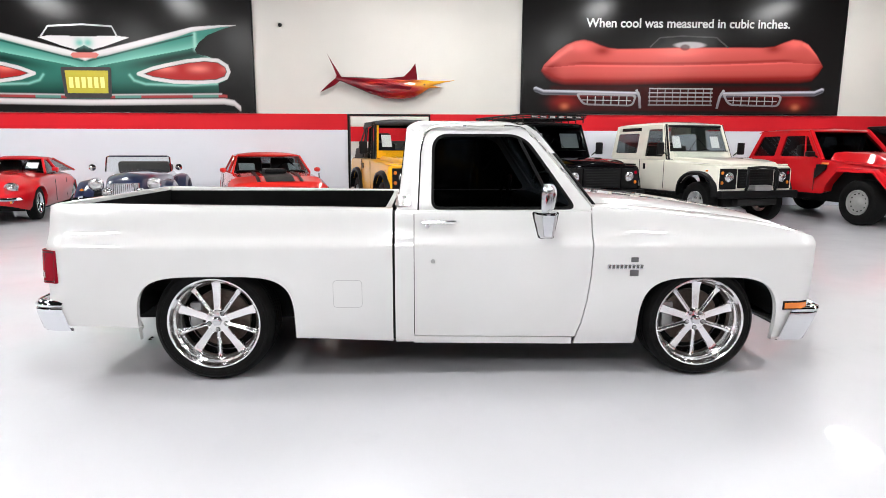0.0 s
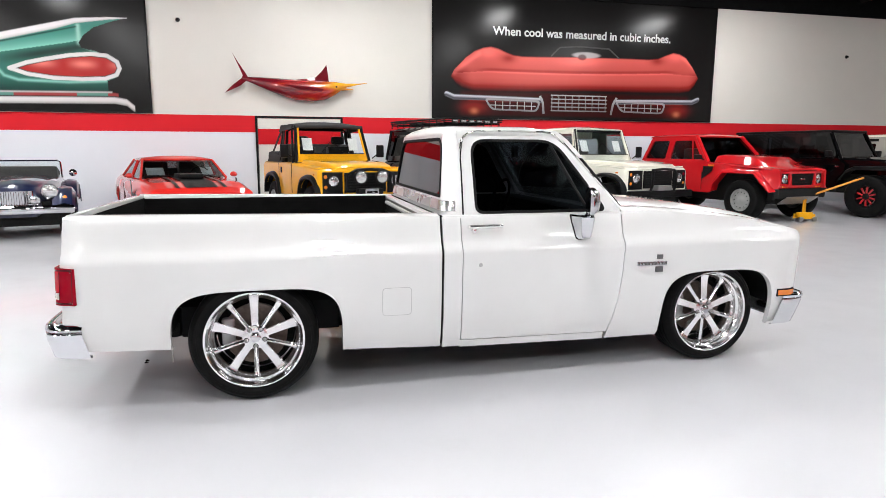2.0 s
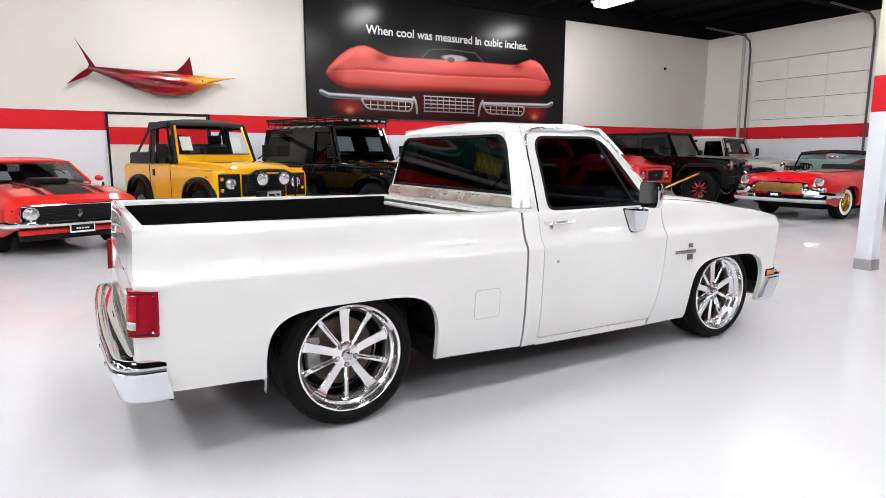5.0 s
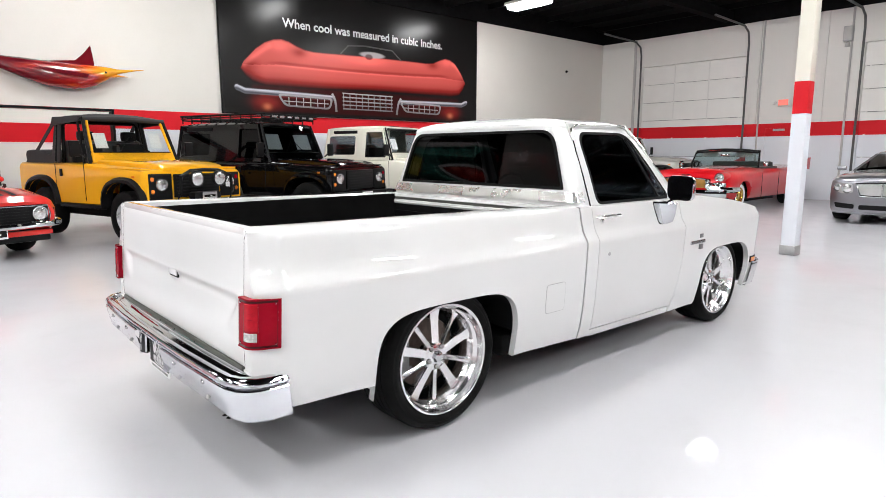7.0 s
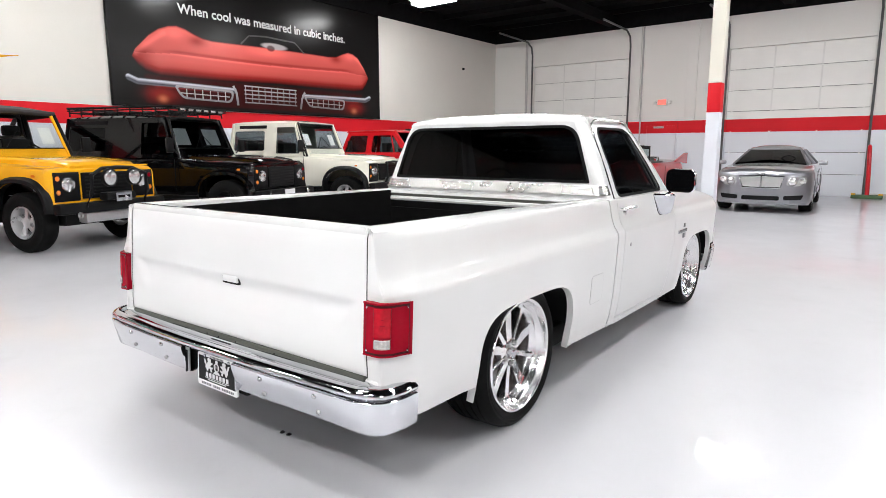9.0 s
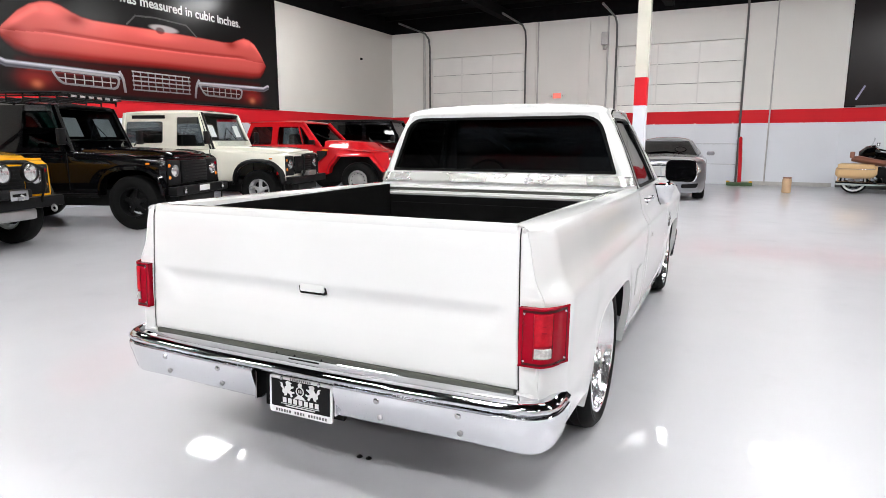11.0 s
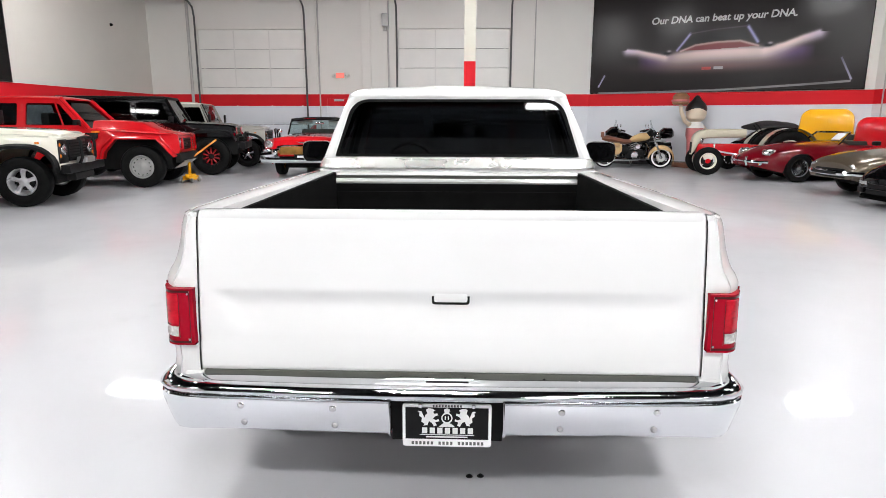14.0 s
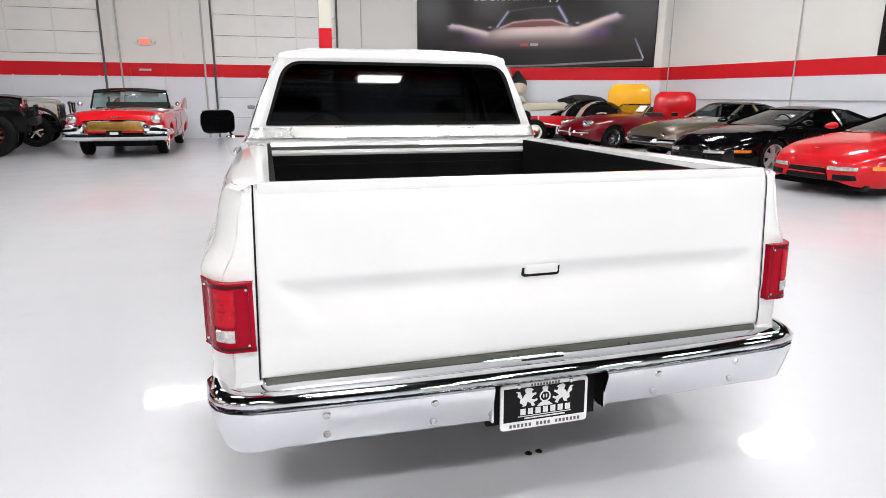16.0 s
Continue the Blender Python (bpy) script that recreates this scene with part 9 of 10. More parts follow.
part("printed_screen", bar([Q(92, 72), Q(105, 55), Q(163, 52), Q(212, 55), Q(220, 72)], 0.04, 2), MAT_STEEL, p1)
part("printed_plate_rim", flat(rounded([Q(120, 122), Q(206, 122), Q(203, 174), Q(124, 174)], 0.06, 3), (), 4), MAT_INK_DARK, p1)
part("printed_plate", flat([Q(127, 128), Q(200, 128), Q(198, 166), Q(129, 166)], (), 5), MAT_INK_YELLOW, p1)
for k in range(6):
    part("printed_plate_bar", flat([Q(133 + k * 10.6, 139), Q(140 + k * 10.6, 139), Q(140 + k * 10.6, 157), Q(133 + k * 10.6, 157)], (), 6), surface("pale_yellow_ink", (0.85, 0.78, 0.25), 0.4), p1)
# pale car in the dark, on the slanting wall
cv = Vector(BEND) - Vector(CORNER)
yaw3 = math.degrees(math.atan2(cv.y, cv.x))
start = Vector(CORNER) + cv.normalized() * 0.05
inn = Vector((cv.y, -cv.x)).normalized()
p3 = poster(pose(start.x + inn.x * 0.005, start.y + inn.y * 0.005, 2.26, 0, 0, yaw3), 7.62, PH, "large black poster of a pale sports car with white words")
def S(cx, cy):
    return ((cx - 63) * 0.00642, (375 - cy) * 0.0068)
words("Our DNA can beat up your DNA.", S(350, 0)[0], S(965, 0)[0], S(0, 72)[1], surface("grey_ink", (0.45, 0.45, 0.45), 0.4), p3, 0.15, bold=0.026)
def pale_car(X, Z):
    a, b = X / 0.00642 + 63, 375 - Z / 0.0068
    img = np.zeros(a.shape + (3,)) + (0.013, 0.010, 0.0105)
    pink, violet = np.array((0.76, 0.61, 0.59)), np.array((0.17, 0.10, 0.24))
    ridge = np.interp(a, [300, 400, 470, 560, 650, 740, 830, 920, 1010], [216, 218, 214, 206, 203, 202, 203, 206, 204])
    amp = np.interp(a, [290, 350, 450, 560, 650, 760, 850, 930, 1000, 1050], [0, 0.34, 0.62, 0.92, 1.0, 0.95, 0.78, 0.5, 0.3, 0])
    d = b - ridge
    fall = np.where(d < 0, np.exp(-(d / 15) ** 2), np.exp(-(d / 40) ** 2))
    v = amp * fall
    k = step(np.abs(a - 655), 150, 330)[..., None]
    img = lay(img, pink * (1 - k) + violet * 1.5 * k, v)
    img = lay(img, (0.22, 0.12, 0.13), np.exp(-((a - 660) / 240) ** 2 - ((b - 262) / 20) ** 2) * 0.5)
    # wings
    for pts, w in (([(243, 181), (290, 186), (350, 200), (420, 214)], 11), ([(1056, 141), (995, 159), (925, 184), (850, 200)], 14)):
        d = near(pts, a, b)
        line = np.interp(a, [p[0] for p in sorted(pts)], [p[1] for p in sorted(pts)])
        side = np.where(b < line, np.exp(-(d / (w * 0.55)) ** 2), np.exp(-(d / (w * 1.5)) ** 2))
        tip = step(np.abs(a - 655), 300, 420)[..., None]
        img = lay(img, pink * 1.05 * (1 - 0.55 * tip) + np.array((0.42, 0.36, 0.62)) * 0.55 * tip, side * 0.92)
    # cockpit and the bright edge of its opening
    pit = within([(500, 191), (555, 172), (650, 163), (745, 162), (815, 184), (760, 188), (640, 192)], a, b)
    img = lay(img, (0.20, 0.055, 0.062), pit)
    img = lay(img, (0.55, 0.37, 0.35), np.exp(-(near([(490, 195), (555, 171), (650, 162), (745, 161), (822, 185)], a, b) / 4.0) ** 2) * 0.9)
    img = lay(img, (0.006, 0.006, 0.008), within([(520, 150), (560, 120), (760, 112), (785, 150), (750, 156), (650, 157), (560, 165)], a, b) * 0.6)
    # screen posts
    img = lay(img, (0.33, 0.31, 0.52), np.exp(-(near([(474, 190), (500, 158), (528, 122)], a, b) / 4.5) ** 2))
    img = lay(img, (0.36, 0.36, 0.60), np.exp(-(near([(774, 104), (792, 130), (818, 168)], a, b) / 5.5) ** 2))
    img = lay(img, (0.07, 0.055, 0.07), np.exp(-(near([(528, 121), (640, 108), (772, 101)], a, b) / 2.5) ** 2))
    for x, y in ((430, 196), (862, 180)):
        img = lay(img, (0.008, 0.008, 0.01), np.exp(-((a - x) / 26) ** 2 - ((b - y - 4) / 9) ** 2) * 1.2)
        img = lay(img, (0.35, 0.30, 0.33), np.exp(-((a - x - 8) / 8) ** 2 - ((b - y + 4) / 4) ** 2))
    return img
picture(p3, 7.62, PH, pale_car, 440, 180)
MAT_INK_BLUE = print_mat("blue_ink", [(0, (0.30, 0.28, 0.42)), (1, (0.03, 0.025, 0.06))], 0.2, 0.95)
part("printed_line", bar([S(108, 373), S(400, 372), S(700, 366), S(1000, 352), S(1195, 341)], 0.06, 1), MAT_INK_CHROME, p3)
part("printed_line", bar([S(1197, 335), S(1150, 245)], 0.05, 2), MAT_INK_BLUE, p3)
part("printed_line", bar([S(106, 345), S(136, 290)], 0.05, 1), MAT_INK_BLUE, p3)
part("printed_mark", flat([S(590, 278), S(630, 278), S(630, 266), S(590, 266)], (), 2), MAT_INK_LENS, p3)
part("printed_mark", flat([S(642, 277), S(682, 277), S(682, 265), S(642, 265)], (), 2), MAT_INK_CHROME, p3)
# plain dark poster further along the south wall
sv = Vector(SW) - Vector(BEND)
st = Vector(BEND) + sv.normalized() * 6.55
si = Vector((sv.y, -sv.x)).normalized()
p4 = poster(pose(st.x + si.x * 0.005, st.y + si.y * 0.005, 2.26, 0, 0, math.degrees(math.atan2(sv.y, sv.x))), 7.6, PH, "large dark poster on the south wall")
for d in (0.35, 4.6):
    q = Vector(BEND) + sv.normalized() * d + si * 0.03
    tagged(part("conduit", tube([(q.x, q.y, 0), (q.x, q.y, WALL_TOP)], 0.018, 8), MAT_CONDUIT), "thin upright conduit on the wall", "pipe", "wall pipes", "structure")
bm = bmesh.new()
q0, q1 = Vector(BEND) + si * 0.03, Vector(SW) + si * 0.03
add_tube(bm, [(q0.x, q0.y, 1.28), (q1.x, q1.y, 1.28)], 0.014, 6)
tagged(part("wall_rail", bm, MAT_CONDUIT), "thin level conduit along the grey wall", "pipe", "wall pipes", "structure")

# ---- the painted marlin on the north wall ----
def marlin_mat():
    m, nt, b = material("flame_paint")
    tc, sep, mr = nt.nodes.new("ShaderNodeTexCoord"), nt.nodes.new("ShaderNodeSeparateXYZ"), nt.nodes.new("ShaderNodeMapRange")
    mp = nt.nodes.new("ShaderNodeMapping")
    mp.inputs["Scale"].default_value = (1.2, 3.0, 7.0)
    n = nt.nodes.new("ShaderNodeTexNoise")
    n.inputs["Scale"].default_value, n.inputs["Detail"].default_value = 1.0, 3.0
    link(nt, tc.outputs["Object"], mp.inputs[0])
    link(nt, mp.outputs[0], n.inputs["Vector"])
    link(nt, tc.outputs["Object"], sep.inputs[0])
    link(nt, sep.outputs[0], mr.inputs["Value"])
    mr.inputs["From Min"].default_value, mr.inputs["From Max"].default_value = 0.4, 3.1
    mr.inputs["To Min"].default_value, mr.inputs["To Max"].default_value = -0.45, 0.46
    add = nt.nodes.new("ShaderNodeMath")
    link(nt, mr.outputs[0], add.inputs[0])
    link(nt, n.outputs[0], add.inputs[1])
    r = nt.nodes.new("ShaderNodeValToRGB")
    for _ in range(2):
        r.color_ramp.elements.new(0.5)
    for e, (p, c) in zip(r.color_ramp.elements, ((0.30, (0.13, 0.002, 0.008)), (0.55, (0.33, 0.008, 0.008)), (0.72, (0.58, 0.09, 0.006)), (0.95, (0.75, 0.36, 0.015)))):
        e.position, e.color = p, (*c, 1)
    link(nt, add.outputs[0], r.inputs[0])
    link(nt, r.outputs[0], b.inputs["Base Color"])
    b.inputs["Roughness"].default_value, b.inputs["Coat Weight"].default_value = 0.25, 1.0
    return m


MAT_FLAME = marlin_mat()
fish = thing("wall_fish", pose(-2.55, NORTH - 0.17, 2.94), "large painted marlin in red and orange flames", "wall sculpture")
rows = []
for x, zc, h, w in ((0.40, 0.155, 0.045, 0.03), (0.55, 0.125, 0.06, 0.04), (0.85, 0.06, 0.12, 0.07), (1.2, -0.02, 0.19, 0.11), (1.6, -0.09, 0.235, 0.14), (2.0, -0.115, 0.245, 0.15), (2.3, -0.085, 0.215, 0.14), (2.5, -0.035, 0.16, 0.11), (2.65, 0.01, 0.10, 0.07), (2.78, 0.04, 0.05, 0.04), (3.05, 0.08, 0.018, 0.016), (3.28, 0.11, 0.005, 0.005)):
    rows.append([(x, w * math.cos(a), zc + h * math.sin(a)) for a in [k * math.pi / 8 for k in range(16)]])
bm = bmesh.new()
add_grid(bm, rows, close_u=True, caps=True)
part("body", bm, MAT_FLAME, fish)
part("jaw", tube([(2.6, 0, -0.04), (2.78, 0, -0.045), (2.97, 0, -0.05)], [0.05, 0.025, 0.004], 8), MAT_FLAME, fish)
def fin(pts, t=0.02):
    return panel(pts, (), lambda u, v: (u, -t / 2, v), t, (0, 1, 0))
part("tail_fin", fin([(0.42, 0.20), (0.36, 0.36), (0.20, 0.72), (0.33, 0.50), (0.46, 0.30), (0.52, 0.20), (0.50, 0.10), (0.36, -0.02), (0.0, -0.19), (0.22, 0.02), (0.38, 0.14)]), MAT_DEEP_RED, fish)
part("dorsal_fin", fin([(1.0, 0.16), (1.6, 0.15), (2.05, 0.20), (2.20, 0.34), (2.33, 0.51), (2.36, 0.30), (2.38, 0.10), (1.8, 0.05), (1.1, 0.10)]), MAT_DEEP_RED, fish)
part("anal_fin", fin([(1.05, -0.10), (1.3, -0.22), (1.28, -0.14)]), MAT_DEEP_RED, fish)
part("side_fin", panel([(2.25, -0.06), (1.75, -0.02), (1.35, 0.02), (1.7, -0.07), (2.2, -0.14)], (), lambda u, v: (u, -0.165 - (2.25 - u) * 0.04, v), 0.012, (0, 1, 0)), MAT_DEEP_RED, fish)
part("eye", lathe([(0, -0.02), (0.02, -0.012), (0.024, 0)], 10, "y", (2.55, -0.09, 0.0)), MAT_BLACK, fish)
part("bracket", box(1.5, 1.8, 0.10, 0.17, -0.1, 0.05), MAT_STEEL, fish)

# ---- by the slanting wall ----
def motorcycle(m, label, paint, seat_mat, fairing):
    """A heavy touring motorcycle with bags; x is ahead."""
    bike = thing("touring_motorcycle", m, label, "motorcycle", "motorcycles by the wall")
    for x, r in ((0.80, 0.325), (-0.82, 0.315)):
        w = new("wheel")
        w.parent = bike
        w.location = (x, 0, r)
        part("tyre", lathe([(r - 0.09, -0.045), (r - 0.05, -0.062), (r - 0.012, -0.045), (r, 0), (r - 0.012, 0.045), (r - 0.05, 0.062), (r - 0.09, 0.045)], 28), MAT_TYRE, w)
        if not fairing:
            for s in (-1, 1):
                part("white_wall", lathe([(r - 0.095, s * 0.047), (r - 0.05, s * 0.0635)], 28), MAT_PAPER, w)
        part("rim", lathe([(r - 0.10, -0.045), (r - 0.12, -0.02), (r - 0.12, 0.02), (r - 0.10, 0.045)], 28), MAT_CHROME, w)
        for k in range(10):
            a = k * math.pi / 5
            part("spoke", tube([(0, 0.02 * (-1) ** k, 0), ((r - 0.11) * math.cos(a), 0, (r - 0.11) * math.sin(a))], 0.006, 4), MAT_CHROME, w)
        part("hub", lathe([(0, -0.06), (0.06, -0.05), (0.06, 0.05), (0, 0.06)], 14), MAT_CHROME, w)
        for s in (-1, 1):
            part("brake_disc", lathe([(0.05, s * 0.07), (0.13, s * 0.07), (0.13, s * 0.075), (0.05, s * 0.075)], 18), MAT_STEEL, w)
    part("tank", blob([(-0.14, 0.80, 0.04, 0.04), (-0.05, 0.85, 0.14, 0.09), (0.15, 0.90, 0.17, 0.13), (0.34, 0.93, 0.15, 0.12), (0.46, 0.93, 0.06, 0.06)]), paint, bike, "painted fuel tank")
    part("seat", blob([(-0.92, 0.88, 0.10, 0.06), (-0.75, 0.87, 0.18, 0.09), (-0.50, 0.82, 0.17, 0.08), (-0.25, 0.77, 0.18, 0.08), (-0.05, 0.80, 0.08, 0.05)]), seat_mat, bike)
    part("backrest", box(-0.96, -0.86, -0.16, 0.16, 0.90, 1.06, 0.03), seat_mat, bike)
    for x, r, d0, d1 in ((0.80, 0.37, -12, 172), (-0.82, 0.37, 20, 200)):
        bm = bmesh.new()
        add_grid(bm, [[(x + r * math.cos(a), y, 0.325 + r * math.sin(a) - z) for y, z in ((-0.11, 0.13), (-0.105, 0.05), (-0.07, 0.012), (0, 0.0), (0.07, 0.012), (0.105, 0.05), (0.11, 0.13))] for a in [radians(d) for d in range(d0, d1, 12)]])
        part("mudguard", bm, paint, bike)
    for s in (-1, 1):
        bag = part("saddle_bag", blob([(-1.22, 0.56, 0.05, 0.08), (-1.16, 0.56, 0.10, 0.15), (-0.8, 0.56, 0.12, 0.17), (-0.42, 0.57, 0.10, 0.16), (-0.34, 0.60, 0.05, 0.10)]), paint, bike, "painted saddle bag")
        for v in bag.data.vertices:
            v.co.y += s * 0.30
        part("bag_lid", box(-1.18, -0.40, s * 0.30 - 0.115, s * 0.30 + 0.115, 0.64, 0.76, 0.04), paint, bag)
        part("bag_trim", box(-1.19, -0.38, s * 0.30 - 0.125, s * 0.30 + 0.125, 0.628, 0.639, 0.003), MAT_CHROME, bag)
        part("fork", tube([(0.80, s * 0.10, 0.33), (0.52, s * 0.10, 1.02)], 0.032, 8), MAT_CHROME, bike)
        part("handlebar", tube([(0.50, 0, 1.08), (0.46, s * 0.15, 1.16), (0.36, s * 0.38, 1.12), (0.22, s * 0.42, 1.08)], 0.016, 6), MAT_CHROME, bike)
        part("grip", tube([(0.34, s * 0.39, 1.115), (0.20, s * 0.425, 1.075)], 0.022, 8), MAT_BLACK, bike)
        part("exhaust", tube([(0.25, s * 0.12, 0.42), (0.15, s * 0.18, 0.26), (-0.4, s * 0.22, 0.26), (-1.2, s * 0.24, 0.27)], [0.022, 0.03, 0.05, 0.055], 10), MAT_CHROME, bike)
        part("mirror", box(0.34, 0.36, s * 0.42 - 0.06, s * 0.42 + 0.06, 1.20, 1.28, 0.02), MAT_CHROME, bike)
        part("spot_lamp", lathe([(0, 0.03), (0.06, 0.02), (0.065, 0), (0.03, -0.06), (0, -0.07)], 12, "x", (0.68, s * 0.17, 0.90)), MAT_CHROME, bike)
        part("side_cover", blob([(-0.42, 0.55, 0.02, 0.06), (-0.35, 0.55, 0.03, 0.13), (-0.2, 0.54, 0.03, 0.13), (-0.12, 0.54, 0.02, 0.06)]), MAT_BLACK, bike).location = (0, s * 0.15, 0)
        part("foot_board", box(-0.02, 0.36, s * 0.28 - 0.05, s * 0.28 + 0.05, 0.285, 0.305, 0.006), MAT_BLACK, bike)
        part("crash_bar", tube([(0.36, s * 0.06, 0.72), (0.42, s * 0.30, 0.60), (0.40, s * 0.32, 0.36), (0.34, s * 0.08, 0.28)], 0.018, 8), MAT_CHROME, bike)
        part("engine_cover", lathe([(0, -0.03), (0.09, -0.025), (0.11, 0.0)], 18, "y", (0.02, 0, 0.0)) if s < 0 else lathe([(0, 0.03), (0.09, 0.025), (0.11, 0.0)], 18, "y", (0.02, 0, 0.0)), MAT_CHROME, bike).location = (0.02, s * 0.16, 0.40)
        part("air_cleaner", lathe([(0, s * 0.05), (0.07, s * 0.045), (0.085, 0.0)], 18, "y", (0.12, s * 0.14, 0.64)), MAT_CHROME, bike)
    part("engine", box(-0.22, 0.30, -0.16, 0.16, 0.27, 0.55, 0.05), MAT_BLACK, bike)
    for t in (-22, 22):
        bm = box(-0.08, 0.08, -0.09, 0.09, 0.0, 0.28, 0.02)
        bmesh.ops.transform(bm, matrix=pose(0.07, 0, 0.50, 0, t, 0), verts=bm.verts)
        cyl = part("cylinder", bm, MAT_BLACK, bike)
        for k in range(4):
            bm = box(-0.088, 0.088, -0.098, 0.098, 0.05 + k * 0.055, 0.068 + k * 0.055, 0.006)
            bmesh.ops.transform(bm, matrix=pose(0.07, 0, 0.50, 0, t, 0), verts=bm.verts)
            part("cooling_fin", bm, MAT_STEEL, cyl)
    part("frame", tube([(0.48, 0, 0.98), (0.30, 0, 0.40), (-0.2, 0, 0.22), (-0.55, 0, 0.35), (-0.5, 0, 0.70), (0.45, 0, 0.90)], 0.026, 8), MAT_BLACK, bike)
    part("headlight", lathe([(0, 0.02), (0.09, 0.01), (0.10, -0.02), (0.07, -0.10), (0, -0.14)], 16, "x", (0.68, 0, 0.98)), MAT_CHROME, bike)
    part("dash", blob([(0.36, 1.0, 0.05, 0.05), (0.44, 1.02, 0.14, 0.10), (0.56, 1.02, 0.16, 0.12), (0.62, 1.0, 0.10, 0.08)]), MAT_BLACK, bike)
    if fairing:
        part("fairing", blob([(0.30, 1.02, 0.20, 0.10), (0.42, 1.05, 0.36, 0.18), (0.60, 1.02, 0.32, 0.18), (0.76, 0.96, 0.16, 0.10)]), paint, bike, "batwing fairing")
        part("top_case", blob([(-1.30, 1.0, 0.10, 0.08), (-1.22, 1.02, 0.26, 0.16), (-0.98, 1.02, 0.28, 0.17), (-0.88, 1.0, 0.18, 0.10)]), paint, bike, "hard top case")
    part("windshield", panel(rounded([(-0.24, 1.0), (0.24, 1.0), (0.20, 1.42), (-0.20, 1.42)], 0.08, 4), (), lambda u, v: (0.62 - (v - 1.0) * 0.35 - u * u * 1.2, u, v), 0.004, (-1, 0, 0)), MAT_GLASS, bike)
    part("stand", tube([(0, 0.10, 0.25), (-0.05, 0.26, 0.0)], 0.014, 6), MAT_STEEL, bike)


motorcycle(pose(14.62, -0.05, 0, 0, 0, -100), "tan touring motorcycle with whitewall tyres and brown seat", MAT_TAN, MAT_WOOD, False)
motorcycle(pose(15.5, -0.15, 0, 0, 0, 84), "black touring motorcycle with a fairing by the wall", MAT_BLACK_PAINT, MAT_LEATHER, True)

# a plain statue on a low wooden plinth: one simple figure holding a round tray
statue_mats = [surface("statue_cream", (0.66, 0.55, 0.42), 0.4, coat=0.3), surface("statue_red", (0.55, 0.17, 0.17), 0.4, vary=0.3, coat=0.3), surface("statue_black", (0.02, 0.02, 0.02), 0.3), surface("statue_brown", (0.28, 0.14, 0.07), 0.5), surface("statue_white", (0.72, 0.70, 0.68), 0.4, coat=0.3)]
bm = bmesh.new()
def add_turned(prof, at, mi, seg=20):
    n0 = len(bm.faces)
    add_lathe(bm, prof, seg, "z", at)
    bm.faces.ensure_lookup_table()
    for f in bm.faces[n0:]:
        f.material_index = mi
def add_limb(pts, r, mi):
    n0 = len(bm.faces)
    add_tube(bm, pts, r, 10)
    bm.faces.ensure_lookup_table()
    for f in bm.faces[n0:]:
        f.material_index = mi
for s in (-1, 1):
    add_turned([(0, 0), (0.10, 0.0), (0.11, 0.06), (0.07, 0.10), (0.0, 0.10)], (s * 0.12 + 0.0, -0.03, 0.0), 3, 12)
    add_turned([(0.085, 0.08), (0.10, 0.4), (0.12, 0.72)], (s * 0.12, 0, 0), 1, 14)
add_turned([(0.0, 0.66), (0.22, 0.68), (0.25, 0.80), (0.25, 0.95), (0.20, 1.10), (0.12, 1.17), (0.08, 1.20)], (0, 0, 0), 1)
add_turned([(0.255, 1.0), (0.22, 1.10), (0.13, 1.18), (0.10, 1.2)], (0, 0, 0), 4)
add_turned([(0.0, 1.16), (0.13, 1.17), (0.26, 1.27), (0.29, 1.42), (0.26, 1.56), (0.16, 1.66), (0, 1.7)], (0, 0, 0), 0)
add_turned([(0.297, 1.48), (0.297, 1.56), (0.25, 1.68), (0.13, 1.80), (0.07, 1.90), (0.0, 1.94)], (0.02, 0.03, 0), 2)
add_limb([(-0.18, 0, 1.08), (-0.40, -0.02, 1.20), (-0.55, -0.02, 1.46), (-0.58, 0, 1.66)], [0.07, 0.06, 0.055, 0.05], 0)
add_limb([(0.20, 0, 1.08), (0.32, -0.05, 0.95), (0.28, -0.12, 0.80)], [0.07, 0.06, 0.05], 0)
add_turned([(0.0, 1.66), (0.20, 1.66), (0.23, 1.70), (0.22, 1.74), (0.0, 1.74)], (-0.58, 0, 0), 3)
add_turned([(0.0, 1.742), (0.25, 1.745), (0.25, 1.80), (0.0, 1.80)], (-0.58, 0, 0), 1)
add_turned([(0.0, 1.802), (0.22, 1.805), (0.23, 1.88), (0.15, 1.97), (0.0, 2.0)], (-0.58, 0, 0), 3)
bmesh.ops.remove_doubles(bm, verts=bm.verts, dist=1e-5)
statue = part("statue", bm, statue_mats)
statue.matrix_world = pose(15.15, -2.0, 0.14, 0, 0, -68) @ Matrix.Scale(1.04, 4)
tagged(statue, "painted roadside statue of a standing figure on a plinth", "statue")
plinth = thing("plinth", pose(15.15, -2.0, 0, 0, 0, -68), "low brown wooden plinth under the statue", "plinth")
part("block", box(-0.5, 0.42, -0.32, 0.32, 0.0, 0.14, 0.01), MAT_WOOD, plinth)

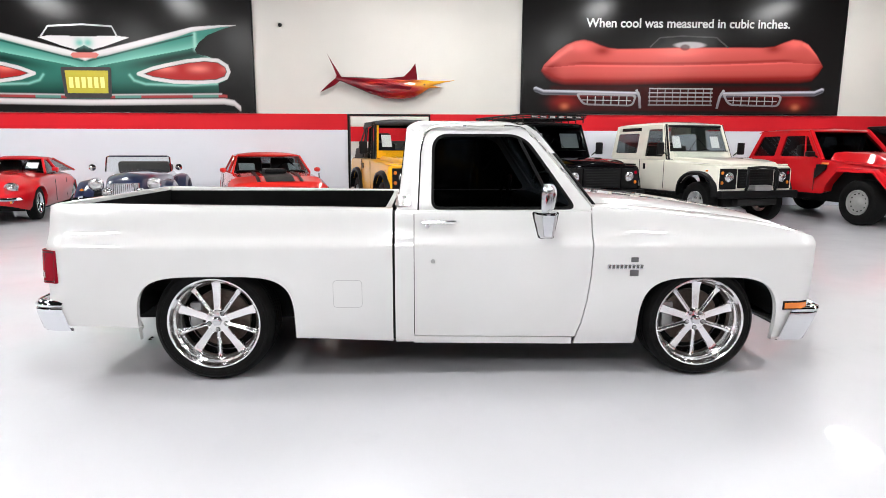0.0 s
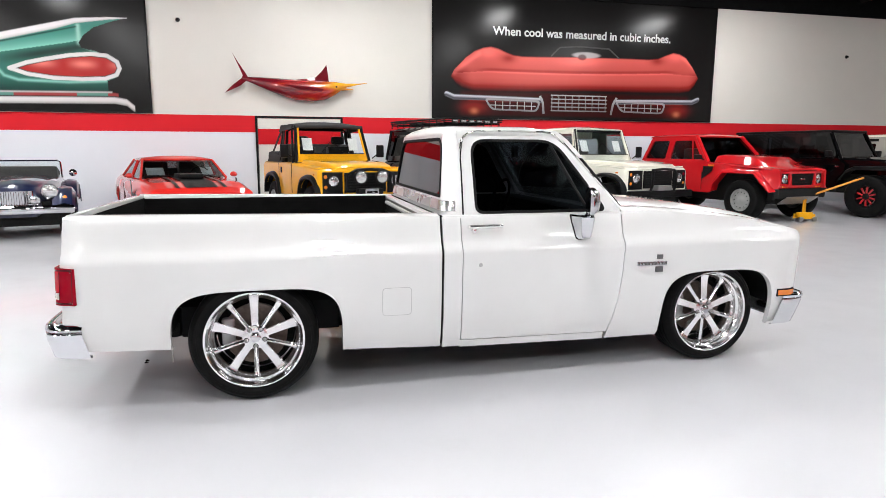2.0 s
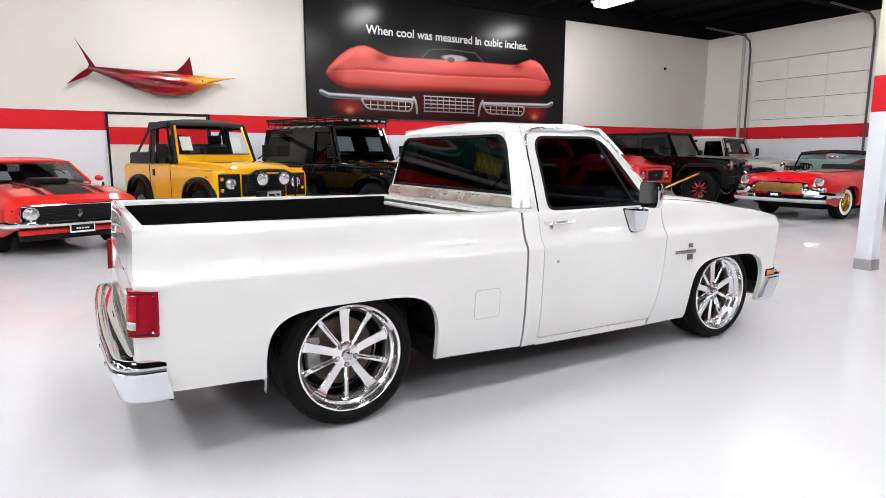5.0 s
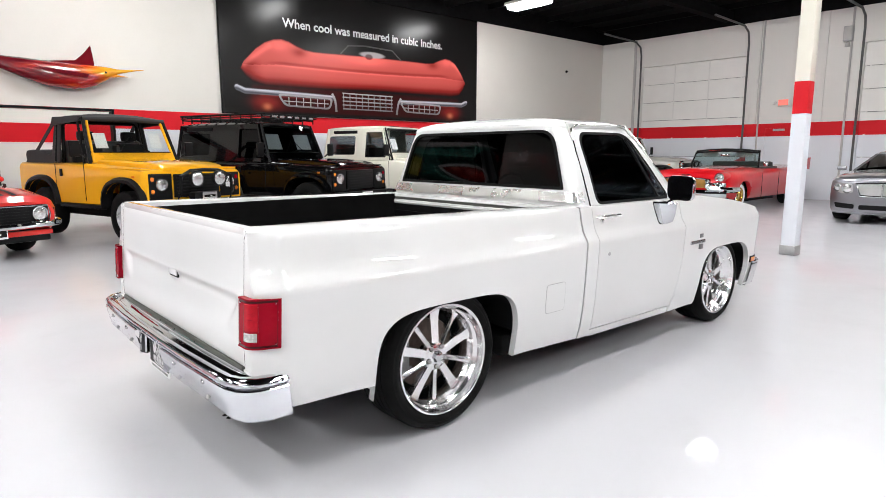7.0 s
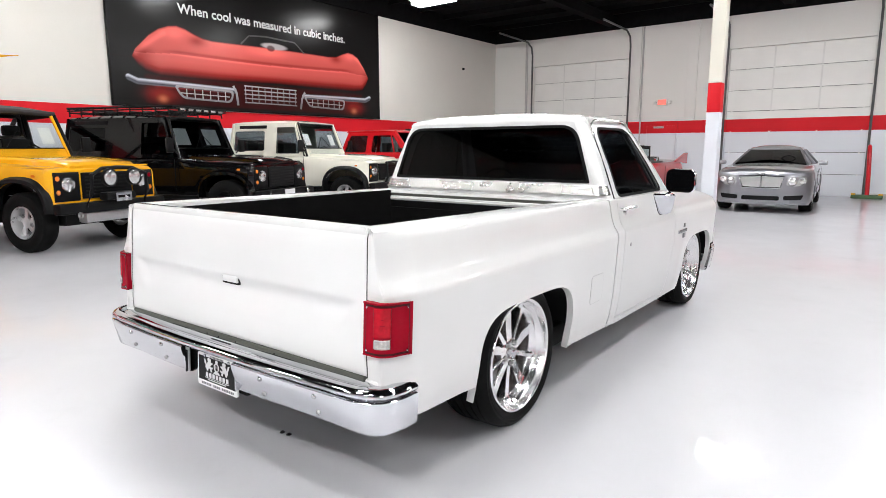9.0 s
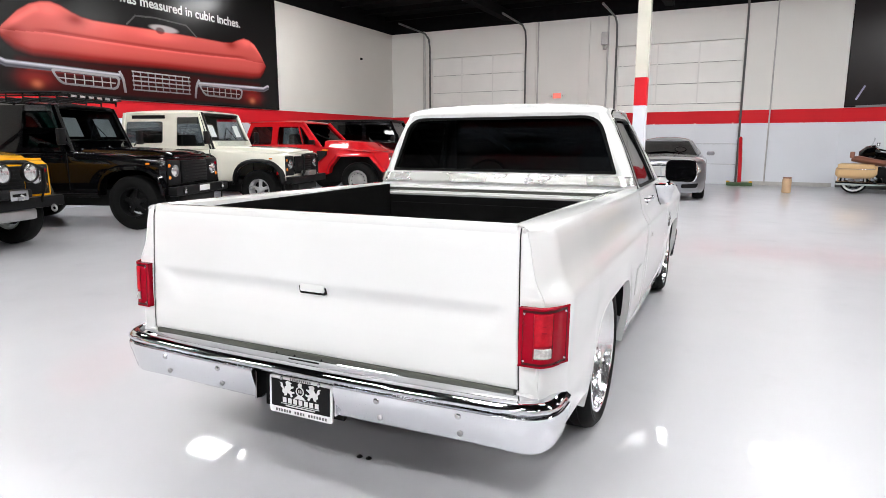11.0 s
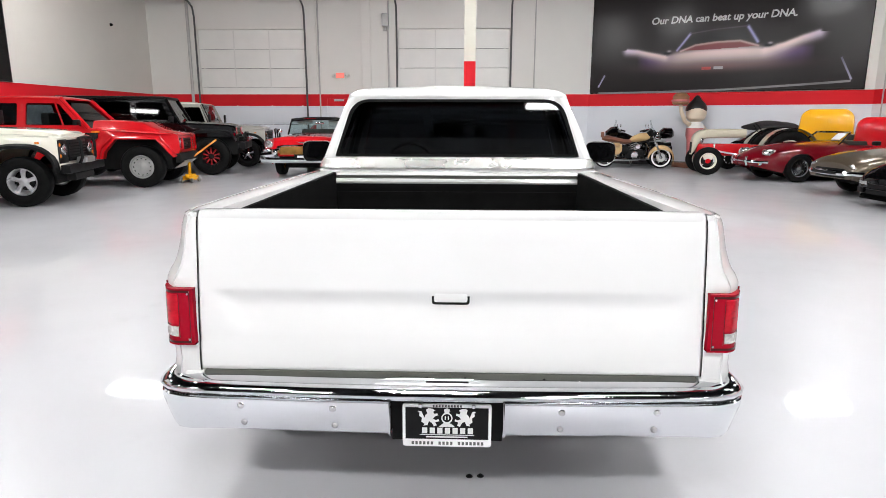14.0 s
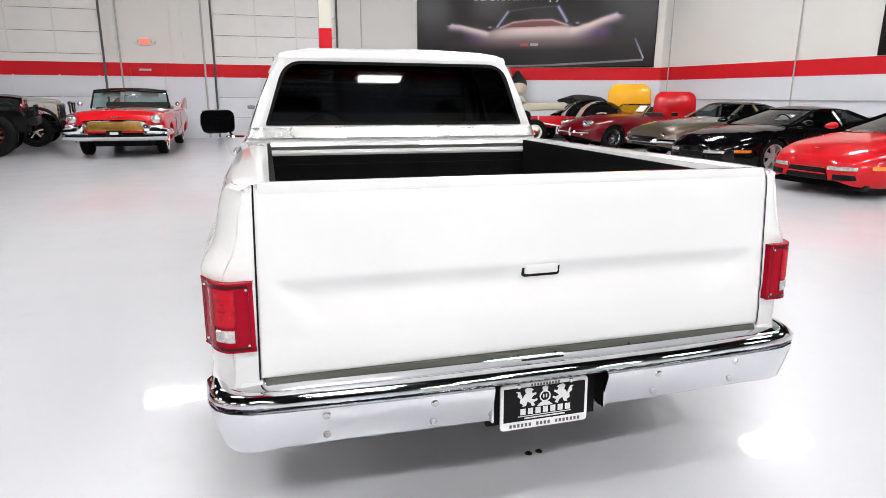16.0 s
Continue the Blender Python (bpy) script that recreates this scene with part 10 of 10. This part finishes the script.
MAT_TRACTOR = car_paint("tractor_beige", (0.52, 0.48, 0.38))
trac = thing("tractor", pose(12.84, -1.49, 0, 0, 0, 82), "red and grey old farm tractor", "tractor")
wheel(trac, 0, 0.52, 0.36, 0.21, 0.15, 1, 1, MAT_CREAM, dish=0.02, spoke_w=1.4, cap=MAT_RED, hub_r=0.3)
wheel(trac, 0, -0.52, 0.36, 0.21, 0.15, -1, 1, MAT_CREAM, dish=0.02, spoke_w=1.4, cap=MAT_RED, hub_r=0.3)
for s in (-1, 1):
    w = wheel(trac, -1.85, s * 0.68, 0.58, 0.34, 0.28, s, 6, MAT_CREAM, dish=0.06, spoke_w=0.5, hub_r=0.3)
    bm = bmesh.new()
    add_grid(bm, [[(-1.85 + 0.68 * math.cos(a), s * y, 0.60 + 0.62 * math.sin(a)) for y in (0.50, 0.52, 0.84, 0.86)] for a in [radians(d) for d in range(10, 175, 12)]])
    bmesh.ops.solidify(bm, geom=list(bm.faces), thickness=0.012)
    part("mudguard", bm, MAT_TRACTOR, trac, "beige curved mudguard")
def bonnet():
    """A flat-sided hood that bends down into the grille."""
    rows = []
    for x, z0, z1, w in ((-0.98, 0.97, 1.17, 0.17), (-0.97, 0.955, 1.185, 0.19), (-0.4, 0.95, 1.19, 0.205), (0.0, 0.93, 1.175, 0.21), (0.14, 0.86, 1.15, 0.21), (0.22, 0.70, 1.11, 0.205), (0.29, 0.56, 1.04, 0.20), (0.335, 0.50, 0.93, 0.185), (0.35, 0.50, 0.86, 0.16)):
        row = []
        for k in range(24):
            a = 2 * math.pi * k / 24
            ca, sa = math.cos(a), math.sin(a)
            row.append((x, w * math.copysign(abs(ca) ** 0.45, ca), (z0 + z1) / 2 + (z1 - z0) / 2 * math.copysign(abs(sa) ** 0.45, sa)))
        rows.append(row)
    bm = bmesh.new()
    add_grid(bm, rows, close_u=True, caps=True)
    return bm
part("bonnet", bonnet(), MAT_TRACTOR, trac, "beige hood and grille")
for k in range(7):
    part("grille_slot", box(0.338, 0.356, -0.126 + k * 0.042 - 0.009, -0.126 + k * 0.042 + 0.009, 0.54, 0.83, 0.003), MAT_DARK, trac)
part("engine", box(-1.1, 0.22, -0.19, 0.19, 0.48, 0.80, 0.03), MAT_RED, trac)
part("gearbox", box(-1.95, -1.1, -0.24, 0.24, 0.42, 0.78, 0.05), MAT_RED, trac)
part("front_axle", tube([(0, -0.52, 0.36), (0, -0.2, 0.46), (0, 0.2, 0.46), (0, 0.52, 0.36)], 0.04, 8), MAT_RED, trac)
part("seat", box(-1.95, -1.55, -0.22, 0.22, 0.95, 1.05, 0.04), MAT_BLACK, trac)
bm = bmesh.new()
add_lathe(bm, [(0.2 + 0.013 * math.cos(a), 0.013 * math.sin(a)) for a in [k * math.pi / 3 for k in range(6)]], 18, "x", (0, 0, 0), True)
add_tube(bm, [(0, 0, 0), (0.45, 0, -0.05)], 0.015, 6)
bmesh.ops.transform(bm, matrix=pose(-1.3, 0, 1.18, 0, 35, 0), verts=bm.verts)
part("steering_wheel", bm, MAT_BLACK, trac)
part("exhaust", tube([(-0.2, 0.2, 0.8), (-0.2, 0.24, 0.62), (-0.9, 0.26, 0.5)], 0.025, 6), MAT_STEEL, trac)
for s in (-1, 1):
    lamp(trac, 0.15, s * 0.28, 0.88, 0.06)
# black carriage hood seen behind the tractor
cart = thing("black_buggy", pose(14.0, -3.6, 0, 0, 0, 105), "black low buggy with a folded hood behind the tractor", "buggy")
part("body", blob([(-1.2, 0.55, 0.4, 0.25), (-0.6, 0.75, 0.6, 0.4), (0.2, 0.75, 0.55, 0.4), (0.9, 0.6, 0.4, 0.25)], 14), MAT_BLACK_PAINT, cart)
part("hood", blob([(-1.0, 1.05, 0.45, 0.12), (-0.6, 1.18, 0.6, 0.18), (0.0, 1.25, 0.62, 0.16), (0.45, 1.22, 0.5, 0.08)], 14), MAT_CANVAS, cart)
for x in (-0.9, 0.7):
    for s in (-1, 1):
        wheel(cart, x, s * 0.6, 0.32, 0.2, 0.14, s, 8, MAT_BLACK)

# small things on the floor
stop = thing("red_floor_squeegee", pose(16.6, 3.42, 0), "tall red padded post on a green and yellow foot", "post")
part("post", tube([(0, 0, 0.10), (0, 0.02, 0.8), (0.02, 0.05, 1.42), (0.02, 0.05, 1.46)], [0.055, 0.055, 0.05, 0.02], 10), MAT_RED, stop)
part("foot", box(-0.15, 0.15, -0.36, 0.36, 0.0, 0.10, 0.02), surface("green_foot", (0.05, 0.10, 0.04), 0.6), stop, "dark green foot")
for s in (-1, 1):
    part("foot_end", box(-0.1, 0.1, s * 0.31 - 0.05, s * 0.31 + 0.05, 0.10, 0.14, 0.01), MAT_YELLOW, stop, "yellow end")
can = thing("tan_canister", pose(14.3, 2.28, 0), "small tan canister standing on the floor", "canister")
part("body", lathe([(0, 0.0), (0.10, 0.0), (0.11, 0.02), (0.11, 0.34), (0.09, 0.37), (0.0, 0.37)], 18, "z"), surface("tan_card", (0.50, 0.33, 0.20), 0.6), can)
part("lid", lathe([(0.0, 0.372), (0.105, 0.372), (0.105, 0.40), (0.0, 0.40)], 18, "z"), MAT_WOOD, can)
jack = thing("floor_jack", pose(9.46, 11.12, 0, 0, 0, -3), "yellow floor jack with a long orange handle", "jack")
for s in (-1, 1):
    part("side_frame", box(-0.22, 0.16, s * 0.08 - 0.01, s * 0.08 + 0.01, 0.05, 0.15, 0.008), MAT_YELLOW, jack)
    for x in (-0.19, 0.13):
        part("castor", lathe([(0, -0.02), (0.05, -0.02), (0.05, 0.02), (0, 0.02)], 14, "y", (x, s * 0.11, 0.05)), MAT_STEEL, jack)
part("lift_arm", box(-0.2, 0.14, -0.05, 0.05, 0.10, 0.19, 0.02), MAT_YELLOW, jack)
part("handle_socket", tube([(-0.05, 0, 0.18), (-0.05, 0, 0.54)], 0.035, 8), MAT_YELLOW, jack, "yellow upright socket")
part("handle", tube([(-0.05, 0, 0.50), (1.32, 0.0, 0.90)], 0.022, 8), surface("orange_handle", (0.70, 0.28, 0.04), 0.5), jack, "orange handle")
post = thing("barrier_post", pose(4.75, 12.40, 0), "short black barrier post on a flat foot", "post")
part("foot", lathe([(0, 0.0), (0.15, 0.0), (0.15, 0.012), (0.02, 0.025), (0, 0.025)], 20, "z"), MAT_BLACK, post)
part("shaft", tube([(0, 0, 0.02), (0, 0, 0.55)], 0.014, 8), MAT_BLACK, post)
# two anchor bolts in the floor
for bx, by in ((-1.970, 4.708), (-1.966, 4.664)):
    bolt = thing("floor_bolt", pose(bx, by, 0), "small black anchor bolt set in the floor", "bolt", "floor bolts")
    part("head", lathe([(0.0, 0.008), (0.007, 0.008), (0.009, 0.005), (0.009, 0.0005)], 6, "z"), MAT_BLACK, bolt)
    part("washer", lathe([(0.0, 0.0022), (0.013, 0.0022), (0.014, 0.0005)], 16, "z"), MAT_DARK, bolt)
